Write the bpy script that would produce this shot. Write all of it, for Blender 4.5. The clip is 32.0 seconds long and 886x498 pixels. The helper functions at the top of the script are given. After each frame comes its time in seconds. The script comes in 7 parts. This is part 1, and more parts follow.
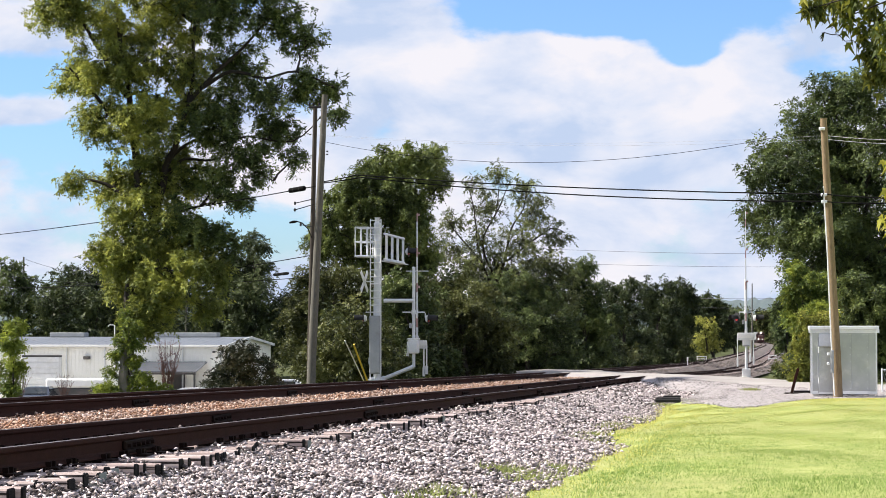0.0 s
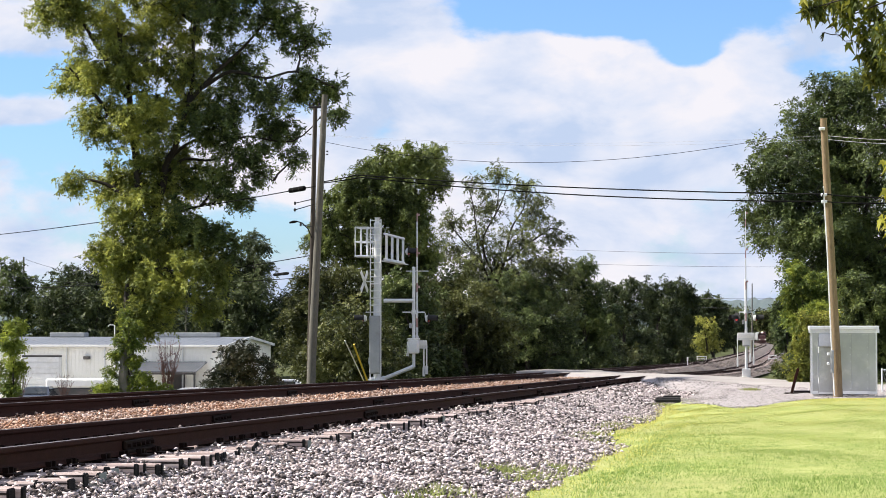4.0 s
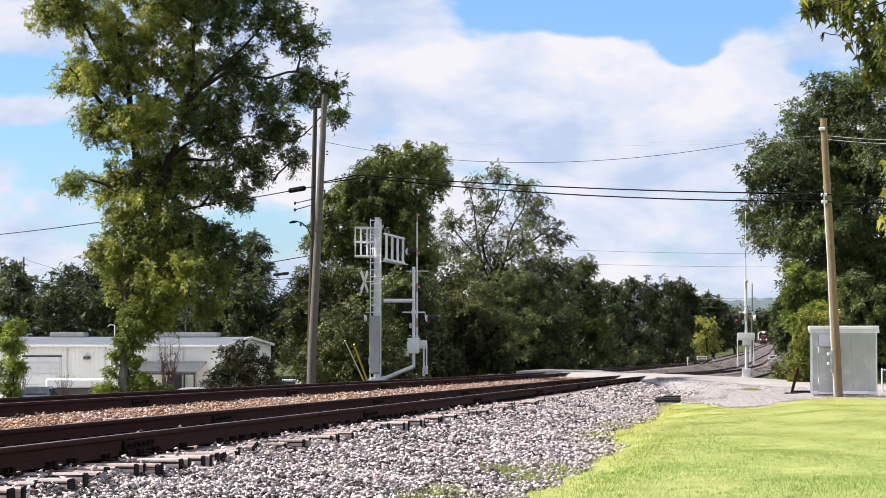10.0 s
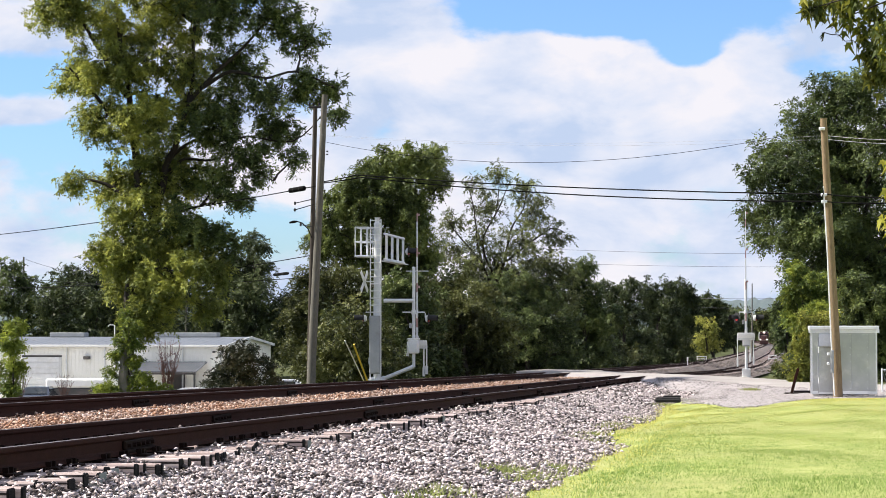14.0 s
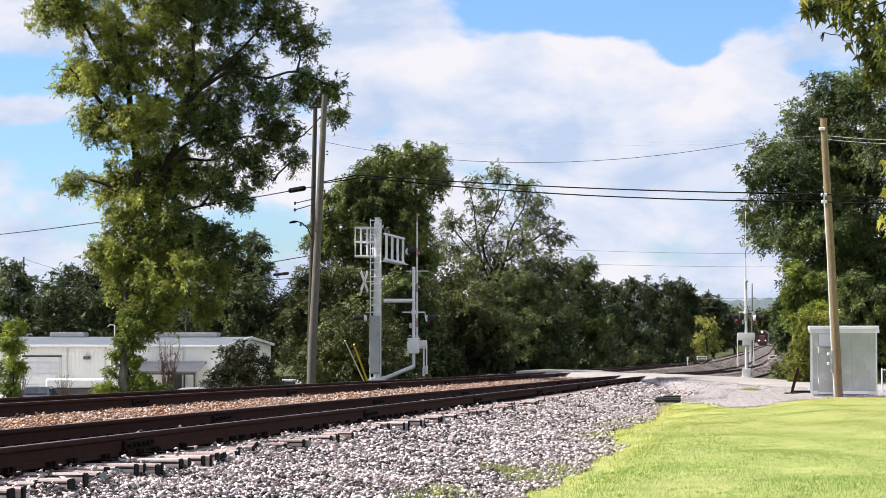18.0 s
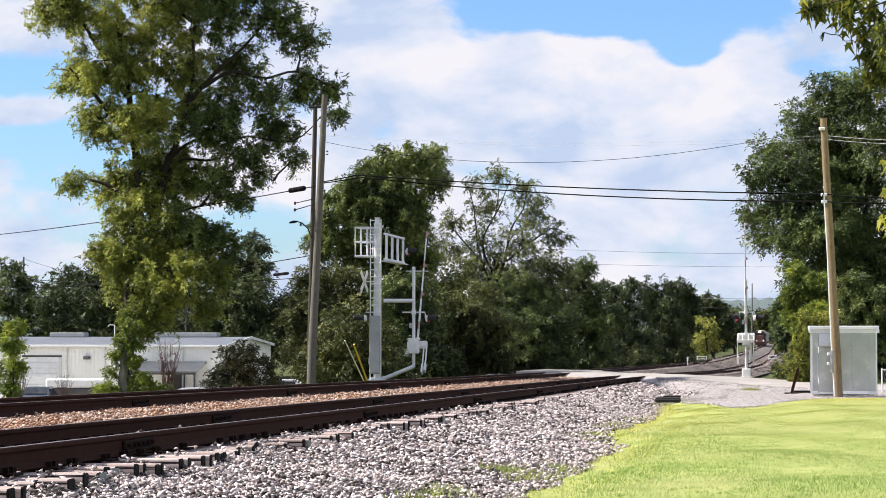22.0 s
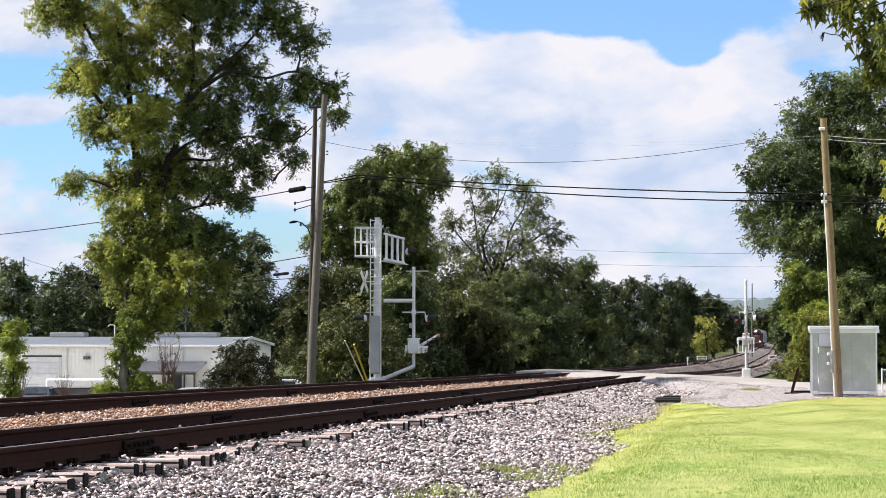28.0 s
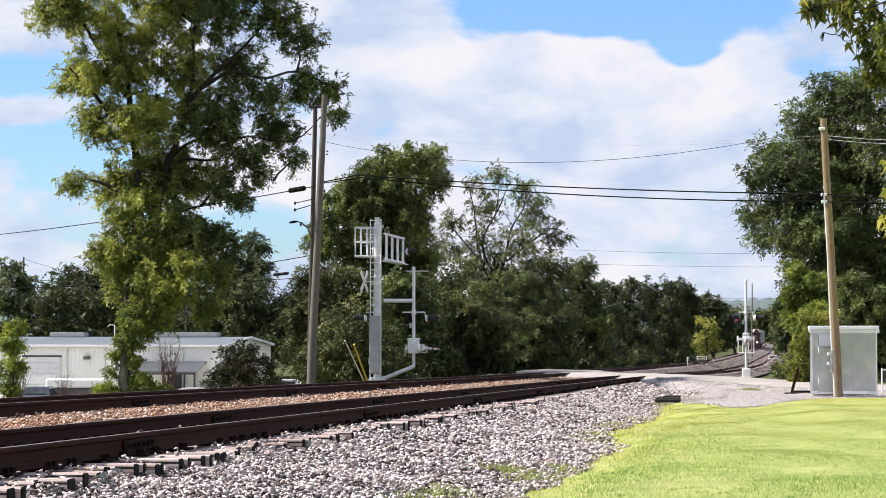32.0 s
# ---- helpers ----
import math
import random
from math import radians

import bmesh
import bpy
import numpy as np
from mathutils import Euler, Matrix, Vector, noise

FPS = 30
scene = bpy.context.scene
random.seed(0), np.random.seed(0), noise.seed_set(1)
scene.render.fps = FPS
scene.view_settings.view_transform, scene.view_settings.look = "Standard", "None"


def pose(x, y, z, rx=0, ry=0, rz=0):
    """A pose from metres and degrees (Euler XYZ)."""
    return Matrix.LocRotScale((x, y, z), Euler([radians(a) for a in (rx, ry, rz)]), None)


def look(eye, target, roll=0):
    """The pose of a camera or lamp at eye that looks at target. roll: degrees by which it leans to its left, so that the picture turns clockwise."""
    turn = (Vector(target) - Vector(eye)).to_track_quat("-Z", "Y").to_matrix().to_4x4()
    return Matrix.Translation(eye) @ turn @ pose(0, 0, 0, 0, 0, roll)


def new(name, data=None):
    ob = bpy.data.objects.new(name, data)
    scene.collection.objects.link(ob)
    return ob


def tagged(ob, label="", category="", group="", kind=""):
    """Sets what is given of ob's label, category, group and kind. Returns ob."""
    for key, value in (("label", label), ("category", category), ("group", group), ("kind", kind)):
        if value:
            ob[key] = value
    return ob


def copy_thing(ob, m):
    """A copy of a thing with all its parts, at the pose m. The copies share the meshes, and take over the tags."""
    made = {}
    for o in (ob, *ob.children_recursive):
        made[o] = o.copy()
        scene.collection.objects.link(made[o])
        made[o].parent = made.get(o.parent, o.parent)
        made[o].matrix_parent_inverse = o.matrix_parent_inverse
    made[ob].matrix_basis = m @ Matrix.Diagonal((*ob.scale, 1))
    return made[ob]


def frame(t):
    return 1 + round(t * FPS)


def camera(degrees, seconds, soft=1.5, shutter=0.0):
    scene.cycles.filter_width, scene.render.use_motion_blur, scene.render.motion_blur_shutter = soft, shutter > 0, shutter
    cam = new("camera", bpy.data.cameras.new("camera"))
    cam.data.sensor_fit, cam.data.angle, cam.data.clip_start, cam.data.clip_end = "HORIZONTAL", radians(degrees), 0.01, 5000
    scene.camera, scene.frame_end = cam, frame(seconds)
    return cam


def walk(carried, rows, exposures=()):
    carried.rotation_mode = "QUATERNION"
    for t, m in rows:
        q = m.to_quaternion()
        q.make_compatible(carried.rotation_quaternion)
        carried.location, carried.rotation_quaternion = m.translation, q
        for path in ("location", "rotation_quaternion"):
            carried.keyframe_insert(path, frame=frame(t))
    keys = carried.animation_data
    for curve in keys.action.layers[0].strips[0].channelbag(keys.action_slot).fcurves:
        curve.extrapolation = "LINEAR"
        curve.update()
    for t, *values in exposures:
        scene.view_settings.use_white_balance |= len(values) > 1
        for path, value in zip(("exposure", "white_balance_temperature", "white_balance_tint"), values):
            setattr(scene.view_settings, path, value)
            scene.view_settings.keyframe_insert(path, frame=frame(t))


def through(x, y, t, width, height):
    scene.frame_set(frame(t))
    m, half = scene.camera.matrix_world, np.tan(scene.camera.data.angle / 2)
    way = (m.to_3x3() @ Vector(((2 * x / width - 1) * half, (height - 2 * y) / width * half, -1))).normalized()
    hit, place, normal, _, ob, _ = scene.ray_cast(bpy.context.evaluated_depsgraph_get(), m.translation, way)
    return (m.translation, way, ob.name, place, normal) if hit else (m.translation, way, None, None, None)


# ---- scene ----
from mathutils.bvhtree import BVHTree

# ---- camera ----
EYE = Vector((0.0, 0.0, 1.7))
VIEW = Vector((-0.147857, 0.988282, 0.037895))
cam = camera(23.02, 32.0, 0.6)
walk(cam, [(0.0, look(EYE, EYE + VIEW * 50)), (32.0, look(EYE, EYE + VIEW * 50))])
scene.view_settings.exposure = 0.95

# ---- light ----
SUN_AZ, SUN_EL = -94.0, 44.0
SUN = Vector((math.sin(radians(SUN_AZ)) * math.cos(radians(SUN_EL)),
              math.cos(radians(SUN_AZ)) * math.cos(radians(SUN_EL)), math.sin(radians(SUN_EL))))
sun = new("sun", bpy.data.lights.new("sun", "SUN"))
sun.data.energy, sun.data.angle, sun.data.color = 5.0, radians(0.6), (1.0, 0.94, 0.85)
sun.matrix_world = look(SUN * 100, (0, 0, 0))


def sky_world():
    w = bpy.data.worlds.new("sky")
    scene.world = w
    w.use_nodes = True
    nt = w.node_tree
    nt.nodes.clear()
    N, L = nt.nodes.new, nt.links.new
    out = N("ShaderNodeOutputWorld")
    sky = N("ShaderNodeTexSky")
    sky.sky_type, sky.sun_disc = "NISHITA", False
    sky.sun_elevation, sky.sun_rotation = radians(SUN_EL), radians(SUN_AZ)
    sky.air_density, sky.dust_density, sky.ozone_density = 1.0, 0.6, 2.5
    blue = N("ShaderNodeBackground")
    blue.inputs["Strength"].default_value = 0.076
    tint = N("ShaderNodeMix")
    tint.data_type, tint.blend_type = "RGBA", "MULTIPLY"
    tint.inputs[0].default_value = 1.0
    L(sky.outputs[0], tint.inputs[6])
    tint.inputs[7].default_value = (0.75, 0.96, 1.27, 1)
    L(tint.outputs[2], blue.inputs["Color"])
    tc = N("ShaderNodeTexCoord")
    mp = N("ShaderNodeMapping")
    mp.inputs["Scale"].default_value = (1.0, 1.0, 1.9)
    L(tc.outputs["Generated"], mp.inputs["Vector"])

    def fbm(scale, detail, rough, dist):
        n = N("ShaderNodeTexNoise")
        n.inputs["Scale"].default_value, n.inputs["Detail"].default_value = scale, detail
        n.inputs["Roughness"].default_value, n.inputs["Distortion"].default_value = rough, dist
        L(mp.outputs[0], n.inputs["Vector"])
        return n.outputs[0]

    def mth(op, a, b=None):
        n = N("ShaderNodeMath")
        n.operation = op
        for k, v in enumerate((a, b)):
            if v is None:
                continue
            if isinstance(v, (int, float)):
                n.inputs[k].default_value = v
            else:
                L(v, n.inputs[k])
        return n.outputs[0]

    def blob(d, wide, tall, amount):
        """A soft mass of cloud (or a clear gap, if negative) about the direction d."""
        d = Vector(d).normalized()
        right = Vector((d.y, -d.x, 0)).normalized()
        up = right.cross(d)
        terms = []
        for axis, size in ((right, wide), (up, tall)):
            dot = N("ShaderNodeVectorMath")
            dot.operation = "DOT_PRODUCT"
            L(tc.outputs["Generated"], dot.inputs[0])
            dot.inputs[1].default_value = axis
            q = mth("DIVIDE", dot.outputs["Value"], size)
            terms.append(mth("MULTIPLY", q, q))
        r2 = mth("ADD", terms[0], terms[1])
        return mth("MULTIPLY", mth("POWER", 2.718, mth("MULTIPLY", r2, -1.0)), amount)

    dens = mth("ADD", mth("MULTIPLY", fbm(14.0, 10.0, 0.55, 0.0), 1.25), mth("MULTIPLY", fbm(4.0, 3.0, 0.5, 0.0), 0.2))
    # thicker haze towards the horizon
    sep = N("ShaderNodeSeparateXYZ")
    L(tc.outputs["Generated"], sep.inputs[0])
    low = N("ShaderNodeMapRange")
    low.inputs[1].default_value, low.inputs[2].default_value, low.inputs[3].default_value, low.inputs[4].default_value = 0.0, 0.1, 0.2, 0.0
    L(sep.outputs[2], low.inputs[0])
    dens = mth("ADD", dens, low.outputs[0])
    for b in CLOUDS:
        dens = mth("ADD", dens, blob(*b))
    ramp = N("ShaderNodeValToRGB")
    ramp.color_ramp.interpolation = "EASE"
    ramp.color_ramp.elements[0].position, ramp.color_ramp.elements[0].color = 0.56, (0, 0, 0, 1)
    ramp.color_ramp.elements[1].position, ramp.color_ramp.elements[1].color = 0.75, (1, 1, 1, 1)
    L(dens, ramp.inputs[0])
    # billows: bright towards the sun, blue-grey away from it
    here = fbm(17.0, 8.0, 0.55, 0.3)
    mp = N("ShaderNodeMapping")
    mp.inputs["Scale"].default_value, mp.inputs["Location"].default_value = (1.0, 1.0, 1.9), (-0.012, 0.0, 0.02)
    L(tc.outputs["Generated"], mp.inputs["Vector"])
    relief = mth("SUBTRACT", here, fbm(17.0, 8.0, 0.55, 0.3))
    tone = N("ShaderNodeValToRGB")
    for p, c in ((0.32, (0.56, 0.67, 0.89)), (0.5, (0.76, 0.81, 0.95)), (0.66, (0.92, 0.9, 0.96))):
        e = tone.color_ramp.elements.new(p)
        e.color = (*c, 1)
    for k in (0, -1):
        tone.color_ramp.elements.remove(tone.color_ramp.elements[k])
    L(mth("ADD", mth("MULTIPLY", relief, 0.9), mth("MULTIPLY", fbm(7.0, 4.0, 0.5, 0.0), 1.0)), tone.inputs[0])
    white = N("ShaderNodeBackground")
    white.inputs["Strength"].default_value = 0.52
    L(tone.outputs[0], white.inputs["Color"])
    mix = N("ShaderNodeMixShader")
    L(ramp.outputs[0], mix.inputs[0])
    L(blue.outputs[0], mix.inputs[1])
    L(white.outputs[0], mix.inputs[2])
    L(mix.outputs[0], out.inputs[0])


CLOUDS = [((-0.1215, 0.9897, 0.1043), 0.02, 0.010, 0.25), ((-0.1178, 0.9911, 0.0828), 0.03, 0.010, 0.2), ((-0.0648, 0.9964, 0.1511), 0.058, 0.017, -0.75), ((-0.0345, 1.0001, 0.1275), 0.016, 0.0085, -0.5), ((-0.0108, 1.0053, 0.1165), 0.0105, 0.013, 0.7), ((-0.0715, 0.998, 0.1175), 0.013, 0.010, 0.4), ((0.0108, 1.0089, 0.1199), 0.012, 0.012, -0.02), ((0.0045, 1.0071, 0.142), 0.01, 0.012, -0.12), ((-0.1034, 0.9915, 0.1264), 0.02, 0.010, 0.55),
          ((-0.0535, 1.0, 0.0991), 0.07, 0.018, 0.4), ((-0.1689, 0.9814, 0.1342), 0.035, 0.025, 0.3), ((0.0238, 1.0098, 0.1459), 0.024, 0.016, 0.22), ((-0.3336, 0.9586, 0.0875), 0.022, 0.009, -0.35),
          ((-0.3386, 0.9574, 0.0991), 0.02, 0.007, 0.35), ((-0.2284, 0.9757, 0.0511), 0.028, 0.02, -0.22), ((-0.3411, 0.9563, 0.1186), 0.022, 0.010, -0.3), ((-0.3436, 0.9552, 0.1368), 0.03, 0.012, 0.3)]
sky_world()

# ---- materials ----


class Nodes:
    """A short way to write a node material."""

    def __init__(self, name):
        self.mat = bpy.data.materials.new(name)
        self.mat.use_nodes = True
        self.nt = self.mat.node_tree
        self.bsdf = self.nt.nodes["Principled BSDF"]
        self.co = self.add("ShaderNodeTexCoord").outputs["Object"]
        self.geo = None

    def add(self, kind, **inputs):
        n = self.nt.nodes.new(kind)
        for k, v in inputs.items():
            self.put(n.inputs[k.replace("_", " ")], v)
        return n

    def put(self, socket, v):
        if isinstance(v, bpy.types.NodeSocket):
            self.nt.links.new(v, socket)
        else:
            socket.default_value = v

    def world(self):
        self.geo = self.geo or self.add("ShaderNodeNewGeometry")
        return self.geo.outputs["Position"]

    def island(self):
        self.geo = self.geo or self.add("ShaderNodeNewGeometry")
        return self.geo.outputs["Random Per Island"]

    def obj_random(self):
        return self.add("ShaderNodeObjectInfo").outputs["Random"]

    def noise(self, scale, detail=4.0, rough=0.55, co=None, stretch=None):
        co = co or self.co
        if stretch:
            m = self.add("ShaderNodeMapping", Vector=co)
            m.inputs["Scale"].default_value = stretch
            co = m.outputs[0]
        return self.add("ShaderNodeTexNoise", Vector=co, Scale=scale, Detail=detail, Roughness=rough).outputs[0]

    def ramp(self, fac, *stops):
        r = self.add("ShaderNodeValToRGB", Fac=fac)
        els = r.color_ramp.elements
        while len(els) < len(stops):
            els.new(0.5)
        for e, (p, c) in zip(els, stops):
            e.position = p
            e.color = (*c, 1) if len(c) == 3 else c
        return r.outputs[0]

    def mix(self, fac, a, b, mode="MIX"):
        m = self.add("ShaderNodeMix")
        m.data_type, m.blend_type = "RGBA", mode
        for k, v in ((0, fac), (6, a), (7, b)):
            if not isinstance(v, bpy.types.NodeSocket) and k > 0 and len(v) == 3:
                v = (*v, 1)
            self.put(m.inputs[k], v)
        return m.outputs[2]

    def bump(self, height, strength=0.3, distance=0.01):
        b = self.add("ShaderNodeBump", Height=height, Strength=strength, Distance=distance)
        self.put(self.bsdf.inputs["Normal"], b.outputs[0])

    def finish(self, color, rough=0.7, metal=0.0, spec=0.5):
        for k, v in (("Base Color", color), ("Roughness", rough), ("Metallic", metal), ("Specular IOR Level", spec)):
            if k == "Base Color" and not isinstance(v, bpy.types.NodeSocket):
                v = (*v, 1)
            self.put(self.bsdf.inputs[k], v)
        return self.mat


def worn(name, c1, c2, scale=3.0, rough=0.6, metal=0.0, bump=0.15, fine=40.0, dirt_or_sheen=(0.12, 0.1, 0.08), dirt_or_sheen_amount=0.35, rnd=False):
    """Paint or metal or board with broad stains, fine grain and grime; a pale stain colour imitates reflections."""
    m = Nodes(name)
    broad, grain = m.noise(scale, 5.0), m.noise(fine, 3.0)
    col = m.mix(m.ramp(broad, (0.35, (0, 0, 0)), (0.68, (1, 1, 1))), c1, c2)
    col = m.mix(0.16, col, m.ramp(grain, (0.3, (0.2, 0.2, 0.2)), (0.7, (1, 1, 1))), "MULTIPLY")
    stain = m.ramp(m.noise(scale * 2.3, 6.0, 0.65), (0.55, (0, 0, 0)), (0.78, (dirt_or_sheen_amount,) * 3))
    col = m.mix(stain, col, dirt_or_sheen)
    if rnd:
        col = m.mix(0.5, col, m.ramp(m.obj_random(), (0, (0.5, 0.5, 0.5)), (1, (1, 1, 1))), "MULTIPLY")
    m.bump(grain, bump, 0.01)
    return m.finish(col, m.ramp(broad, (0.2, (rough * 0.85,) * 3), (0.8, (min(1, rough * 1.15),) * 3)), metal)


def leaf_mat(name, dark, light, tip, through=0.35, turn=(0.46, 0.6)):
    """Leaves that let some light through; colour varies leaf by leaf and over the crown."""
    m = Nodes(name)
    spray = m.ramp(m.noise(2.2, 2.0, 0.5, m.world()), (0.42, (0, 0, 0)), (0.58, (1, 1, 1)))
    shade = m.mix(0.5, m.ramp(m.island(), (0.12, (0, 0, 0)), (0.88, (1, 1, 1))), spray)
    col = m.mix(shade, dark, light)
    patch = m.ramp(m.noise(0.38, 3.0, 0.6, m.world()), (turn[0], (0, 0, 0)), (turn[1], (1, 1, 1)))
    col = m.mix(patch, col, m.mix(shade, light, tip))
    col = m.mix(m.ramp(m.island(), (0.86, (0, 0, 0)), (0.97, (0.6, 0.6, 0.6))), col, tip)
    m.finish(col, 0.55, 0.0, 0.22)
    tr = m.add("ShaderNodeBsdfTranslucent", Color=m.mix(0.5, col, tip))
    mx = m.add("ShaderNodeMixShader", Fac=through)
    m.nt.links.new(m.bsdf.outputs[0], mx.inputs[1])
    m.nt.links.new(tr.outputs[0], mx.inputs[2])
    m.nt.links.new(mx.outputs[0], m.nt.nodes["Material Output"].inputs[0])
    return m.mat


def rust_mat(name, c1, c2, rough=0.8):
    m = Nodes(name)
    n1, n2 = m.noise(6.0, 6.0, 0.65, m.world()), m.noise(60.0, 4.0, 0.6, m.world())
    col = m.mix(n1, c1, c2)
    col = m.mix(0.45, col, m.ramp(n2, (0.3, (0.25, 0.25, 0.25)), (0.7, (1, 1, 1))), "MULTIPLY")
    m.bump(n2, 0.35, 0.004)
    return m.finish(col, rough, 0.0, 0.06)


def stone_mat(name, stops, dusty, grain=55.0, deep=0.4):
    m = Nodes(name)
    col = m.ramp(m.island(), *stops)
    n = m.noise(grain, 3.0, 0.6, m.world())
    col = m.mix(deep, col, m.ramp(n, (0.3, (0.35, 0.35, 0.35)), (0.7, (1, 1, 1))), "MULTIPLY")
    big = m.ramp(m.noise(0.9, 4.0, 0.6, m.world()), (0.42, (0, 0, 0)), (0.7, (0.6, 0.6, 0.6)))
    col = m.mix(big, col, dusty)
    m.bump(n, 0.5, 0.006)
    return m.finish(col, 0.9, 0.0, 0.2)


def grass_ground_mat():
    m = Nodes("lawn_turf")
    w = m.world()
    fine = m.noise(26.0, 6.0, 0.7, w, (1, 0.45, 1))
    mid = m.noise(1.3, 5.0, 0.6, w)
    broad = m.noise(0.16, 3.0, 0.5, w)
    col = m.ramp(mid, (0.3, (0.29, 0.35, 0.1)), (0.55, (0.42, 0.45, 0.155)), (0.75, (0.53, 0.51, 0.22)))
    col = m.mix(m.ramp(broad, (0.45, (0, 0, 0)), (0.65, (0.6, 0.6, 0.6))), col, (0.42, 0.41, 0.17))
    col = m.mix(0.65, col, m.ramp(fine, (0.28, (0.5, 0.55, 0.4)), (0.68, (1.0, 1.0, 1.0))), "MULTIPLY")
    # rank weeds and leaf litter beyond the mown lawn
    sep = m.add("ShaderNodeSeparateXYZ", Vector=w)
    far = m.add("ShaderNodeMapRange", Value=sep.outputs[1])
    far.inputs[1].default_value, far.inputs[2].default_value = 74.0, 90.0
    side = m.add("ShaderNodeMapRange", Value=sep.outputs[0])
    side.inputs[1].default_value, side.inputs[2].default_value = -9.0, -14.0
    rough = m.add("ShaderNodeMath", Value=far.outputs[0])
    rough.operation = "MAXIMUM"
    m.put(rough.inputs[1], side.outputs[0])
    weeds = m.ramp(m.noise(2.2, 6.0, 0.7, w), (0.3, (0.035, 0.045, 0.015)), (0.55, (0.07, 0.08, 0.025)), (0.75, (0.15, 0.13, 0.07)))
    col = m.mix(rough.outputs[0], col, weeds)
    m.bump(fine, 0.9, 0.05)
    return m.finish(col, 0.9, 0.0, 0.15)


def blade_mat(name, tint=None):
    m = Nodes(name)
    col = m.ramp(m.island(), (0.0, (0.28, 0.4, 0.09)), (0.5, (0.41, 0.52, 0.15)), (0.85, (0.5, 0.57, 0.19)), (1.0, (0.62, 0.6, 0.29)))
    col = m.mix(m.ramp(m.noise(0.22, 4.0, 0.6, m.world()), (0.46, (0, 0, 0)), (0.66, (0.7, 0.7, 0.7))), col, (0.54, 0.51, 0.2))
    # drier, yellower turf towards the gravel
    sep = m.add("ShaderNodeSeparateXYZ", Vector=m.world())
    dry = m.add("ShaderNodeMapRange", Value=sep.outputs[1])
    dry.inputs[1].default_value, dry.inputs[2].default_value, dry.inputs[4].default_value = 26.0, 50.0, 0.6
    col = m.mix(dry.outputs[0], col, (0.56, 0.51, 0.2))
    col = m.mix(m.ramp(m.noise(0.5, 4.0, 0.65, m.world(), (1, 0.35, 1)), (0.4, (0.6, 0.6, 0.6)), (0.58, (0, 0, 0))), col, (0.2, 0.29, 0.06))
    col = m.mix(m.ramp(m.noise(0.17, 3.0, 0.6, m.world(), (1, 0.8, 1)), (0.44, (0.35, 0.35, 0.35)), (0.54, (0, 0, 0))), col, (0.24, 0.28, 0.08))
    lush = m.add("ShaderNodeMapRange", Value=sep.outputs[1])
    lush.inputs[1].default_value, lush.inputs[2].default_value, lush.inputs[3].default_value, lush.inputs[4].default_value = 18.0, 44.0, 0.8, 0.0
    col = m.mix(lush.outputs[0], col, m.ramp(m.island(), (0, (0.16, 0.275, 0.055)), (1, (0.35, 0.48, 0.13))))
    if tint:
        col = m.mix(0.8, col, m.ramp(m.island(), (0, tint[0]), (1, tint[1])))
    m.finish(col, 0.6, 0.0, 0.3)
    tr = m.add("ShaderNodeBsdfTranslucent", Color=col)
    mx = m.add("ShaderNodeMixShader", Fac=0.4)
    m.nt.links.new(m.bsdf.outputs[0], mx.inputs[1])
    m.nt.links.new(tr.outputs[0], mx.inputs[2])
    m.nt.links.new(mx.outputs[0], m.nt.nodes["Material Output"].inputs[0])
    return m.mat


def pole_mat(name, c1, c2, along=(9, 9, 0.35)):
    m = Nodes(name)
    grain = m.noise(9.0 if along[2] < 1 else 3.0, 6.0, 0.65, m.co, along)
    broad = m.noise(0.9, 4.0, 0.6)
    col = m.mix(m.ramp(grain, (0.3, (0, 0, 0)), (0.7, (1, 1, 1))), c1, c2)
    col = m.mix(0.4, col, m.ramp(broad, (0.3, (0.45, 0.42, 0.4)), (0.7, (1, 1, 1))), "MULTIPLY")
    m.bump(grain, 0.5, 0.012)
    return m.finish(col, 0.85, 0.0, 0.2)


def glow_mat(name, color, strength):
    m = Nodes(name)
    m.put(m.bsdf.inputs["Emission Color"], (*color, 1))
    m.put(m.bsdf.inputs["Emission Strength"], strength)
    return m.finish(color, 0.3)


# bed dust painted near-black for the shade in gaps between stones
SHADED_SOIL = worn("shaded_stone_dust", (0.013, 0.012, 0.011), (0.03, 0.027, 0.025), 1.5, 0.95, 0, 0.6, 30.0)
SOIL_RUSTY = worn("rusty_stone_dust", (0.13, 0.07, 0.04), (0.2, 0.12, 0.08), 1.5, 0.95, 0, 0.6, 30.0)
RUST = rust_mat("rail_rust", (0.021, 0.009, 0.007), (0.056, 0.022, 0.0155))
RUST_DARK = rust_mat("fitting_rust", (0.01, 0.006, 0.005), (0.022, 0.012, 0.009))
RAILTOP = worn("rail_running_face", (0.16, 0.13, 0.12), (0.1, 0.078, 0.068), 2.0, 0.5, 0.4, 0.05)
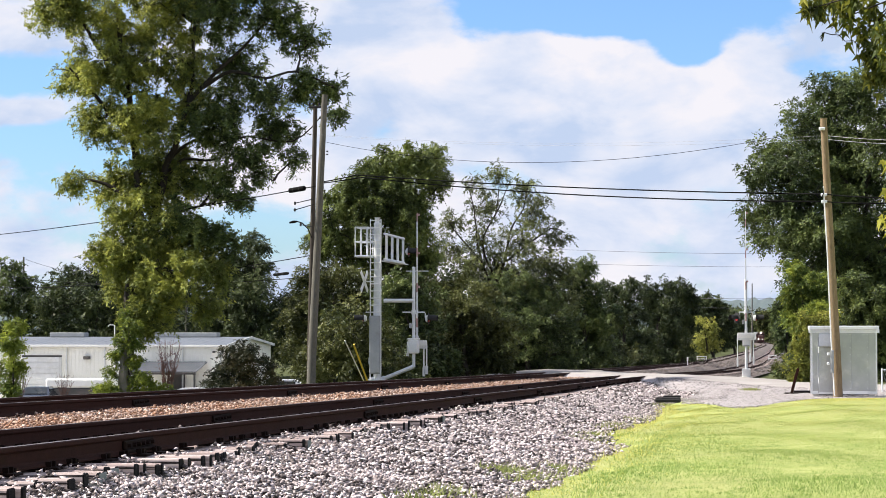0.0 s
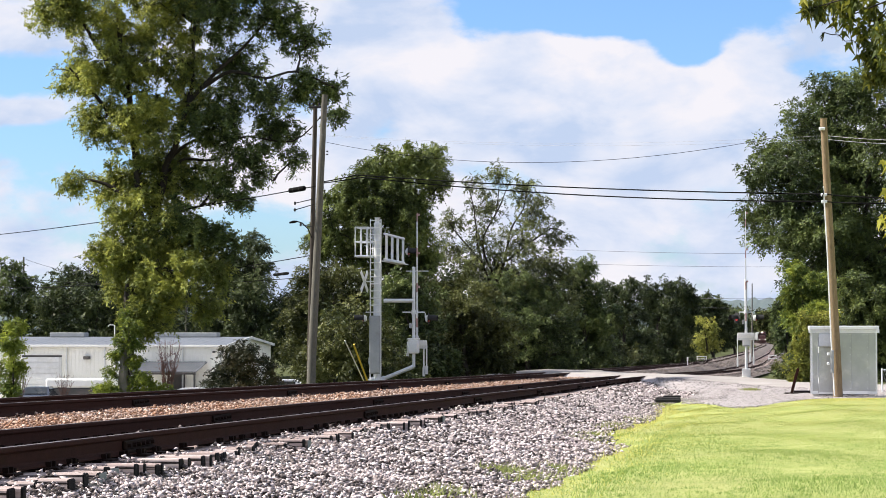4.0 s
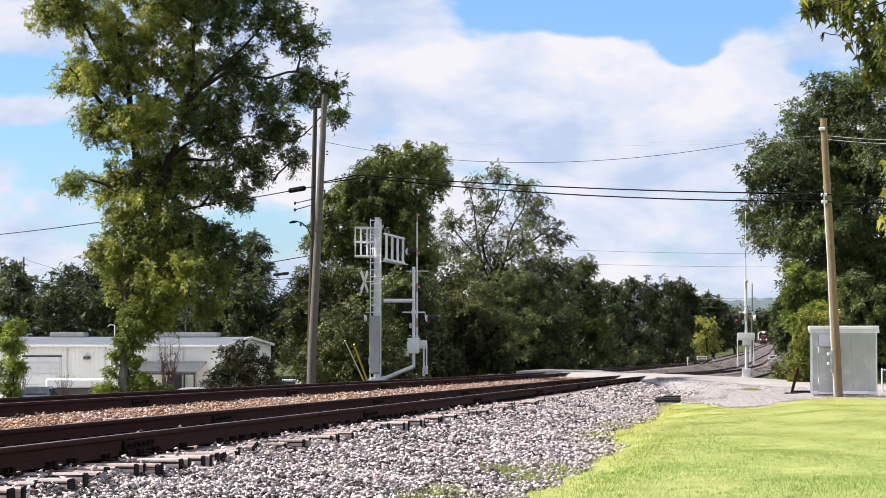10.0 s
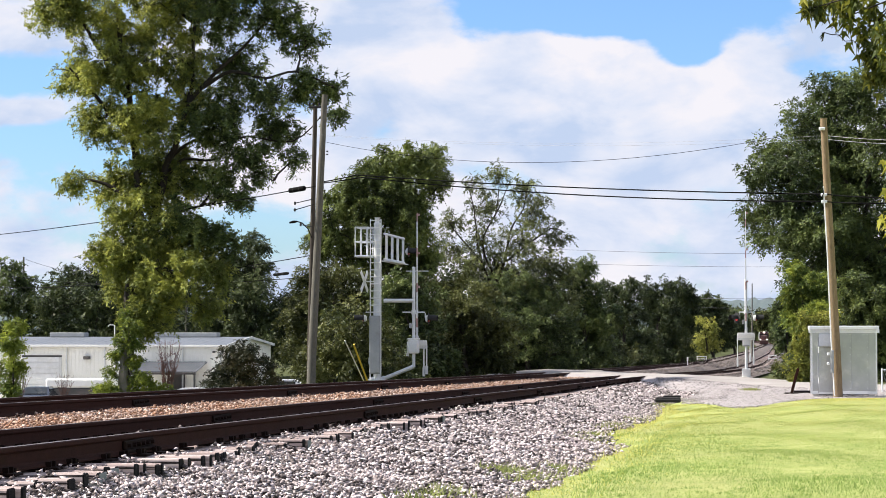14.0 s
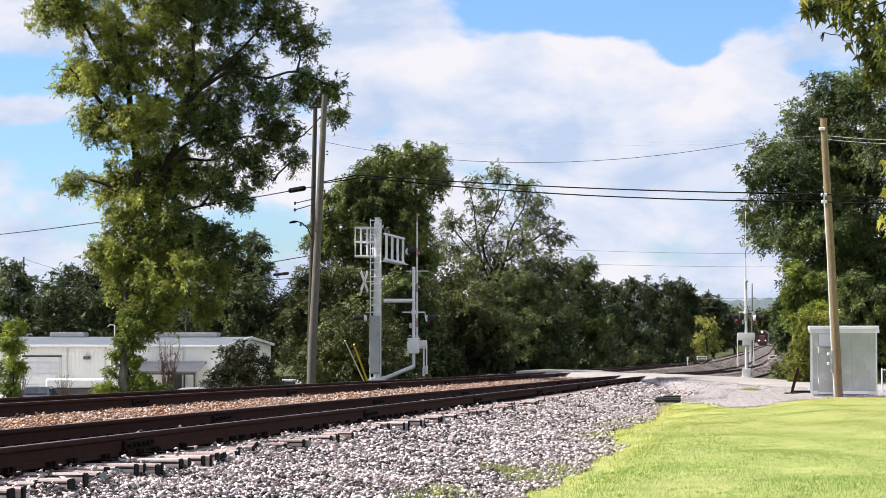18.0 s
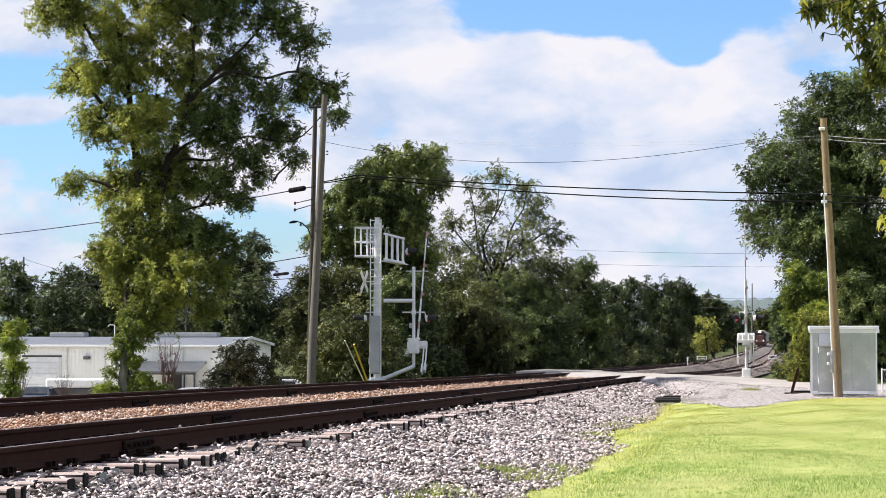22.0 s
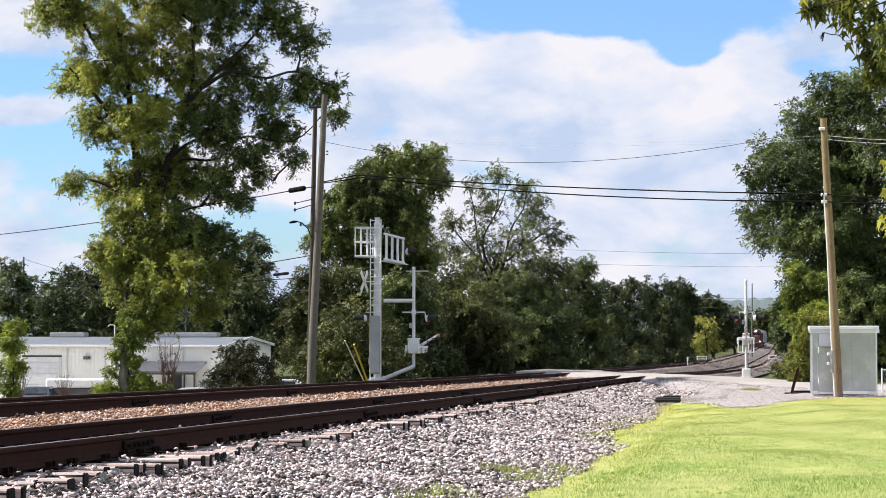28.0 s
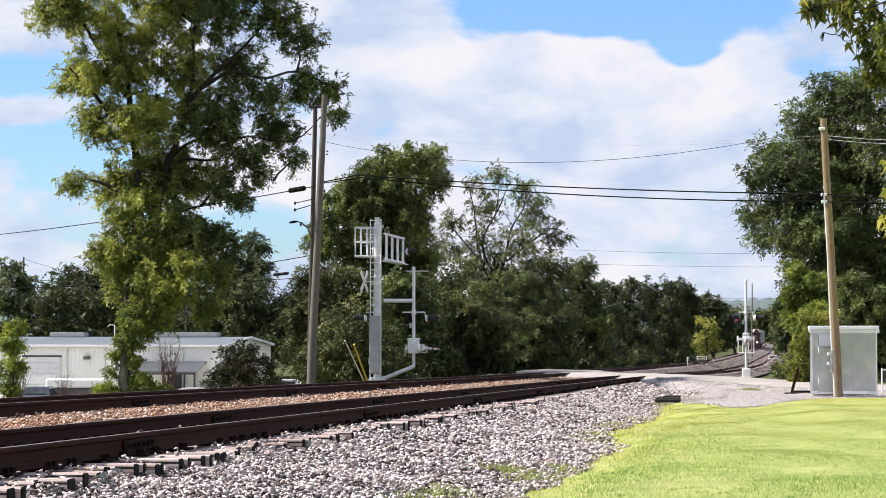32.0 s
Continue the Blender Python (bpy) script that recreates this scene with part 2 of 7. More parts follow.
def tie_mat():
    """Silvered timber with long dark cracks, no two ties quite alike."""
    m = Nodes("tie_timber")
    grain = m.noise(4.0, 6.0, 0.65, m.co, (0.45, 9, 9))
    crack = m.ramp(m.noise(3.2, 3.0, 0.6, m.co, (0.3, 13, 13)), (0.36, (1, 1, 1)), (0.43, (0, 0, 0)))
    col = m.ramp(grain, (0.3, (0.2, 0.155, 0.145)), (0.52, (0.46, 0.38, 0.36)), (0.72, (0.7, 0.6, 0.58)))
    col = m.mix(0.6, col, m.ramp(m.obj_random(), (0, (0.5, 0.44, 0.42)), (0.5, (0.85, 0.78, 0.76)), (1, (1, 1, 1))), "MULTIPLY")
    col = m.mix(crack, col, (0.025, 0.02, 0.018))
    m.bump(grain, 0.6, 0.015)
    return m.finish(col, 0.9, 0.0, 0.15)


TIE = tie_mat()
# dark creosote, taken near black for the shade on tie ends
TIE_DARK = pole_mat("tie_creosote_and_end_shade", (0.005, 0.0045, 0.004), (0.013, 0.011, 0.010))
STONE = stone_mat("ballast_stone", ((0, (0.03, 0.026, 0.025)), (0.38, (0.105, 0.086, 0.083)), (0.52, (0.5, 0.425, 0.42)), (1, (0.95, 0.85, 0.84))), (0.6, 0.51, 0.5))
STONE_RUSTY = stone_mat("rust_stained_ballast", ((0, (0.12, 0.06, 0.042)), (0.4, (0.36, 0.235, 0.17)), (0.75, (0.56, 0.43, 0.36)), (1, (0.72, 0.61, 0.55))), (0.46, 0.24, 0.14))
GRAVEL = stone_mat("grey_gravel", ((0, (0.17, 0.155, 0.152)), (0.5, (0.32, 0.29, 0.286)), (1, (0.53, 0.49, 0.485))), (0.38, 0.335, 0.325))
# pale colour for the added sheet that brightens the warehouse wall
BOUNCE_PALE = worn("pale_bounce_sheet", (0.46, 0.43, 0.39), (0.56, 0.53, 0.49), 0.3, 0.95, 0, 0.5, 25.0)
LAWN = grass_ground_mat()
BLADE = blade_mat("grass_blades")
STRAW = blade_mat("dry_grass", ((0.58, 0.52, 0.1), (0.84, 0.74, 0.24)))
TUFT = blade_mat("tuft_blades", ((0.12, 0.21, 0.045), (0.27, 0.39, 0.09)))
WEED = blade_mat("weed_leaves", ((0.12, 0.15, 0.04), (0.36, 0.36, 0.12)))
FAR_STONE = stone_mat("pale_far_ballast", ((0, (0.12, 0.104, 0.098)), (1, (0.17, 0.148, 0.138))), (0.24, 0.19, 0.165), 2.2, 0.85)
BROWN_STONE = stone_mat("brown_ballast", ((0, (0.12, 0.105, 0.098)), (0.5, (0.24, 0.21, 0.198)), (1, (0.36, 0.32, 0.3))), (0.3, 0.24, 0.21))
ASPHALT = worn("worn_asphalt", (0.28, 0.255, 0.238), (0.38, 0.345, 0.32), 0.6, 0.9, 0, 0.4, 60.0, (0.12, 0.12, 0.12), 0.4)
GALV = worn("galvanized_steel", (0.62, 0.64, 0.655), (0.75, 0.76, 0.77), 2.0, 0.5, 0.2, 0.05, 30.0, (0.4, 0.39, 0.37), 0.2)
# the pale blotches are painted reflections, mottling the cabin walls
ALU = worn("brushed_aluminium", (0.36, 0.375, 0.385), (0.5, 0.51, 0.515), 0.9, 0.33, 0.8, 0.03, 80.0, (0.68, 0.68, 0.66), 0.55)
ALU_LID = worn("aluminium_lid", (0.7, 0.72, 0.75), (0.8, 0.8, 0.82), 1.0, 0.45, 0.3, 0.03, 60.0)
WHITE = worn("white_paint", (0.78, 0.78, 0.77), (0.68, 0.68, 0.66), 2.0, 0.45, 0, 0.04, 30.0, (0.4, 0.38, 0.34), 0.25)
GREYBOX = worn("grey_paint", (0.3, 0.315, 0.325), (0.36, 0.37, 0.38), 1.5, 0.5, 0, 0.04)
BLACK = worn("black_metal", (0.012, 0.012, 0.013), (0.02, 0.02, 0.02), 3.0, 0.85, 0, 0.05)
RUBBER = worn("black_rubber", (0.008, 0.008, 0.008), (0.016, 0.015, 0.014), 3.0, 0.95, 0, 0.2)
YELLOW = worn("yellow_plastic", (0.72, 0.5, 0.03), (0.6, 0.42, 0.04), 3.0, 0.5)
STRIPE_RED = worn("faded_red_reflective", (0.42, 0.26, 0.25), (0.34, 0.2, 0.19), 3.0, 0.4)
WIRE_PALE = worn("bare_aluminium_wire", (0.16, 0.16, 0.17), (0.22, 0.22, 0.23), 2.0, 0.5, 0.4)
CONCRETE = worn("concrete", (0.52, 0.5, 0.47), (0.62, 0.6, 0.57), 1.5, 0.85, 0, 0.3)
POLE_GREY = pole_mat("weathered_pole", (0.08, 0.074, 0.064), (0.2, 0.188, 0.16))
POLE_TAN = pole_mat("tan_pole", (0.14, 0.1, 0.06), (0.34, 0.255, 0.155))
BARK = pole_mat("bark", (0.02, 0.017, 0.014), (0.06, 0.05, 0.042))
STEM_RED = pole_mat("reddish_stems", (0.09, 0.045, 0.038), (0.24, 0.14, 0.12))
BARK_PALE = pole_mat("pale_bark", (0.12, 0.11, 0.09), (0.26, 0.24, 0.2))
WIRE = worn("wire_black", (0.002, 0.002, 0.002), (0.005, 0.005, 0.005), 2.0, 0.85, dirt_or_sheen_amount=0.0)
WIRE.node_tree.nodes["Principled BSDF"].inputs["Specular IOR Level"].default_value = 0.1
POLE_DARK = pole_mat("dark_pole", (0.035, 0.028, 0.022), (0.1, 0.085, 0.07))
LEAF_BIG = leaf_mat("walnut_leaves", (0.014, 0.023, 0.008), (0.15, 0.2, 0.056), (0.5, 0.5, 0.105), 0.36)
# greener leaves, also darkened in colour for the crown's shaded side
LEAF_GREEN_SHADED = leaf_mat("walnut_green_shaded_leaves", (0.010, 0.018, 0.007), (0.095, 0.14, 0.045), (0.28, 0.33, 0.09), 0.28, (0.52, 0.66))
LEAF_MAPLE = leaf_mat("maple_leaves", (0.010, 0.017, 0.006), (0.09, 0.125, 0.037), (0.27, 0.31, 0.083), 0.2)
LEAF_PALE = leaf_mat("pale_leaves", (0.018, 0.026, 0.012), (0.085, 0.105, 0.04), (0.26, 0.28, 0.1), 0.26)
LEAF_DARK = leaf_mat("dark_leaves", (0.008, 0.015, 0.006), (0.074, 0.108, 0.036), (0.18, 0.215, 0.064), 0.14)
LEAF_WOOD = leaf_mat("woodland_leaves", (0.007, 0.012, 0.006), (0.045, 0.065, 0.024), (0.108, 0.128, 0.042), 0.12)
LEAF_SHRUB = leaf_mat("shrub_leaves", (0.009, 0.013, 0.005), (0.058, 0.07, 0.022), (0.175, 0.182, 0.052), 0.15)
LEAF_GOLD = leaf_mat("yellowing_leaves", (0.05, 0.075, 0.018), (0.26, 0.29, 0.06), (0.6, 0.56, 0.13), 0.38)
LEAF_HEDGE = leaf_mat("turning_leaves", (0.014, 0.024, 0.007), (0.15, 0.185, 0.04), (0.62, 0.58, 0.1), 0.34, (0.52, 0.64))
LEAF_VINE = leaf_mat("sunlit_vine_leaves", (0.024, 0.045, 0.012), (0.115, 0.17, 0.035), (0.42, 0.46, 0.07), 0.3, (0.5, 0.62))
# pale blue-green: the haze of distance is part of this base colour
LEAF_HAZE = leaf_mat("hazed_far_leaves", (0.085, 0.12, 0.135), (0.135, 0.17, 0.17), (0.19, 0.22, 0.19), 0.2)
LEAF_NEAR = leaf_mat("overhanging_leaves", (0.012, 0.022, 0.008), (0.07, 0.098, 0.022), (0.42, 0.4, 0.055), 0.36)
LEAF_RED = leaf_mat("reddish_leaves", (0.009, 0.015, 0.007), (0.024, 0.034, 0.012), (0.08, 0.062, 0.026), 0.12)

# ---- building blocks ----


class Shape:
    """Collects vertices and faces of one mesh."""

    def __init__(self):
        self.v, self.f = [], []

    def add(self, vs, fs):
        k = len(self.v)
        self.v += [tuple(p) for p in vs]
        self.f += [tuple(i + k for i in f) for f in fs]
        return self

    def box(self, c, s, bevel=0.0, m=None):
        """A box about c of full size s, with chamfered edges."""
        h = [x / 2 for x in s]
        b = min(bevel, min(h) * 0.8)
        vs, ids = [], {}
        for sx in (-1, 1):
            for sy in (-1, 1):
                for sz in (-1, 1):
                    sg = (sx, sy, sz)
                    for ax in range(3) if b > 0 else (0,):
                        p = [sg[i] * (h[i] - (0 if (i == ax or b == 0) else b)) for i in range(3)]
                        ids[(sg, ax)] = len(vs)
                        vs.append(Vector(p))
        fs = []

        def vid(sg, ax):
            return ids[(sg, ax if b > 0 else 0)]

        for ax in range(3):
            o = [i for i in range(3) if i != ax]
            for sgn in (-1, 1):
                ring = []
                for q in ((-1, -1), (1, -1), (1, 1), (-1, 1)):
                    sg = [0, 0, 0]
                    sg[ax], sg[o[0]], sg[o[1]] = sgn, q[0], q[1]
                    ring.append(vid(tuple(sg), ax))
                fs.append(ring)
        if b > 0:
            for ax in range(3):
                o = [i for i in range(3) if i != ax]
                for q in ((-1, -1), (1, -1), (1, 1), (-1, 1)):
                    lo, hi = [0] * 3, [0] * 3
                    lo[ax], hi[ax] = -1, 1
                    lo[o[0]] = hi[o[0]] = q[0]
                    lo[o[1]] = hi[o[1]] = q[1]
                    lo, hi = tuple(lo), tuple(hi)
                    fs.append([vid(lo, o[0]), vid(hi, o[0]), vid(hi, o[1]), vid(lo, o[1])])
            for sx in (-1, 1):
                for sy in (-1, 1):
                    for sz in (-1, 1):
                        fs.append([vid((sx, sy, sz), a) for a in range(3)])
        mm = Matrix.Translation(c) @ (m or Matrix())
        # turn every face outwards
        good = []
        for f in fs:
            a, bb, cc = vs[f[0]], vs[f[1]], vs[f[2]]
            n = (bb - a).cross(cc - a)
            mid = sum((vs[i] for i in f), Vector()) / len(f)
            good.append(f if n.dot(mid) > 0 else f[::-1])
        return self.add([mm @ p for p in vs], good)

    def tube(self, pts, radii, n=8, cap=True):
        """A round tube through points."""
        pts = [Vector(p) for p in pts]
        if isinstance(radii, (int, float)):
            radii = [radii] * len(pts)
        rings = []
        ref = None
        for i, p in enumerate(pts):
            t = (pts[min(i + 1, len(pts) - 1)] - pts[max(i - 1, 0)]).normalized()
            if ref is None:
                ref = Vector((0, 0, 1)) if abs(t.z) < 0.9 else Vector((1, 0, 0))
            u = t.cross(ref).normalized()
            ref = u.cross(t).normalized()
            rings.append([p + (u * math.cos(2 * math.pi * k / n) + ref * math.sin(2 * math.pi * k / n)) * radii[i] for k in range(n)])
        vs = [p for r in rings for p in r]
        fs = []
        for i in range(len(rings) - 1):
            for k in range(n):
                a, b = i * n + k, i * n + (k + 1) % n
                fs.append((a, a + n, b + n, b))
        if cap:
            fs.append(tuple(range(n)))
            fs.append(tuple(reversed(range((len(rings) - 1) * n, len(rings) * n))))
        return self.add(vs, fs)

    def loft(self, rings, closed=True, cap=True):
        """Joins rings of equal count."""
        n = len(rings[0])
        vs = [p for r in rings for p in r]
        fs = []
        for i in range(len(rings) - 1):
            for k in range(n if closed else n - 1):
                a, b = i * n + k, i * n + (k + 1) % n
                fs.append((a, b, b + n, a + n))
        if cap and closed:
            fs.append(tuple(reversed(range(n))))
            fs.append(tuple(range((len(rings) - 1) * n, len(rings) * n)))
        return self.add(vs, fs)

    def mesh(self, name, mat, smooth=False):
        me = bpy.data.meshes.new(name)
        me.from_pydata(self.v, [], self.f)
        me.update()
        if smooth:
            me.polygons.foreach_set("use_smooth", [True] * len(me.polygons))
            me.set_sharp_from_angle(angle=radians(40))
        for one in mat if isinstance(mat, (list, tuple)) else [mat]:
            me.materials.append(one)
        return me


def part(name, shape, mat, parent=None, label="", smooth=False, at=None):
    """Links one mesh as an object, under a thing or a part."""
    ob = new(name, shape if isinstance(shape, bpy.types.Mesh) else shape.mesh(name, mat, smooth))
    if parent:
        ob.parent = parent
    if at is not None:
        ob.matrix_local = at if isinstance(at, Matrix) else Matrix.Translation(at)
    if label:
        tagged(ob, label)
    return ob


def thing(name, label, category, at=(0, 0, 0), group="", kind="", m=None):
    ob = new(name)
    ob.empty_display_size = 0.2
    ob.matrix_world = Matrix.Translation(at) @ (m or Matrix())
    return tagged(ob, label, category, group, kind)


def mass_mesh(name, verts, quads, mat):
    """A mesh from numpy arrays: verts (n,3), faces (m,k)."""
    me = bpy.data.meshes.new(name)
    k = quads.shape[1]
    me.vertices.add(len(verts))
    me.vertices.foreach_set("co", verts.astype(np.float32).ravel())
    me.loops.add(quads.size)
    me.loops.foreach_set("vertex_index", quads.astype(np.int32).ravel())
    me.polygons.add(len(quads))
    me.polygons.foreach_set("loop_start", np.arange(0, quads.size, k, dtype=np.int32))
    me.update(calc_edges=True)
    me.materials.append(mat)
    return me

# ---- the lie of the land ----


def smooth_table(rows, s, soft):
    """Values between the rows of a table, rounded over a length."""
    a, b = [r[0] for r in rows], [r[1] for r in rows]
    return sum(np.interp(np.asarray(s, float) + soft * k / 4, a, b) for k in range(-4, 5)) / 9


NEAR_X = [(-300, -6.57), (105, -6.57), (150, -5.3), (185, -3.6), (229, -1.6), (428, 0.8), (540, 1.3), (657, 2.5), (760, 3.4), (890, 2.3), (995, 0.4), (1150, -5), (1400, -20), (1800, -60)]
FAR_X = [(-300, -11.35), (105, -11.35), (165, -8.9), (229, -6.5), (428, -4.1), (540, -3.6), (657, -2.4), (760, -1.5), (890, -2.6), (995, -4.5), (1150, -10), (1400, -25), (1800, -65)]
NEAR_Z = [(-300, 3.0), (0, 1.03), (107, -0.44), (150, -1.1), (185, -1.55), (229, -1.72), (428, -2.4), (995, -3.4), (1800, -3.6)]
FAR_Z = [(-300, 3.05), (0, 1.1), (107, -0.38), (165, -0.9), (229, -1.45), (428, -2.2), (995, -3.2), (1800, -3.4)]
LAWN_Z = [(-60, 0.62), (0, 0.36), (71, -0.44), (90, -0.62), (108, -0.62), (150, -1.75), (229, -2.3), (428, -3.0), (995, -4.0), (5000, -4.2)]


def near_x(s): return smooth_table(NEAR_X, s, 18)
def far_x(s): return smooth_table(FAR_X, s, 18)
def near_z(s): return smooth_table(NEAR_Z, s, 14)
def far_z(s): return smooth_table(FAR_Z, s, 14)
def lawn_z(s): return smooth_table(LAWN_Z, s, 6)


def ease(t):
    t = np.clip(t, 0, 1)
    return t * t * (3 - 2 * t)


def wobble(x, y):
    """Gentle unevenness of the turf."""
    return 0.03 * np.sin(x * 0.9 + 0.6 * y) * np.sin(0.37 * y) + 0.02 * np.sin(x * 2.1 - 0.8 * y)


def ground_z(x, y):
    x, y = np.asarray(x, float), np.asarray(y, float)
    nx, fx, nz, fz = near_x(y), far_x(y), near_z(y), far_z(y)
    lawn = lawn_z(y) + wobble(x, y) * ease((70 - y) / 15) - 0.10 * ease((nx + 5.2 - x) / 1.2)
    lawn = lawn + 0.16 * ease((x + 0.6) / 3.0) * ease((y - 30) / 20) * ease((70 - y) / 8) - 0.06 * ease((y - 48) / 8) * ease((64 - y) / 8) * ease((0.2 - x) / 1.5)
    bed = np.minimum(nz, fz) - 0.72
    z = lawn + (np.minimum(bed, lawn) - lawn) * ease((nx + 4.2 - x) / 1.2)
    low = np.minimum(fz - 0.45, -0.2) - 0.1
    left = low + (np.minimum(low, -3.0) - low) * ease((fx - 9 - x) / 16)
    z = z + (left - z) * ease((fx - 2.2 - x) / 1.5)
    rise = ease((np.abs(x) - 60) / 400)
    return z + rise * 3.0


EDGE = [(-50, 4.3), (20, 4.05), (28, 4.13), (32.5, 4.3), (37, 3.8), (40, 3.38), (46, 3.75), (51, 3.8), (58, 3.5), (64, 3.3), (70, 3.6), (110, 3.6), (2000, 3.6)]


def edge(y):
    """How far the ballast reaches from the near track before the lawn."""
    return smooth_table(EDGE, y, 1.5) + 0.12 * np.sin(np.asarray(y) * 1.9) + 0.08 * np.sin(np.asarray(y) * 4.3 + 1)


def bed_z(x, y):
    """Top of the ballast between and beside the two tracks."""
    nx, fx, nz, fz = near_x(y), far_x(y), near_z(y), far_z(y)
    d = x - nx
    top_n, top_f = nz - 0.24, fz - 0.24
    drop = 0.115 - 0.03 * ease((y - 40) / 35)
    lip = top_n - drop * ease((d - 1.0) / 0.45)
    out = np.clip((d - 1.45) / (edge(y) - 1.45), 0, 1.1)
    z = np.where(d > 1.45, lip + (ground_z(x, y) + 0.015 - lip) * out ** 0.85, lip)
    mid = np.clip((-1.3 - d) / np.maximum(nx - fx - 2.6, 0.5), 0, 1)
    z = np.where(d < -1.3, top_n + (top_f - top_n) * mid + 0.05 * np.sin(np.pi * mid), z)
    e = fx - x
    z = np.where(e > 1.5, top_f - 0.04 - (e - 1.5) * 0.45, z)
    return z


def sheet(name, xs, ys, zf, mat, label, category, kind="structure"):
    gx, gy = np.meshgrid(xs, ys)
    v = np.stack([gx, gy, zf(gx, gy)], -1).reshape(-1, 3)
    n, m = len(xs), len(ys)
    i = (np.arange(m - 1)[:, None] * n + np.arange(n - 1)[None, :]).ravel()
    q = np.stack([i, i + 1, i + n + 1, i + n], -1)
    me = mass_mesh(name, v, q, mat)
    me.polygons.foreach_set("use_smooth", [True] * len(me.polygons))
    return tagged(new(name, me), label, category, "", kind)


xs = np.concatenate([[-4000, -1500, -600, -300, -160], np.arange(-100, -16, 4.0), np.arange(-16, 8, 0.5), np.arange(8, 30, 2.0), [40, 60, 100, 180, 400, 900, 2000, 4000]])
ys = np.concatenate([[-3000, -800, -200, -60, -20], np.arange(-8, 80, 0.8), np.arange(80, 130, 2.0), np.arange(130, 440, 10.0), np.arange(460, 1000, 60.0), [1100, 1300, 1600, 2200, 3200, 4800]])
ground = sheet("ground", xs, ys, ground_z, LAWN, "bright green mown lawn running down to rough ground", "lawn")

# ---- ballast ----
rng = np.random.default_rng(7)


def bed_sheet(name, d0, d1, y0, y1, step, mat, label):
    """A strip of ballast between two offsets from the near track."""
    ss = np.arange(y0, y1 + step, step)
    t = np.linspace(0, 1, 26)
    hi = edge(ss) if d1 is None else np.full(len(ss), d1)
    ds = t
    gx = near_x(ss)[:, None] + d0 + (hi - d0)[:, None] * t[None, :]
    gy = np.repeat(ss[:, None], len(ds), 1)
    v = np.stack([gx, gy, bed_z(gx, gy)], -1).reshape(-1, 3)
    n = len(ds)
    i = (np.arange(len(ss) - 1)[:, None] * n + np.arange(n - 1)[None, :]).ravel()
    me = mass_mesh(name, v, np.stack([i, i + 1, i + n + 1, i + n], -1), mat)
    return tagged(new(name, me), label, "ballast", "", "structure")


bed_sheet("ballast_bed", -1.32, None, -20, 109, 0.5, SHADED_SOIL, "grey crushed-stone ballast sloping from the track to the lawn")
bed_sheet("ballast_between", -9.5, -1.33, -20, 109, 1.0, SOIL_RUSTY, "rust-stained ballast between the two tracks")
bed_sheet("ballast_far", -7.6, 2.6, 112, 1500, 6.0, FAR_STONE, "pale rusty ballast under the tracks beyond the crossing")


def stones(name, x, y, z, size, mat, label):
    """Loose broken stones, each a rough angular chip."""
    n = len(x)
    chip = np.array([[math.cos(a) * 0.62, math.sin(a) * 0.62, 0.1 * math.sin(2 * a)] for a in (0.3, 2.2, 4.3)] + [[0.12, 0.05, 0.48], [-0.1, 0.08, -0.48]])
    f = np.array([[0, 1, 3], [1, 2, 3], [2, 0, 3], [1, 0, 4], [2, 1, 4], [0, 2, 4]])
    k = len(chip)
    v = np.repeat(chip[None], n, 0) * rng.uniform(0.55, 1.3, (n, 1, 3)) + rng.uniform(-0.24, 0.24, (n, k, 3))
    q = rng.normal(size=(n, 4))
    q /= np.linalg.norm(q, axis=1)[:, None]
    w, a, b, c = q.T
    r = np.stack([1 - 2 * (b * b + c * c), 2 * (a * b - c * w), 2 * (a * c + b * w), 2 * (a * b + c * w), 1 - 2 * (a * a + c * c),
                  2 * (b * c - a * w), 2 * (a * c - b * w), 2 * (b * c + a * w), 1 - 2 * (a * a + b * b)], -1).reshape(n, 3, 3)
    v = np.einsum("nij,nkj->nki", r, v) * size[:, None, None] * np.array([1.25, 1.0, 0.82]) + np.stack([x, y, z], -1)[:, None, :]
    faces = (np.arange(n)[:, None, None] * k + f[None]).reshape(-1, f.shape[1])
    return tagged(new(name, mass_mesh(name, v.reshape(-1, 3), faces, mat)), label, "stones", "", "stuff")


def scatter(name, d0, d1, y0, y1, per_m2, size, mat, label, rim=0.0, sink=0.1):
    n = int((d1 - d0) * (y1 - y0) * per_m2)
    y = rng.uniform(y0, y1, n)
    d = rng.uniform(d0, d1, n)
    if rim:
        keep = d < edge(y) + 0.12 - rng.exponential(0.16, n)
        y, d = y[keep], d[keep]
    x = near_x(y) + d
    sz = size * rng.uniform(0.6, 1.35, len(y))
    z = bed_z(x, y) + sz * (0.25 - sink) + rng.uniform(-0.7, 0.85, len(y)) * sz + 0.03 * np.sin(x * 9 + 2 * np.sin(y * 3)) * np.sin(y * 11 + x * 4) + 0.035 * np.sin(x * 3.1 + 1.7 * np.sin(y * 0.9)) * np.sin(y * 2.3 + x)
    return stones(name, x, y, z, sz, mat, label)


scatter("ballast_stones", 1.25, 4.6, 14.5, 24, 1900, 0.036, STONE, "loose grey and white crushed stones beside the track", 1)
scatter("ballast_stones", 1.25, 4.6, 24, 36, 1200, 0.041, STONE, "loose grey and white crushed stones beside the track", 1)
scatter("ballast_stones", 1.25, 4.6, 36, 62, 620, 0.044, STONE, "loose grey and white crushed stones beside the track", 1)
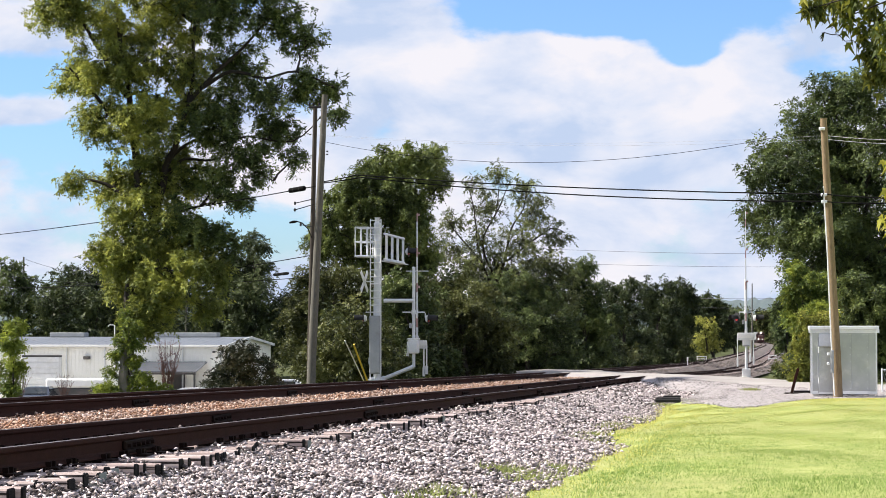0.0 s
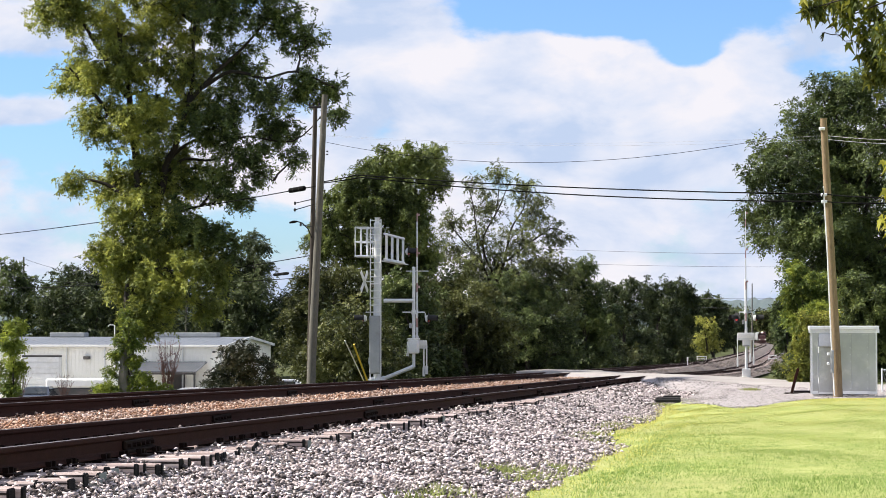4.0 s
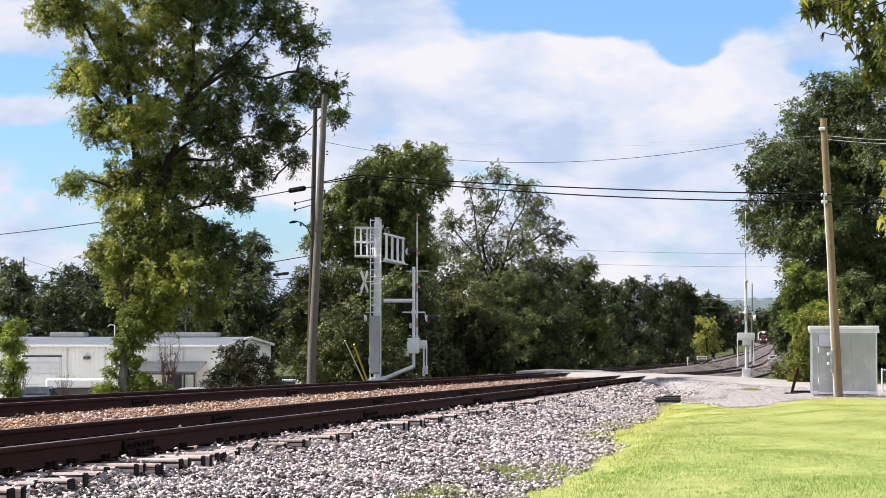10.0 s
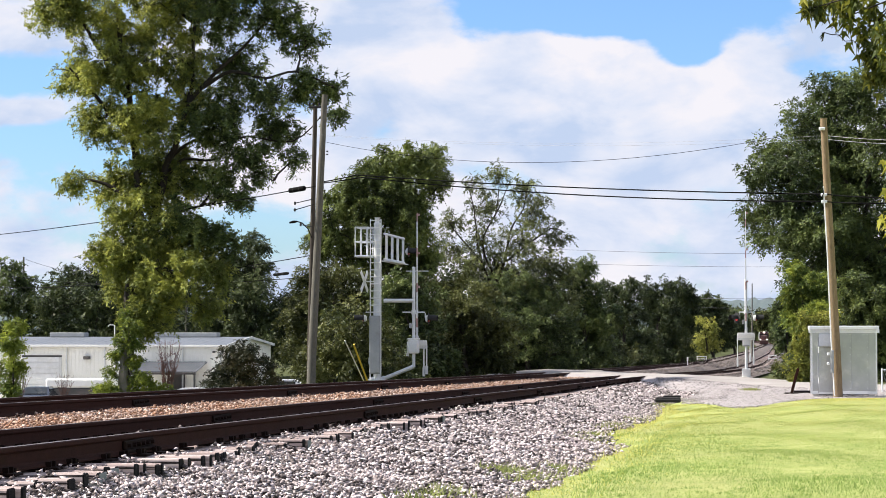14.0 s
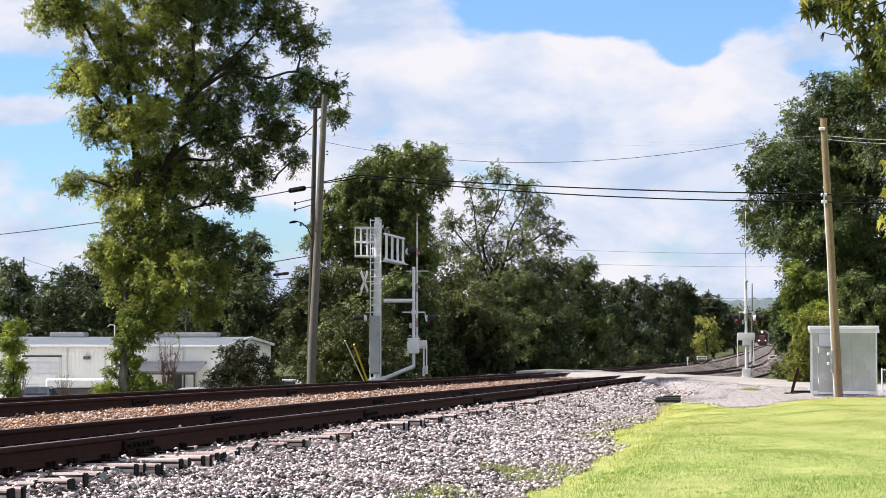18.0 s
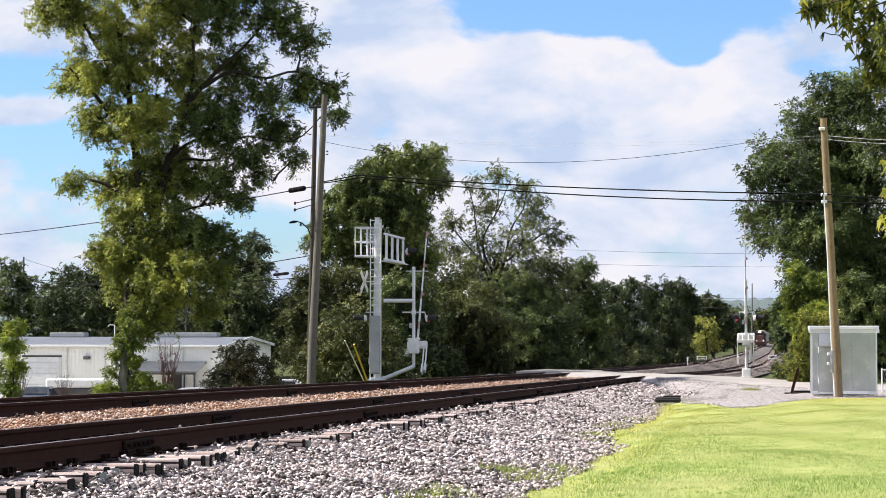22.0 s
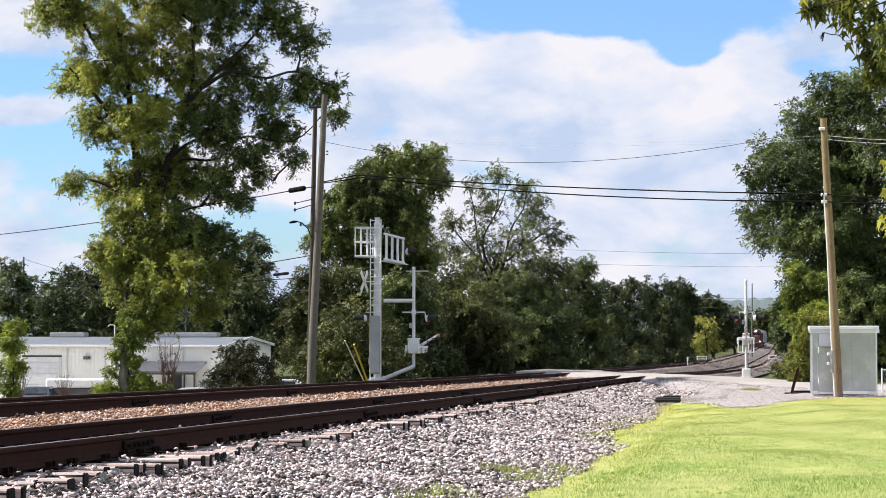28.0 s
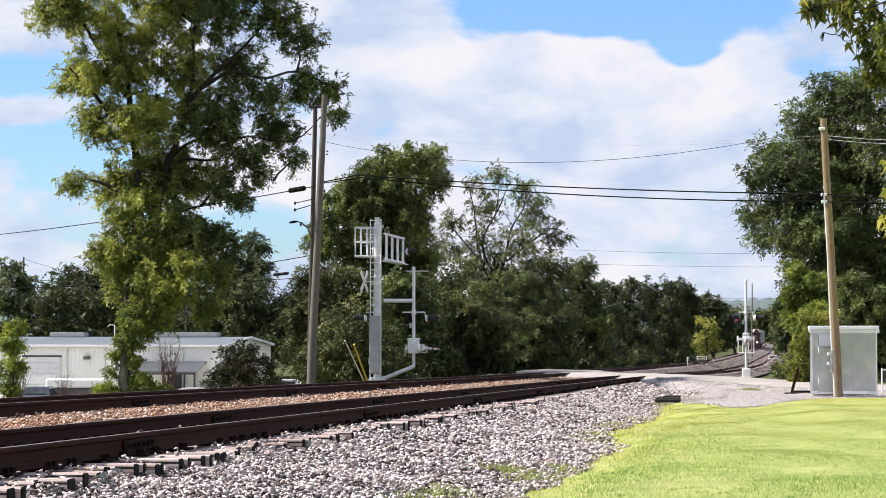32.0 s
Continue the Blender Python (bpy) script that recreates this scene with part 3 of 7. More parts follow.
scatter("ballast_stones", 1.25, 4.6, -9, 14.5, 80, 0.08, STONE, "loose grey and white crushed stones beside the track", 1)
scatter("ballast_stones", 1.2, 4.6, 62, 106, 135, 0.068, STONE, "loose grey crushed stones near the crossing", 1)
scatter("ballast_stones", -0.55, 0.55, 16, 45, 100, 0.05, STONE, "stones between the rails of the track")
scatter("ballast_stones", 0.95, 1.42, 11, 46, 240, 0.034, STONE, "stones spilled over the ends of the ties", 0, -0.2)
scatter("far_stones", -7.4, 2.5, 113, 190, 12, 0.07, BROWN_STONE, "pale grey stones of the far track bed", 0, 0.0)
scatter("far_stones", -7.4, 2.5, 190, 300, 5, 0.13, BROWN_STONE, "pale grey stones of the far track bed", 0, 0.0)
scatter("rusty_stones", -4.2, -0.95, 20, 44, 340, 0.036, STONE_RUSTY, "rust-brown stones between the tracks", 0, 0.0)
scatter("rusty_stones", -4.2, -0.95, 44, 106, 90, 0.046, STONE_RUSTY, "rust-brown stones between the tracks", 0, 0.0)


BANKS = []


def tops(x, y):
    """The upper of the ground and the road's shoulders."""
    z = ground_z(x, y)
    for tree_of in BANKS:
        for i, (a, b) in enumerate(zip(x, y)):
            hit = tree_of.ray_cast(Vector((a, b, 20)), Vector((0, 0, -1)))[0]
            if hit and hit.z > z[i]:
                z[i] = hit.z
    return z


def gravel_apron():
    """Pale gravel between the lawn, the cabin and the road."""
    n = 29000
    y = rng.uniform(57, 104, n)
    x = rng.uniform(-5.2, 5.5, n)
    left = np.interp(y, [57, 61, 64, 66, 72, 80, 104], [-0.9, -1.5, -2.3, -2.6, -2.8, -4.6, -5.2])
    right = np.interp(y, [57, 59.5, 65, 66.5, 70, 84, 88, 96, 104], [-0.7, 0.0, 1.2, 2.2, 5.2, 5.2, 1.5, -2.2, -4.6])
    keep = (x > left) & (x < right)
    x, y = x[keep], y[keep]
    stones("gravel_stones", x, y, tops(x, y) + 0.02, rng.uniform(0.03, 0.058, len(x)), GRAVEL, "pale grey gravel beside the road and cabin")
    ss = np.linspace(58.4, 104, 60)
    a = np.interp(ss, [57, 61, 64, 66, 72, 80, 104], [-0.9, -1.5, -2.3, -2.6, -2.8, -4.2, -4.2])
    b = np.interp(ss, [57, 59.5, 65, 66.5, 70, 86, 88, 104], [-0.7, 0.0, 1.2, 2.2, 5.2, 5.2, 0.5, 0.5])
    t = np.linspace(0, 1, 16)
    gx = a[:, None] + (b - a)[:, None] * t[None]
    gy = np.repeat(ss[:, None], 16, 1)
    v = np.stack([gx, gy, ground_z(gx, gy) - 0.03 + 0.055 * np.minimum(1, 10 * t * (1 - t))[None]], -1).reshape(-1, 3)
    i = (np.arange(59)[:, None] * 16 + np.arange(15)[None, :]).ravel()
    tagged(new("gravel_apron", mass_mesh("gravel_apron", v, np.stack([i, i + 1, i + 17, i + 16], -1), GRAVEL)),
           "pale grey gravel apron beside the road", "gravel", "", "structure")




def lawn_grass():
    """Short blades over the lawn, thinner with distance, and ranker tufts along its edge."""
    r = np.random.default_rng(21)
    n = 380000
    y = 16 + 56 * r.uniform(0, 1, n) ** 1.6
    x = r.uniform(-3.4, 5.2, n)
    keep = (x > near_x(y) + edge(y) - r.exponential(0.1, n)) & (x < -0.148 / 0.989 * y + 0.215 * y + 0.6) & (y < np.interp(x, [-3, -2.2, -1.5, -0.8, 0, 1.2, 5], [66, 64, 61, 57.5, 59.5, 65, 71]))
    x, y = x[keep], y[keep]
    n = len(x)
    long = (r.uniform(0, 1, n) < 0.04 * np.exp(-(x - near_x(y) - edge(y)) / 0.35))
    h = np.where(long, r.uniform(0.06, 0.15, n), r.uniform(0.013, 0.032, n)) * (1 + 0.35 * np.sin(x * 2.3) * np.sin(y * 0.9))
    a = r.uniform(0, 2 * np.pi, n)
    w = np.clip(0.003 + 0.00013 * y, 0.004, 0.012)
    z = ground_z(x, y) - 0.01
    base = np.stack([x, y, z], -1)
    sd = np.stack([np.cos(a), np.sin(a), 0 * a], -1) * w[:, None]
    b = r.uniform(0, 2 * np.pi, n)
    tip = base + np.stack([np.cos(b) * 0.45 * h, np.sin(b) * 0.45 * h, h], -1)
    v = np.stack([base - sd, base + sd, tip], 1)
    # the turf dries out towards the stones
    margin = np.minimum(x - near_x(y) - edge(y), np.interp(y, [40, 62], [9, 0.4]))
    straw = r.uniform(0, 1, n) < 0.9 * np.exp(-np.maximum(margin, 0) / np.interp(y, [18, 30, 50], [0.25, 0.5, 1.0]))
    for one, mt, label in ((v[~straw], BLADE, "short bright green grass of the lawn"), (v[straw], STRAW, "yellowed thin grass at the edge of the lawn")):
        tagged(new("lawn_grass", mass_mesh("lawn_grass", one.reshape(-1, 3), np.arange(len(one) * 3).reshape(-1, 3), mt)), label, "grass", "", "stuff")
    # darker tufts that stand over the mown turf
    k = 1500
    ty, tx = 16.5 + 34 * r.uniform(0, 1, k) ** 1.5, r.uniform(-3.0, 5.0, k)
    keep = tx > near_x(ty) + edge(ty) + 0.25
    ty, tx = np.repeat(ty[keep], 12), np.repeat(tx[keep], 12)
    k = len(ty)
    tx, ty = tx + r.normal(size=k) * 0.05, ty + r.normal(size=k) * 0.05
    h, a, b = r.uniform(0.02, 0.045, k), r.uniform(0, 2 * np.pi, k), r.uniform(0, 2 * np.pi, k)
    base = np.stack([tx, ty, ground_z(tx, ty) - 0.01], -1)
    sd = np.stack([np.cos(a), np.sin(a), 0 * a], -1) * 0.006
    v = np.stack([base - sd, base + sd, base + np.stack([np.cos(b) * h * 0.5, np.sin(b) * h * 0.5, h], -1)], 1).reshape(-1, 3)
    tagged(new("grass_tufts", mass_mesh("grass_tufts", v, np.arange(k * 3).reshape(-1, 3), TUFT)), "darker green tufts standing in the lawn", "grass", "", "stuff")
    # weeds on the stones by the lawn's edge
    m = 3000
    cx = np.array([20.6, 24.5, 25.5, 27.0, 36, 38, 44, 49, 66, 84, 84])
    off = np.array([-0.7, -0.25, -0.5, -0.2, -0.3, -0.2, -0.25, -0.2, -0.1, 2.3, 2.2])
    k = r.integers(0, len(cx), m)
    y = cx[k] + r.normal(size=m) * 0.45
    x = near_x(y) + edge(y) + off[k] + r.normal(size=m) * 0.13
    h = r.uniform(0.04, 0.13, m)
    a, b = r.uniform(0, 2 * np.pi, m), r.uniform(0, 2 * np.pi, m)
    base = np.stack([x, y, bed_z(x, y)], -1)
    sd = np.stack([np.cos(a), np.sin(a), 0 * a], -1) * 0.012
    v = np.stack([base - sd, base + sd, base + np.stack([np.cos(b) * h, np.sin(b) * h, h], -1)], 1).reshape(-1, 3)
    tagged(new("edge_weeds", mass_mesh("edge_weeds", v, np.arange(m * 3).reshape(-1, 3), WEED)), "low weeds growing through the stones", "weeds", "", "stuff")


lawn_grass()

# ---- tracks ----
RAIL_PROFILE = [(-0.076, 0), (-0.076, 0.012), (-0.02, 0.028), (-0.009, 0.05), (-0.009, 0.13), (-0.03, 0.142), (-0.038, 0.15), (-0.038, 0.176), (-0.028, 0.186),
                (0.028, 0.186), (0.038, 0.176), (0.038, 0.15), (0.03, 0.142), (0.009, 0.13), (0.009, 0.05), (0.02, 0.028), (0.076, 0.012), (0.076, 0)]


def make_rail(track, fx, fz, off, label):
    ss = np.concatenate([np.arange(-40, 110, 3.0), np.arange(110, 440, 6.0), np.arange(446, 1400, 25.0)])
    sh = Shape()
    cx, cz = fx(ss), fz(ss)
    rings = []
    for s, x, z in zip(ss, cx, cz):
        e = 0.5
        dx = float(fx(s + e) - fx(s - e))
        n = Vector((1, -dx, 0)).normalized()
        c = Vector((x, s, z - 0.186)) + n * off
        rings.append([c + n * a + Vector((0, 0, b)) for a, b in RAIL_PROFILE])
    sh.loft(rings)
    me = sh.mesh("rail", [RUST, RAILTOP])
    for p in me.polygons:
        if p.normal.z > 0.9 and p.center.z > float(fz(p.center.y)) - 0.02:
            p.material_index = 1
    return part("rail", me, None, track, label)


def tie_mesh(long, wide):
    rt = random.Random(int(long * 1000))
    sh, y = Shape(), -wide / 2
    for share in (0.42, 0.58) if rt.random() < 0.5 else (0.63, 0.37):
        w = wide * share
        sh.box((rt.uniform(-0.03, 0.03), y + w / 2, -0.09 - rt.uniform(0, 0.014)), (long + rt.uniform(-0.1, 0.03), w - 0.004, 0.18), 0.012)
        y += w
    me = sh.mesh("tie", [TIE, TIE_DARK])
    # end faces carry their shade as a darker material
    for p in me.polygons:
        if abs(p.normal.x) > 0.5:
            p.material_index = 1
    return me


def plate_mesh():
    """A tie plate with the heads of its spikes and a rail anchor."""
    sh = Shape().box((0, 0, 0.01), (0.36, 0.19, 0.02), 0.004)
    for sx in (-1, 1):
        for sy in (-0.055, 0.055):
            sh.box((sx * 0.092, sy, 0.04), (0.045, 0.03, 0.05))
    sh.box((0.0, 0.15, -0.01), (0.2, 0.03, 0.05))
    sh.box((0.085, 0.15, 0.02), (0.03, 0.03, 0.06))
    return sh.mesh("tie_plate", RUST_DARK)


END_PLATE_M = Shape().box((0, 0, 0), (0.008, 0.19, 0.15), 0.002).mesh("end_plate", worn("weathered_zinc", (0.16, 0.19, 0.17), (0.22, 0.25, 0.23), 8.0, 0.7))


def joint_mesh():
    """Splice bars on both sides of a rail, with bolts and nuts."""
    sh = Shape()
    for sx in (-1, 1):
        sh.box((sx * 0.026, 0, 0.09), (0.03, 0.92, 0.085), 0.01)
        sh.box((sx * 0.045, 0, 0.036), (0.05, 0.92, 0.03), 0.008)
        for k in range(6):
            y = -0.37 + k * 0.148
            sh.tube([(sx * 0.04, y, 0.088), (sx * 0.075, y, 0.088)], 0.02, 6)
    return sh.mesh("joint_bar", RUST_DARK)


TIES, PLATE_M, JOINT_M = [tie_mesh(ln, w) for ln, w in ((2.62, 0.225), (2.5, 0.21), (2.7, 0.235), (2.56, 0.24), (2.44, 0.22), (2.59, 0.23))], plate_mesh(), joint_mesh()


def make_track(name, fx, fz, label, plates, joints):
    track = thing(name, label, "railway track", (0, 0, 0), "", "structure")
    for off in (-0.7525, 0.7525):
        make_rail(track, fx, fz, off, "rust-brown steel rail with a worn running face")
    r = random.Random(3 if plates else 4)
    s = 8.0
    while s < 108:
        x, z = float(fx(s)), float(fz(s))
        slip = r.uniform(-0.17, 0.13)
        one = part("tie", r.choice(TIES), None, track, at=pose(x + slip, s + r.uniform(-0.04, 0.04), z - 0.206 + r.uniform(-0.012, 0.0), r.uniform(-2, 2), r.uniform(-0.8, 0.8), r.uniform(-2.5, 2.5)))
        if plates and r.random() < 0.14:
            part("end_plate", END_PLATE_M, None, one, "pale steel anti-split plate on the tie end", at=(max(v.co.x for v in one.data.vertices) + 0.004, 0, -0.09))
        if plates:
            for off in (-0.7525, 0.7525):
                if r.random() < 0.22:
                    continue
                part("tie_plate", PLATE_M, None, track, at=pose(x + off, s + r.uniform(-0.05, 0.05), z - 0.206, 0, 0, r.choice((0, 180))))
        s += 0.497
    for off, s0 in joints:
        for k in range(8):
            s = s0 + k * 11.89
            if s < 108:
                part("joint_bar", JOINT_M, None, track, at=pose(float(fx(s)) + off, s, float(fz(s)) - 0.186, 0, 0, 0))
    # the ties beyond the crossing
    sh = Shape()
    s = 122.0
    while s < 560:
        x, z = float(fx(s)), float(fz(s))
        sh.box((x, s, z - 0.27), (2.6, 0.23, 0.16))
        s += 0.497 if s < 300 else 1.0
    rest = part("tie_row", sh, TIE, track)
    tagged(rest, kind="stuff")
    return track


make_track("near_track", near_x, near_z, "rusty jointed rails on weathered timber ties in grey ballast", True, ((0.7525, 19.6), (-0.7525, 28.6)))
make_track("far_track", far_x, far_z, "second rusty rail line on orange-stained ballast", False, ((0.7525, 24.0), (-0.7525, 18.0)))

# ---- the road over the tracks ----
ROAD = [(60, 100), (14, 92), (5.5, 90.0), (1.5, 91.5), (-1.8, 99.5), (-4.5, 107), (-7.2, 113), (-12, 119), (-20, 126), (-34, 137), (-70, 152)]


def road_points():
    pts = []
    for i in range(len(ROAD) - 1):
        p0, p1 = Vector(ROAD[max(i - 1, 0)]), Vector(ROAD[i])
        p2, p3 = Vector(ROAD[i + 1]), Vector(ROAD[min(i + 2, len(ROAD) - 1)])
        for k in range(8):
            t = k / 8
            pts.append(0.5 * (2 * p1 + (p2 - p0) * t + (2 * p0 - 5 * p1 + 4 * p2 - p3) * t * t + (3 * p1 - p0 - 3 * p2 + p3) * t ** 3))
    return pts


def road_z(x, y):
    nx, fx = float(near_x(y)), float(far_x(y))
    g = float(ground_z(max(x, nx + 5.5) if x > nx else min(x, fx - 5), y)) + 0.1
    rail = float(near_z(min(y, 112))) - 0.012
    railf = float(far_z(min(y, 114))) - 0.012
    top = rail if x > (nx + fx) / 2 else railf
    away = max(x - nx - 1.6, fx - 1.6 - x, 0)
    t = float(ease(away / 6.0))
    return top + (g - top) * t


def make_road():
    pts = road_points()
    sh = Shape()
    rings = []
    for i, p in enumerate(pts):
        t = (pts[min(i + 1, len(pts) - 1)] - pts[max(i - 1, 0)]).normalized()
        n = Vector((t.y, -t.x))
        ring = []
        for o in (-3.4, -2.9, -1.5, 0, 1.5, 2.9, 3.4):
            q = p + n * o
            ring.append((q.x, q.y, road_z(q.x, q.y) + (0.04 - 0.004 * o * o) * 0.8 - (0.12 if abs(o) > 3 else 0)))
        rings.append(ring)
    sh.loft(rings, closed=False)
    for sgn in (-1, 1):
        bank = Shape()
        rr = []
        for i, p in enumerate(pts):
            t = (pts[min(i + 1, len(pts) - 1)] - pts[max(i - 1, 0)]).normalized()
            n = Vector((t.y, -t.x))
            ring = []
            for o, dz in ((2.7, -0.05), (3.4, -0.05), (4.3, -0.16), (6.2, -0.75)):
                q = p + n * o * sgn
                ring.append((q.x, q.y, road_z(q.x, q.y) + dz))
            rr.append(ring if sgn > 0 else ring[::-1])
        bank.loft(rr, closed=False)
        BANKS.append(BVHTree.FromPolygons([Vector(v) for v in bank.v], bank.f))
        tagged(new("road_shoulder", bank.mesh("road_shoulder", GRAVEL, True)), "gravel shoulder sloping from the road", "gravel", "", "structure")
    return tagged(new("road", sh.mesh("road", ASPHALT, True)), "pale worn asphalt road crossing the tracks", "road", "", "structure")


make_road()
gravel_apron()

# ---- signals, poles and wires ----


def bolt_ring(sh, c, r, n, size):
    for k in range(n):
        a = 2 * math.pi * k / n
        sh.tube([(c[0] + r * math.cos(a), c[1] + r * math.sin(a), c[2]), (c[0] + r * math.cos(a), c[1] + r * math.sin(a), c[2] + size)], size * 0.5, 6)


def light_unit(parent, at, facing, lit, turn=0):
    """A crossing flasher: round black background, long hood, red lens. facing: +1 along x or -1."""
    unit = part("flasher", Shape().tube([(0, 0, 0), (facing * 0.05, 0, 0), (facing * 0.15, 0, 0)], [0.07, 0.14, 0.16], 16), WHITE, parent, "pale flasher housing", True, Matrix.Translation(at) @ Matrix.Rotation(radians(turn), 4, "Z"))
    part("background_disc", Shape().tube([(facing * 0.14, 0, 0), (facing * 0.155, 0, 0)], 0.26, 24), BLACK, unit, "round black background")
    hood = Shape()
    rings = []
    for k in range(7):
        d = 0.155 + 0.065 * k
        ring = [(facing * d, 0.16 * math.cos(a), 0.16 * math.sin(a)) for a in [radians(-30 + 240 / 14 * i) for i in range(15)]]
        inner = [(facing * d, 0.15 * math.cos(a), 0.15 * math.sin(a)) for a in [radians(210 - 240 / 14 * i) for i in range(15)]]
        rings.append(ring + inner)
    hood.loft(rings)
    part("hood", hood, BLACK, unit, "black visor")
    part("lens", Shape().tube([(facing * 0.15, 0, 0), (facing * 0.175, 0, 0), (facing * 0.19, 0, 0)], [0.145, 0.13, 0.05], 16), LENS_LIT if lit else LENS, unit, "red lens", True)
    return unit


LENS = glow_mat("red_lens_dim", (0.35, 0.02, 0.02), 0.15)
LENS_LIT = glow_mat("red_lens_lit", (0.6, 0.02, 0.02), 0.4)


def gate_arm(mast, pivot, length, bars, y0, y1):
    """The keyed arm of a crossing gate: built upright, with its counterweights hanging below the pivot."""
    arm = new("gate_arm")
    arm.parent = mast
    arm.matrix_local = Matrix.Translation(pivot)
    n = int(length / 0.405)
    for k in range(n):
        z0 = 0.5 + k * (length - 0.5) / n
        z1 = 0.5 + (k + 1) * (length - 0.5) / n
        w = 0.13 - 0.06 * k / n
        part("arm_section", Shape().box((0, 0, (z0 + z1) / 2), (0.075 - 0.035 * k / n, w, z1 - z0 - 0.002), 0.01), STRIPE_RED if k % 4 == 1 else GALV, arm)
    for z in (0.45, 0.7, 0.985):
        part("arm_lamp", Shape().tube([(0.07, -0.05, z * length), (0.07, 0.05, z * length)], 0.05, 10), STRIPE_RED, arm, "small red arm lamp")
    for x, ln in bars:
        part("counterweight_arm", Shape().box((x, 0, -ln / 2 + 0.1), (0.05, 0.1, ln), 0.01), WHITE, arm)
        part("counterweight", Shape().box((x, 0, 0.02 - ln * 0.82), (0.085, 0.26, ln * 0.3), 0.01), GALV, arm, "grey counterweight plate")
    part("pivot_shaft", Shape().tube([(-0.42, 0, 0), (0.42, 0, 0)], 0.05, 10), GALV, arm)
    part("crossbar", Shape().box((0, 0, 0.16), (0.88, 0.1, 0.22), 0.01), WHITE, arm)
    for y in (y0, y1):
        part("bracket_bar", Shape().box((0, y, 0.25), (0.8, 0.05, 0.14), 0.01), WHITE, arm)
    for x in (-0.38, -0.16, 0.12, 0.38):
        part("bracket_side", Shape().box((x, (y0 + y1) / 2, 0.25), (0.05, y1 - y0, 0.13), 0.01), WHITE, arm)
    part("arm_root", Shape().box((0, 0, 0.36), (0.12, 0.07, 0.34), 0.01), WHITE, arm)
    return arm


def gate_mast(name, base, height, label, lit, facing, outrigger):
    g = thing(name, label, "crossing gate", base, "crossing gates")
    part("mast", Shape().tube([(0, 0, 0.05 if not outrigger else 0.6), (0, 0, height)], 0.07, 14), GALV, g, "galvanized tube mast", True)
    part("cap", Shape().tube([(0, 0, height), (0, 0, height + 0.05), (0, 0, height + 0.08)], [0.09, 0.07, 0.01], 12), GALV, g)
    if outrigger:
        part("top_bar", Shape().tube([(-0.35, 0, height - 0.12), (0.65, 0, height - 0.12)], 0.02, 8), GALV, g)
    if not outrigger:
        part("foundation", Shape().box((0, 0, 0.2), (0.42, 0.42, 0.46), 0.03), WHITE, g, "white painted base casting")
        part("base_plate", Shape().box((0, 0, 0.0), (0.6, 0.6, 0.06), 0.01), CONCRETE, g)
    z, reach = (3.2, 0.33) if not outrigger else (2.95, 0.5)
    part("light_arm", Shape().tube([(-reach, 0, z), (reach, 0, z)], 0.03, 8).tube([(0, 0, z - 0.09), (0, 0, z + 0.09)], 0.11, 12), GALV, g)
    for sx in (-1, 1) if not outrigger else (1,):
        part("drop_bracket", Shape().tube([(sx * (reach - 0.04), 0, z), (sx * reach, 0, z - 0.05), (sx * reach, 0, z - 0.25)], 0.022, 6), WHITE, g)
        light_unit(g, (sx * reach, 0, z - 0.28), sx * facing, lit and sx < 0, 38 if sx < 0 and lit else 0)
    zb = 1.87 if not outrigger else 1.52
    part("gate_mechanism", Shape().box((0, -0.02, zb - 0.05), (0.46 if outrigger else 0.36, 0.4, 0.6), 0.04), WHITE if outrigger else GREYBOX, g, "gate machine housing")
    part("mechanism_door", Shape().box((0.0, -0.235, zb - 0.06), (0.34, 0.02, 0.44), 0.01), GALV, g)
    part("clamp", Shape().box((0.0, 0.02, zb + 0.28), (0.34 if not outrigger else 0.5, 0.44, 0.07), 0.02), WHITE, g, "white lid plate")
    part("junction_box", Shape().box((-0.13, -0.05, zb + 0.85), (0.12, 0.14, 0.22), 0.02), GREYBOX, g)
    return g


gate_far = gate_mast("gate_mast", (-1.1, 108.1, -0.55), 4.75, "galvanized crossing gate mast with a red flasher lit beside the road", True, 1, False)
ARM_B = gate_arm(gate_far, (0.0, -0.28, 1.87), 6.3, ((-0.42, 1.4), (0.2, 1.15), (0.36, 1.3)), -0.66, 0.04)
gate_near = gate_mast("gate_mast", (-15.17, 92.85, -0.42), 4.85, "galvanized crossing gate mast hung on a cantilever signal", False, 1, True)
ARM_A = gate_arm(gate_near, (0.1, 0.28, 1.42), 5.85, ((0.3, 1.3), (0.42, 1.2), (-0.42, 0.4)), -0.02, 0.2)
part("strut", Shape().tube([(0, 0, 3.45), (-1.3, -0.1, 3.45)], 0.09, 10), GALV, gate_near, "horizontal tube to the signal mast", True)
part("brace", Shape().tube([(0, 0, 0.62), (-0.15, 0, 0.55), (-1.2, -0.1, 0.12), (-1.35, -0.1, 0.1)], 0.09, 10), GALV, gate_near, "bent brace tube", True)


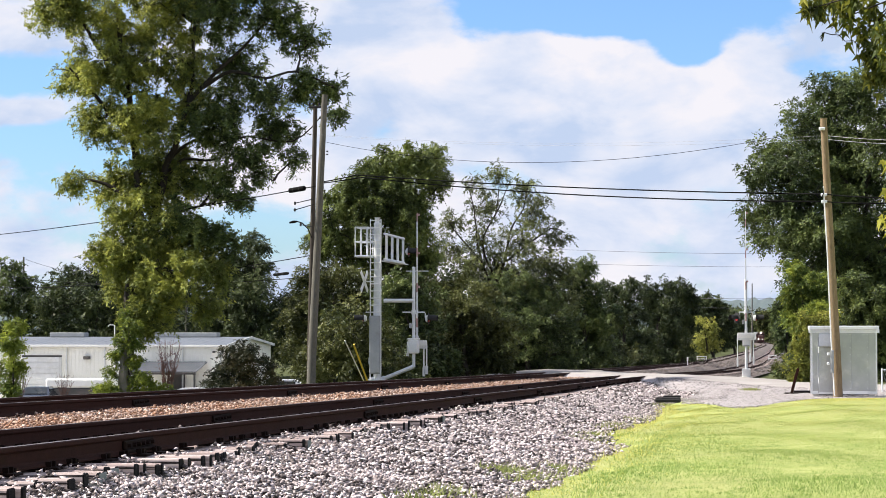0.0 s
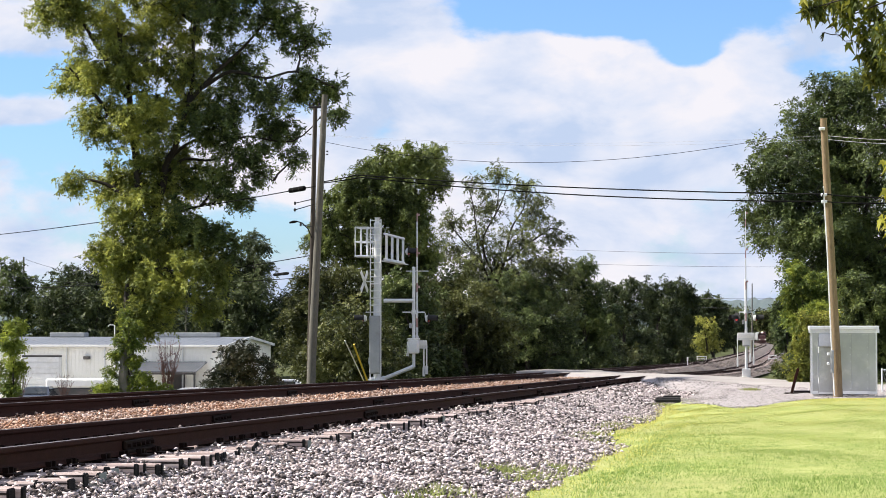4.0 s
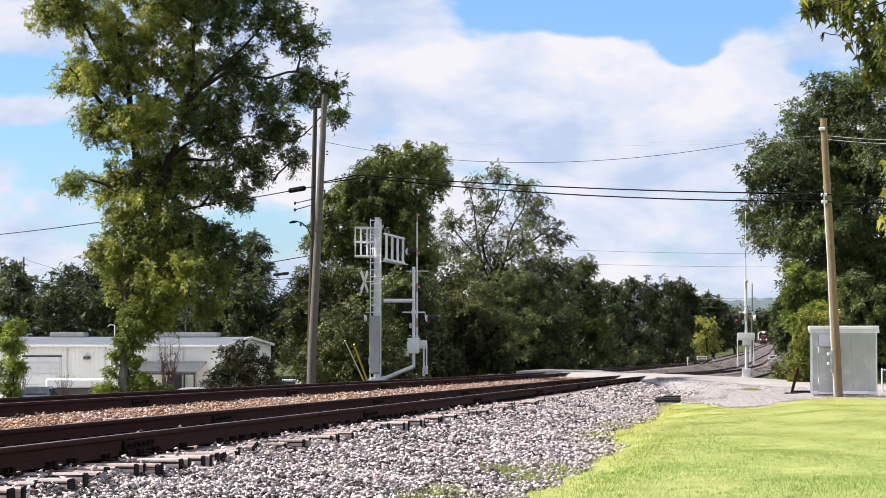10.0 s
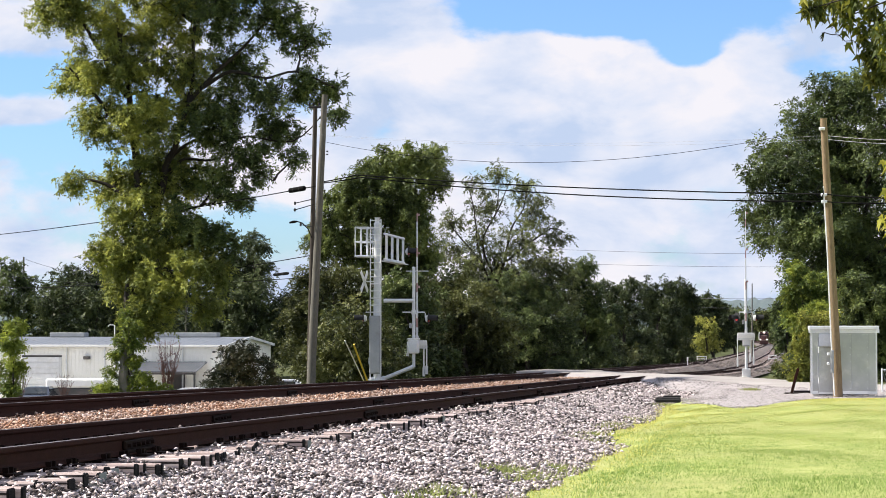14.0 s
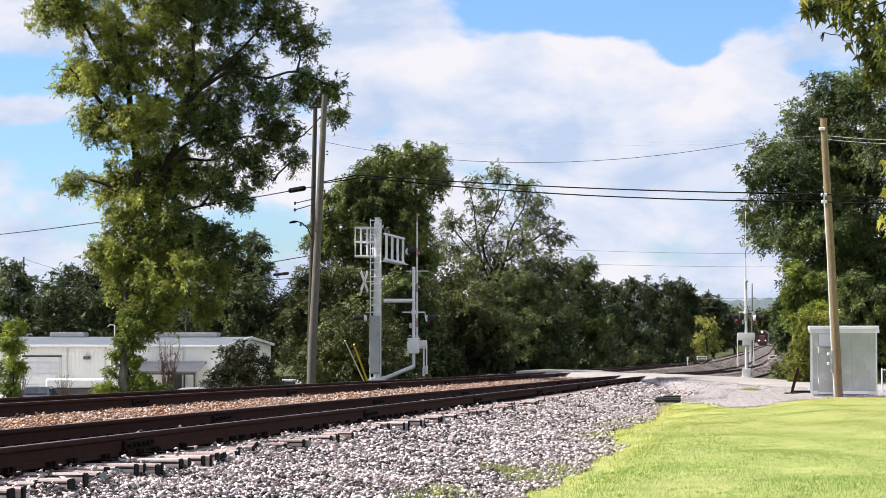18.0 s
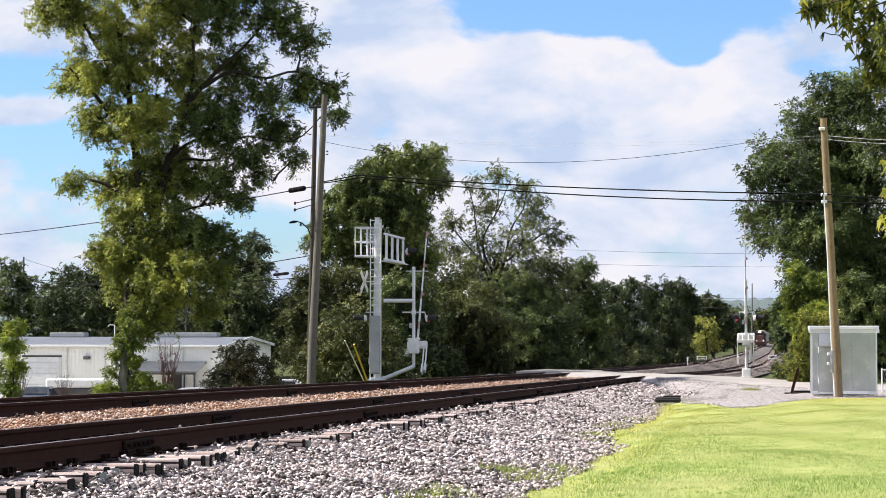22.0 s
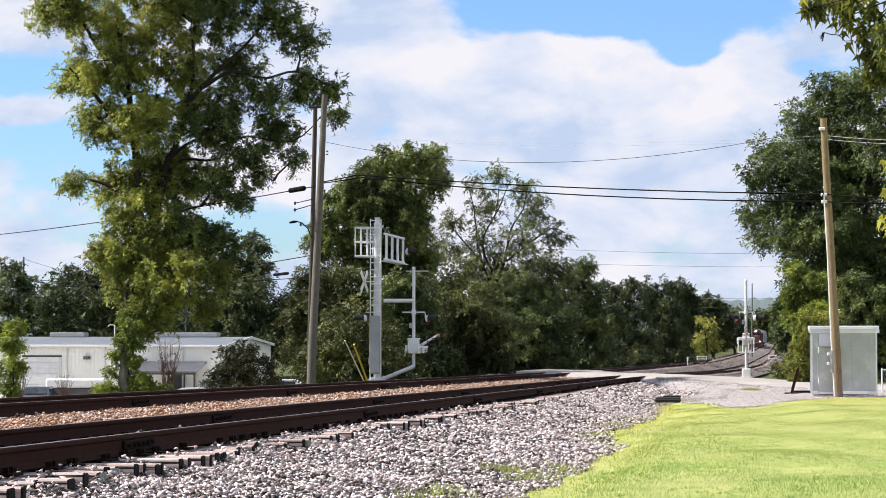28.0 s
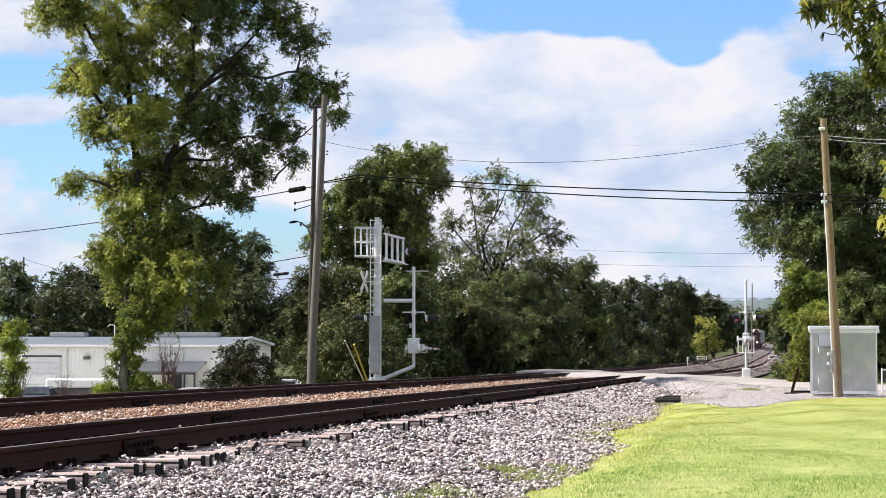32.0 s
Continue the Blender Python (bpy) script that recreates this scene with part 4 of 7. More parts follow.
def cantilever_signal():
    c = thing("cantilever_signal", "tall galvanized crossing signal mast with caged walkway and ladder", "crossing signal", (-16.74, 92.65, -0.42))
    part("mast", Shape().tube([(0, 0, 0), (0, 0, 3.0), (0, 0, 6.72)], [0.16, 0.16, 0.135], 18), GALV, c, "", True)
    part("mast_cap", Shape().tube([(0, 0, 6.72), (0, 0, 6.8), (0, 0, 6.84), (0, 0, 7.02), (0, 0, 7.06)], [0.15, 0.15, 0.1, 0.1, 0.14], 16), GALV, c)
    b = Shape().box((0, 0, 0.04), (0.75, 0.75, 0.06), 0.01)
    bolt_ring(b, (0, 0, 0.07), 0.3, 8, 0.08)
    part("base_flange", b, GALV, c)
    part("control_cabinet", Shape().box((-0.03, -0.33, 1.55), (0.48, 0.28, 2.5), 0.02), GREYBOX, c, "flat grey equipment cabinet")
    part("cabinet_hatch", Shape().box((-0.03, -0.48, 1.55), (0.4, 0.02, 2.36), 0.01), GREYBOX, c)
    for sx in (-0.23, 0.23):
        part("ladder_stile", Shape().box((sx, -0.38, 3.56), (0.045, 0.05, 6.82), 0.01), WHITE, c)
    z = 2.95
    while z < 6.95:
        part("rung", Shape().tube([(-0.23, -0.38, z), (0.23, -0.38, z)], 0.025, 6), WHITE, c)
        z += 0.305
    # maintenance basket on one side, truss arm reaching over the road on the other
    for y in (-0.9, 0.35):
        for z in (5.37, 5.98, 6.59):
            part("basket_rail", Shape().tube([(-0.8, y, z), (-0.25, y, z)], 0.03, 6), GALV, c)
        for k in range(3):
            x = -0.8 + 0.275 * k
            part("basket_post", Shape().tube([(x, y, 5.37), (x, y, 6.59)], 0.024, 6), GALV, c)
    for x in (-0.8, -0.25):
        for z in (5.37, 5.98, 6.59):
            part("basket_rail", Shape().tube([(x, -0.9, z), (x, 0.35, z)], 0.03, 6), GALV, c)
    part("basket_floor", Shape().box((-0.525, -0.275, 5.34), (0.6, 1.3, 0.05), 0.01), GALV, c)
    for x in (0.3,):
        for z in (5.25, 6.35):
            part("truss_chord", Shape().tube([(x, 0.1, z), (x, 5.2, z)], 0.055, 8), GALV, c)
        for k in range(4):
            y = 0.6 + 1.45 * k
            part("truss_post", Shape().box((x, y, 5.8), (0.11, 0.08, 1.08), 0.02), GALV, c)
        part("truss_deck", Shape().box((x + 0.02, 2.6, 5.17), (0.4, 5.0, 0.05), 0.01), GALV, c)
    light_unit(c, (0.42, 4.9, 5.75), 1, False)
    for a in (-1, 1):
        part("crossbuck_blade", Shape().box((-0.52, -0.25, 4.28), (0.025, 0.2, 1.2), 0.004, Matrix.Rotation(radians(-9), 4, "Z") @ Matrix.Rotation(radians(46 * a), 4, "X")), WHITE, c, "white crossbuck board")
    part("crossbuck_bracket", Shape().tube([(-0.52, -0.2, 4.28), (-0.1, 0, 4.28)], 0.03, 6), GALV, c)
    part("flasher_arm", Shape().tube([(-0.4, -0.5, 2.95), (-0.1, 0, 2.95)], 0.03, 6), GALV, c)
    light_unit(c, (-0.36, -0.5, 2.68), -1, False, 14)
    part("conduit_box", Shape().box((-0.3, 0.0, 0.85), (0.16, 0.14, 0.3), 0.02), GREYBOX, c)
    return c


cantilever_signal()


def utility_pole(name, base, top, r0, r1, mat, label):
    p = thing(name, label, "utility pole", base, "utility poles")
    b, t = Vector(base), Vector(top)
    pts, rr = [], []
    for k in range(9):
        q = (t - b) * (k / 8)
        pts.append(q - Vector((0, 0, 0.4 if k == 0 else 0)))
        rr.append(r0 + (r1 - r0) * k / 8)
    part("shaft", Shape().tube(pts, rr, 14), mat, p, "", True)
    return p


pole_a = utility_pole("utility_pole", (-17.5, 82.45, -0.24), (-16.9, 82.12, 10.84), 0.17, 0.11, POLE_GREY, "weathered grey timber utility pole beyond the tracks")
pole_b = utility_pole("utility_pole", (-18.19, 85.39, -0.31), (-17.88, 85.01, 10.62), 0.11, 0.085, POLE_DARK, "darker timber pole standing close behind another")
pole_c = utility_pole("utility_pole", (2.21, 71.24, -0.37), (1.78, 70.83, 8.55), 0.155, 0.11, POLE_TAN, "tan timber utility pole in front of the signal cabin")


def on_pole(pole, base, world):
    """A place in a pole's own space."""
    return Vector(world) - Vector(base)


def fit_pole_a():
    b = (-17.5, 82.45, -0.24)
    o = [on_pole(pole_a, b, q) for q in ((-17.38, 82.06, 5.29), (-17.47, 81.73, 5.64), (-17.58, 81.2, 5.84), (-17.72, 80.77, 5.88))]
    part("lamp_bracket", Shape().tube(o, 0.02, 8), WIRE, pole_a, "curved dark street-lamp arm", True)
    part("lamp_head", Shape().tube([o[-1] + Vector((0.05, 0, 0)), o[-1] + Vector((-0.1, 0, -0.02)), o[-1] + Vector((-0.26, 0, -0.05))], [0.03, 0.055, 0.035], 10), WIRE, pole_a, "small dark street-lamp head", True)
    for q0, q1 in (((-18.07, 82.11, 6.39), (-17.33, 82.22, 6.61)), ((-18.06, 82.1, 6.65), (-17.33, 82.21, 6.82)), ((-17.85, 82.17, 5.82), (-17.34, 82.25, 5.73))):
        part("insulator_arm", Shape().tube([on_pole(pole_a, b, q0), on_pole(pole_a, b, q1)], 0.018, 6), BLACK, pole_a)
        part("insulator", Shape().tube([on_pole(pole_a, b, q0) + Vector((0, 0, -0.06)), on_pole(pole_a, b, q0), on_pole(pole_a, b, q0) + Vector((0, 0, 0.06))], [0.03, 0.05, 0.03], 8), BLACK, pole_a, "dark insulator")
    q = on_pole(pole_a, b, (-17.3, 82.48, 10.4))
    part("crossbracket", Shape().box(q, (0.62, 0.12, 0.09), 0.02), BLACK, pole_a)
    for dx in (-0.28, -0.12, 0.1, 0.26):
        part("pin_insulator", Shape().tube([q + Vector((dx, 0, 0.04)), q + Vector((dx, 0, 0.1)), q + Vector((dx, 0, 0.17))], [0.03, 0.05, 0.03], 8), BLACK, pole_a)
    for z0 in (0, 1):
        q = on_pole(pole_a, b, (-16.78, 82.02, 8.49)) + Vector((0, 0, 0.12 * z0))
        part("drop_insulator", Shape().tube([q, q + Vector((0, 0, 0.05))], 0.04, 8), BLACK, pole_a)


fit_pole_a()


def fit_pole_c():
    b = (2.21, 71.24, -0.37)
    pts = [on_pole(pole_c, b, q) for q in ((2.08, 71.02, -0.37), (1.98, 70.93, 1.46), (1.87, 70.81, 4.36), (1.76, 70.71, 6.36))]
    part("conduit", Shape().tube(pts, 0.022, 8), WHITE, pole_c, "white conduit up the side", True)
    part("meter_box", Shape().box(on_pole(pole_c, b, (2.01, 70.91, 0.74)), (0.1, 0.14, 0.75), 0.02), GREYBOX, pole_c, "narrow grey meter box")
    for y in (627, 643):
        c = on_pole(pole_c, b, (1.89, 70.84, 0.98)) if y == 627 else on_pole(pole_c, b, (1.88, 70.85, 0.67))
        part("switch_box", Shape().box(c, (0.09, 0.09, 0.09), 0.02), GALV, pole_c)
    c = on_pole(pole_c, b, (1.65, 70.7, 6.17))
    for k in range(3):
        ring = [c + Vector((0.11 * math.cos(a), -0.05 * k, 0.2 * math.sin(a))) for a in [2 * math.pi * i / 14 for i in range(15)]]
        part("cable_coil", Shape().tube(ring, 0.012, 5), WIRE, pole_c)
    for q in ((1.73, 70.74, 8.21), (1.78, 70.83, 6.09), (1.79, 70.84, 5.87)):
        part("wire_clamp", Shape().box(on_pole(pole_c, b, q), (0.2, 0.12, 0.1), 0.02), GALV, pole_c)


fit_pole_c()


def wire(p0, p1, sag, r, label, group="overhead wires", mat=WIRE):
    p0, p1 = Vector(p0), Vector(p1)
    pts = [p0.lerp(p1, k / 24) - Vector((0, 0, 4 * sag * (k / 24) * (1 - k / 24))) for k in range(25)]
    ob = new("overhead_wire", Shape().tube(pts, r, 5).mesh("overhead_wire", mat))
    return tagged(ob, label, "wire", group)


wire((-16.84, 82.2, 9.0), (1.74, 70.84, 8.26), 0.95, 0.008, "thin dark service wire hung between two poles")
wire((-16.94, 82.24, 7.48), (-15.5, 81.44, 7.67), 0.01, 0.022, "black cable leading off a pole")
wire((-15.5, 81.44, 7.67), (1.74, 70.92, 6.12), 0.13, 0.022, "black cable hung between two poles")
wire((-16.94, 82.24, 7.43), (-15.33, 81.47, 7.58), 0.01, 0.022, "black cable leading off a pole")
wire((-15.33, 81.47, 7.58), (1.74, 70.93, 5.88), 0.22, 0.022, "black cable hung between two poles")
wire((1.74, 70.92, 6.12), (5.78, 67.49, 5.83), 0.1, 0.02, "black cable running on past the tan pole")
wire((1.74, 70.93, 5.88), (5.78, 67.49, 5.73), 0.1, 0.02, "black cable running on past the tan pole")
wire((-17.19, 82.13, 9.31), (1.85, 71.87, 8.09), 0.3, 0.003, "thin bare wire high over the tracks", mat=WIRE_PALE)
wire((-17.19, 82.13, 9.27), (1.85, 71.88, 7.97), 0.3, 0.003, "thin bare wire high over the tracks", mat=WIRE_PALE)
wire((1.85, 71.87, 8.09), (6.64, 67.55, 7.52), 0.1, 0.009, "thin bare wire running on past the tan pole", mat=WIRE_PALE)
wire((1.85, 71.88, 7.97), (6.64, 67.56, 7.4), 0.1, 0.009, "thin bare wire running on past the tan pole", mat=WIRE_PALE)
wire((-17.69, 84.15, 7.44), (-43.76, 114.68, 6.87), 0.2, 0.020, "black cable running off behind the tall tree")
wire((-18.05, 85.21, 4.75), (-53.94, 143.59, 4.78), 0.5, 0.018, "sagging telephone cable over the low ground")
wire((-18.05, 85.25, 3.89), (-53.94, 143.55, 5.87), 0.6, 0.014, "sagging telephone cable over the low ground")
wire((-77.85, 220.78, 9.4), (-60.84, 223.35, 8.92), 1.5, 0.02, "far power line over the trees", mat=WIRE_PALE)
wire((-35.03, 297.87, 13.3), (6.19, 304.07, 12.45), 0.3, 0.02, "far power line against the sky", mat=WIRE_PALE)
wire((-35.04, 297.94, 11.43), (6.18, 304.14, 10.65), 0.3, 0.02, "far power line against the sky", mat=WIRE_PALE)
wire((-19.42, 280.24, 6.28), (5.03, 283.91, 5.99), 0.2, 0.03, "far power line against the sky", mat=WIRE_PALE)
wire((-19.43, 280.28, 5.12), (5.02, 283.95, 4.75), 0.2, 0.02, "far power line against the sky", mat=WIRE_PALE)


def splice_case(p0, p1, label, r=0.1):
    p0, p1 = Vector(p0), Vector(p1)
    s = thing("splice_case", label, "cable splice", p0)
    d = p1 - p0
    part("sleeve", Shape().tube([d * 0.0, d * 0.06, d * 0.94, d], [0.03, r, r, 0.03], 10), WIRE, s, "", True)
    part("strap", Shape().tube([d * 0.3, d * 0.34], r + 0.008, 10), RUBBER, s)
    part("strap", Shape().tube([d * 0.66, d * 0.7], r + 0.008, 10), RUBBER, s)


splice_case((-18.95, 84.98, 7.32), (-18.18, 84.59, 7.4), "thick black cable splice sleeve on the wire")
splice_case((-20.25, 87.95, 4.04), (-19.41, 87.06, 4.08), "black cable splice sleeve on the lower cable", 0.06)


def guy(p0, p1, label):
    p0, p1 = Vector(p0), Vector(p1)
    g = thing("guy_wire", label, "guy wire", p1, "guy wires")
    d = p0 - p1
    top = Vector((-17.11, 82.2, 7.96)) - p1
    part("strand", Shape().tube([(0, 0, 0), top], 0.006, 5), WIRE, g)
    return g, d


g1, d1 = guy((-16.77, 85.54, 1.34), (-16.37, 87.69, -0.38), "steel guy wire with a pale plastic guard")
part("guard", Shape().tube([(0, 0, 0), d1], 0.026, 8), GALV, g1, "pale guy guard")
g2, d2 = guy((-16.42, 85.6, 1.18), (-16.25, 87.7, -0.38), "steel guy wire with a yellow plastic guard")
part("guard", Shape().tube([(0.02, 0, 0), d2], 0.04, 8), YELLOW, g2, "yellow guy guard")


def signal_cabin():
    c = thing("signal_cabin", "grey aluminium signal equipment cabin on gravel beside the road", "equipment cabin", (2.43, 73.3, -0.4))
    part("body", Shape().box((0, 0, 1.12), (2.13, 1.9, 2.14), 0.015), ALU, c, "plain aluminium walls")
    part("lid", Shape().box((0, 0, 2.22), (2.26, 2.04, 0.13), 0.02), ALU_LID, c, "overhanging pale lid")
    for sx in (-1, 1):
        part("lid_corner", Shape().box((sx * 1.09, -0.99, 2.12), (0.1, 0.06, 0.14), 0.01), ALU_LID, c)
    part("corner_trim", Shape().box((-1.04, -0.955, 1.1), (0.05, 0.012, 2.08), 0.003), GALV, c)
    part("corner_trim", Shape().box((1.04, -0.955, 1.1), (0.05, 0.012, 2.08), 0.003), GALV, c)
    part("front_strip", Shape().box((0, -0.957, 2.1), (2.1, 0.014, 0.1), 0.004), ALU_LID, c)
    door = part("cabin_door", Shape().box((-0.5, -0.962, 0.85), (0.62, 0.02, 1.46), 0.005), ALU, c, "flush aluminium door")
    part("handle", Shape().box((-0.25, -0.99, 1.05), (0.05, 0.05, 0.2), 0.01), GALV, door)
    part("hinge", Shape().tube([(-0.82, -0.97, 0.4), (-0.82, -0.97, 0.6)], 0.015, 6), GALV, door)
    part("hinge", Shape().tube([(-0.82, -0.97, 1.4), (-0.82, -0.97, 1.6)], 0.015, 6), GALV, door)
    part("vent_hood", Shape().loft([[(-0.8, -0.95, 1.62), (-0.2, -0.95, 1.62), (-0.2, -0.95, 2.04), (-0.8, -0.95, 2.04)],
                                    [(-0.8, -1.16, 1.62), (-0.2, -1.16, 1.62), (-0.2, -1.0, 2.04), (-0.8, -1.0, 2.04)]]), ALU, c, "projecting vent hood")
    for x in (0.25, 0.8):
        part("panel_seam", Shape().box((x, -0.956, 1.05), (0.014, 0.012, 1.98), 0.002), GREYBOX, c)
    part("base_channel", Shape().box((0, -0.955, 0.1), (2.1, 0.016, 0.1), 0.004), GALV, c)
    rivet = Shape().tube([(0, 0, 0), (0, -0.008, 0)], 0.012, 6).mesh("rivet", GALV)
    for x in (-1.0, 0.2, 0.75, 1.0):
        for k in range(9):
            part("rivet", rivet, None, c, at=(x, -0.962, 0.25 + 0.22 * k))
    part("door_frame", Shape().box((-0.83, -0.958, 1.0), (0.03, 0.016, 1.84), 0.004).box((-0.17, -0.958, 1.0), (0.03, 0.016, 1.84), 0.004), GREYBOX, c)
    for sx in (-0.9, 0.9):
        for sy in (-0.8, 0.8):
            part("foot", Shape().box((sx, sy, 0.02), (0.2, 0.2, 0.1), 0.01), CONCRETE, c)
    part("skid", Shape().box((0, 0, 0.04), (1.9, 1.7, 0.03), 0.005), BLACK, c)
    return c


signal_cabin()


def rusty_post():
    p = thing("rusty_post", "leaning rust-brown steel post by the road", "post", (0.8, 77.1, -0.52))
    part("post_shaft", Shape().box((0.08, 0, 0.45), (0.1, 0.09, 1.0), 0.01, Matrix.Rotation(radians(15), 4, "Y")), RUST, p)
    part("post_foot", Shape().box((-0.02, 0, 0.05), (0.5, 0.3, 0.08), 0.01), RUST_DARK, p)


rusty_post()


def rubber_panel():
    p = thing("rubber_pad", "black rubber crossing pad lying at the lawn edge", "rubber pad", (-2.75, 60.38, -0.25))
    part("pad", Shape().box((0, 0, 0.08), (0.66, 0.5, 0.13), 0.03), RUBBER, p)
    part("pad_rib", Shape().box((0, -0.24, 0.05), (0.7, 0.1, 0.1), 0.02), RUBBER, p)
    part("pad_rib", Shape().box((0.1, 0.1, 0.16), (0.5, 0.1, 0.05), 0.02), RUBBER, p)


rubber_panel()


def marker(base, h, w, label, mat):
    p = thing("track_marker", label, "marker post", base, "track markers")
    part("post_shaft", Shape().tube([(0, 0, -0.2), (0, 0, h)], 0.04, 6), GALV, p)
    part("plate", Shape().box((0, -0.05, h - 0.16), (w, 0.03, 0.32), 0.005), mat, p)


marker((-7.02, 191.31, -1.16), 0.62, 0.14, "small white marker plate on a post by the track", WHITE)


def white_rack(base, w, h, label):
    p = thing("white_barrier", label, "barrier", base, "white barriers")
    for x in (-w / 2, w / 2):
        part("post_shaft", Shape().box((x, 0, h / 2), (0.07, 0.07, h), 0.01), WHITE, p)
    for z in (0.35, 0.95):
        part("board", Shape().box((0, -0.06, z * h), (w + 0.12, 0.04, 0.07), 0.01), WHITE, p)


white_rack((-6.56, 216.68, -1.15), 0.9, 0.4, "low white painted barrier beside the far track")
white_rack((0.35, 217.71, -1.15), 0.7, 0.5, "low white painted barrier beside the siding")


def chain_fence():
    f = thing("chain_fence", "grey wire fence beside the cabin", "fence", (4.01, 81.64, -0.71))
    for k in range(6):
        part("fence_post", Shape().tube([(0.1 + k * 2.4, 0, 0), (0.1 + k * 2.4, 0, 1.05)], 0.03, 8), GALV, f)
    part("top_rail", Shape().tube([(0.1, 0, 1.0), (12.1, 0, 1.0)], 0.022, 6), GALV, f)
    sh = Shape()
    for k in range(150):
        x = 0.1 + k * 0.08
        sh.tube([(x, 0, 0.05), (x + 0.3, 0, 0.98)], 0.004, 3, False)
        sh.tube([(x + 0.3, 0, 0.05), (x, 0, 0.98)], 0.004, 3, False)
    tagged(part("wire_mesh", sh, GALV, f), kind="stuff")


chain_fence()

# ---- trees ----


def low(x, y, z):
    """A point of the plan set down on the ground."""
    return (x, y, float(ground_z(x, y)))


RIGHT = Vector((0.989, 0.148, 0.0))
AWAY = Vector((-0.148, 0.989, 0.0))


def leaf_cloud(name, centres, spread, count, size, rs, mat, droop=0.35, flat=0.8, frond=7):
    """Sprays of small leaves along drooping stalks, gathered in clumps about the given centres: arrays (n,3) and (n,)."""
    n, m = len(centres), count // frond
    w = spread ** 2
    pick = rs.choice(n, m, p=w / w.sum())
    way = rs.normal(size=(n, 3)) * np.array([1, 1, 0.55])
    way /= np.linalg.norm(way, axis=1)[:, None]
    along = rs.uniform(-1, 1, m)
    p = centres[pick] + (way[pick] * along[:, None] * 1.1 + rs.normal(size=(m, 3)) * np.array([1, 1, flat]) * 0.33 * (1.15 - 0.6 * np.abs(along))[:, None]) * spread[pick][:, None]
    p[:, 2] -= 0.3 * along ** 2 * spread[pick]
    d = rs.normal(size=(m, 3)) + way[pick] * np.sign(along)[:, None]
    d[:, 2] -= droop
    d /= np.linalg.norm(d, axis=1)[:, None]
    e = np.cross(d, rs.normal(size=(m, 3)) * 0.5 + np.array([-0.2, 0, 1.0]))
    e /= np.linalg.norm(e, axis=1)[:, None] + 1e-9
    up = np.cross(e, d)
    t = (np.arange(frond) + 0.4) / frond
    side = np.where(np.arange(frond) % 2, 1.0, -1.0)
    side[-1] = 0.0
    reach = size * 2.6 * rs.uniform(0.6, 1.3, m)
    stalk = p[:, None, :] + d[:, None, :] * (t[None] * reach[:, None])[:, :, None]
    stalk[:, :, 2] -= 0.3 * t[None] ** 2 * reach[:, None]
    q = d[:, None, :] * 0.55 + e[:, None, :] * side[None, :, None] + rs.normal(size=(m, frond, 3)) * 0.3
    q[:, :, 2] -= 0.25
    q /= np.linalg.norm(q, axis=2)[:, :, None]
    wide = np.cross(q, up[:, None, :] + rs.normal(size=(m, frond, 3)) * 0.45)
    wide /= np.linalg.norm(wide, axis=2)[:, :, None] + 1e-9
    s = size * rs.uniform(0.7, 1.35, (m, frond))[:, :, None]
    v = np.stack([stalk + wide * 0.3 * s, stalk - wide * 0.3 * s + q * 0.25 * s, stalk + q * 1.15 * s], 2)
    return mass_mesh(name, v.reshape(-1, 3), np.arange(m * frond * 3).reshape(-1, 3), mat)


def bent(p0, p1, lift, rs, n=6, wob=0.12):
    """Points of a limb that leaves its parent steeply and bends out."""
    p0, p1 = Vector(p0), Vector(p1)
    mid = p0.lerp(p1, 0.5) + Vector((0, 0, lift))
    ln = (p1 - p0).length
    out = []
    for k in range(n + 1):
        t = k / n
        q = p0 * (1 - t) ** 2 + mid * 2 * t * (1 - t) + p1 * t * t
        if 0 < k < n:
            q = q + Vector(rs.normal(size=3)) * ln * wob * 0.25
        out.append(q)
    return out


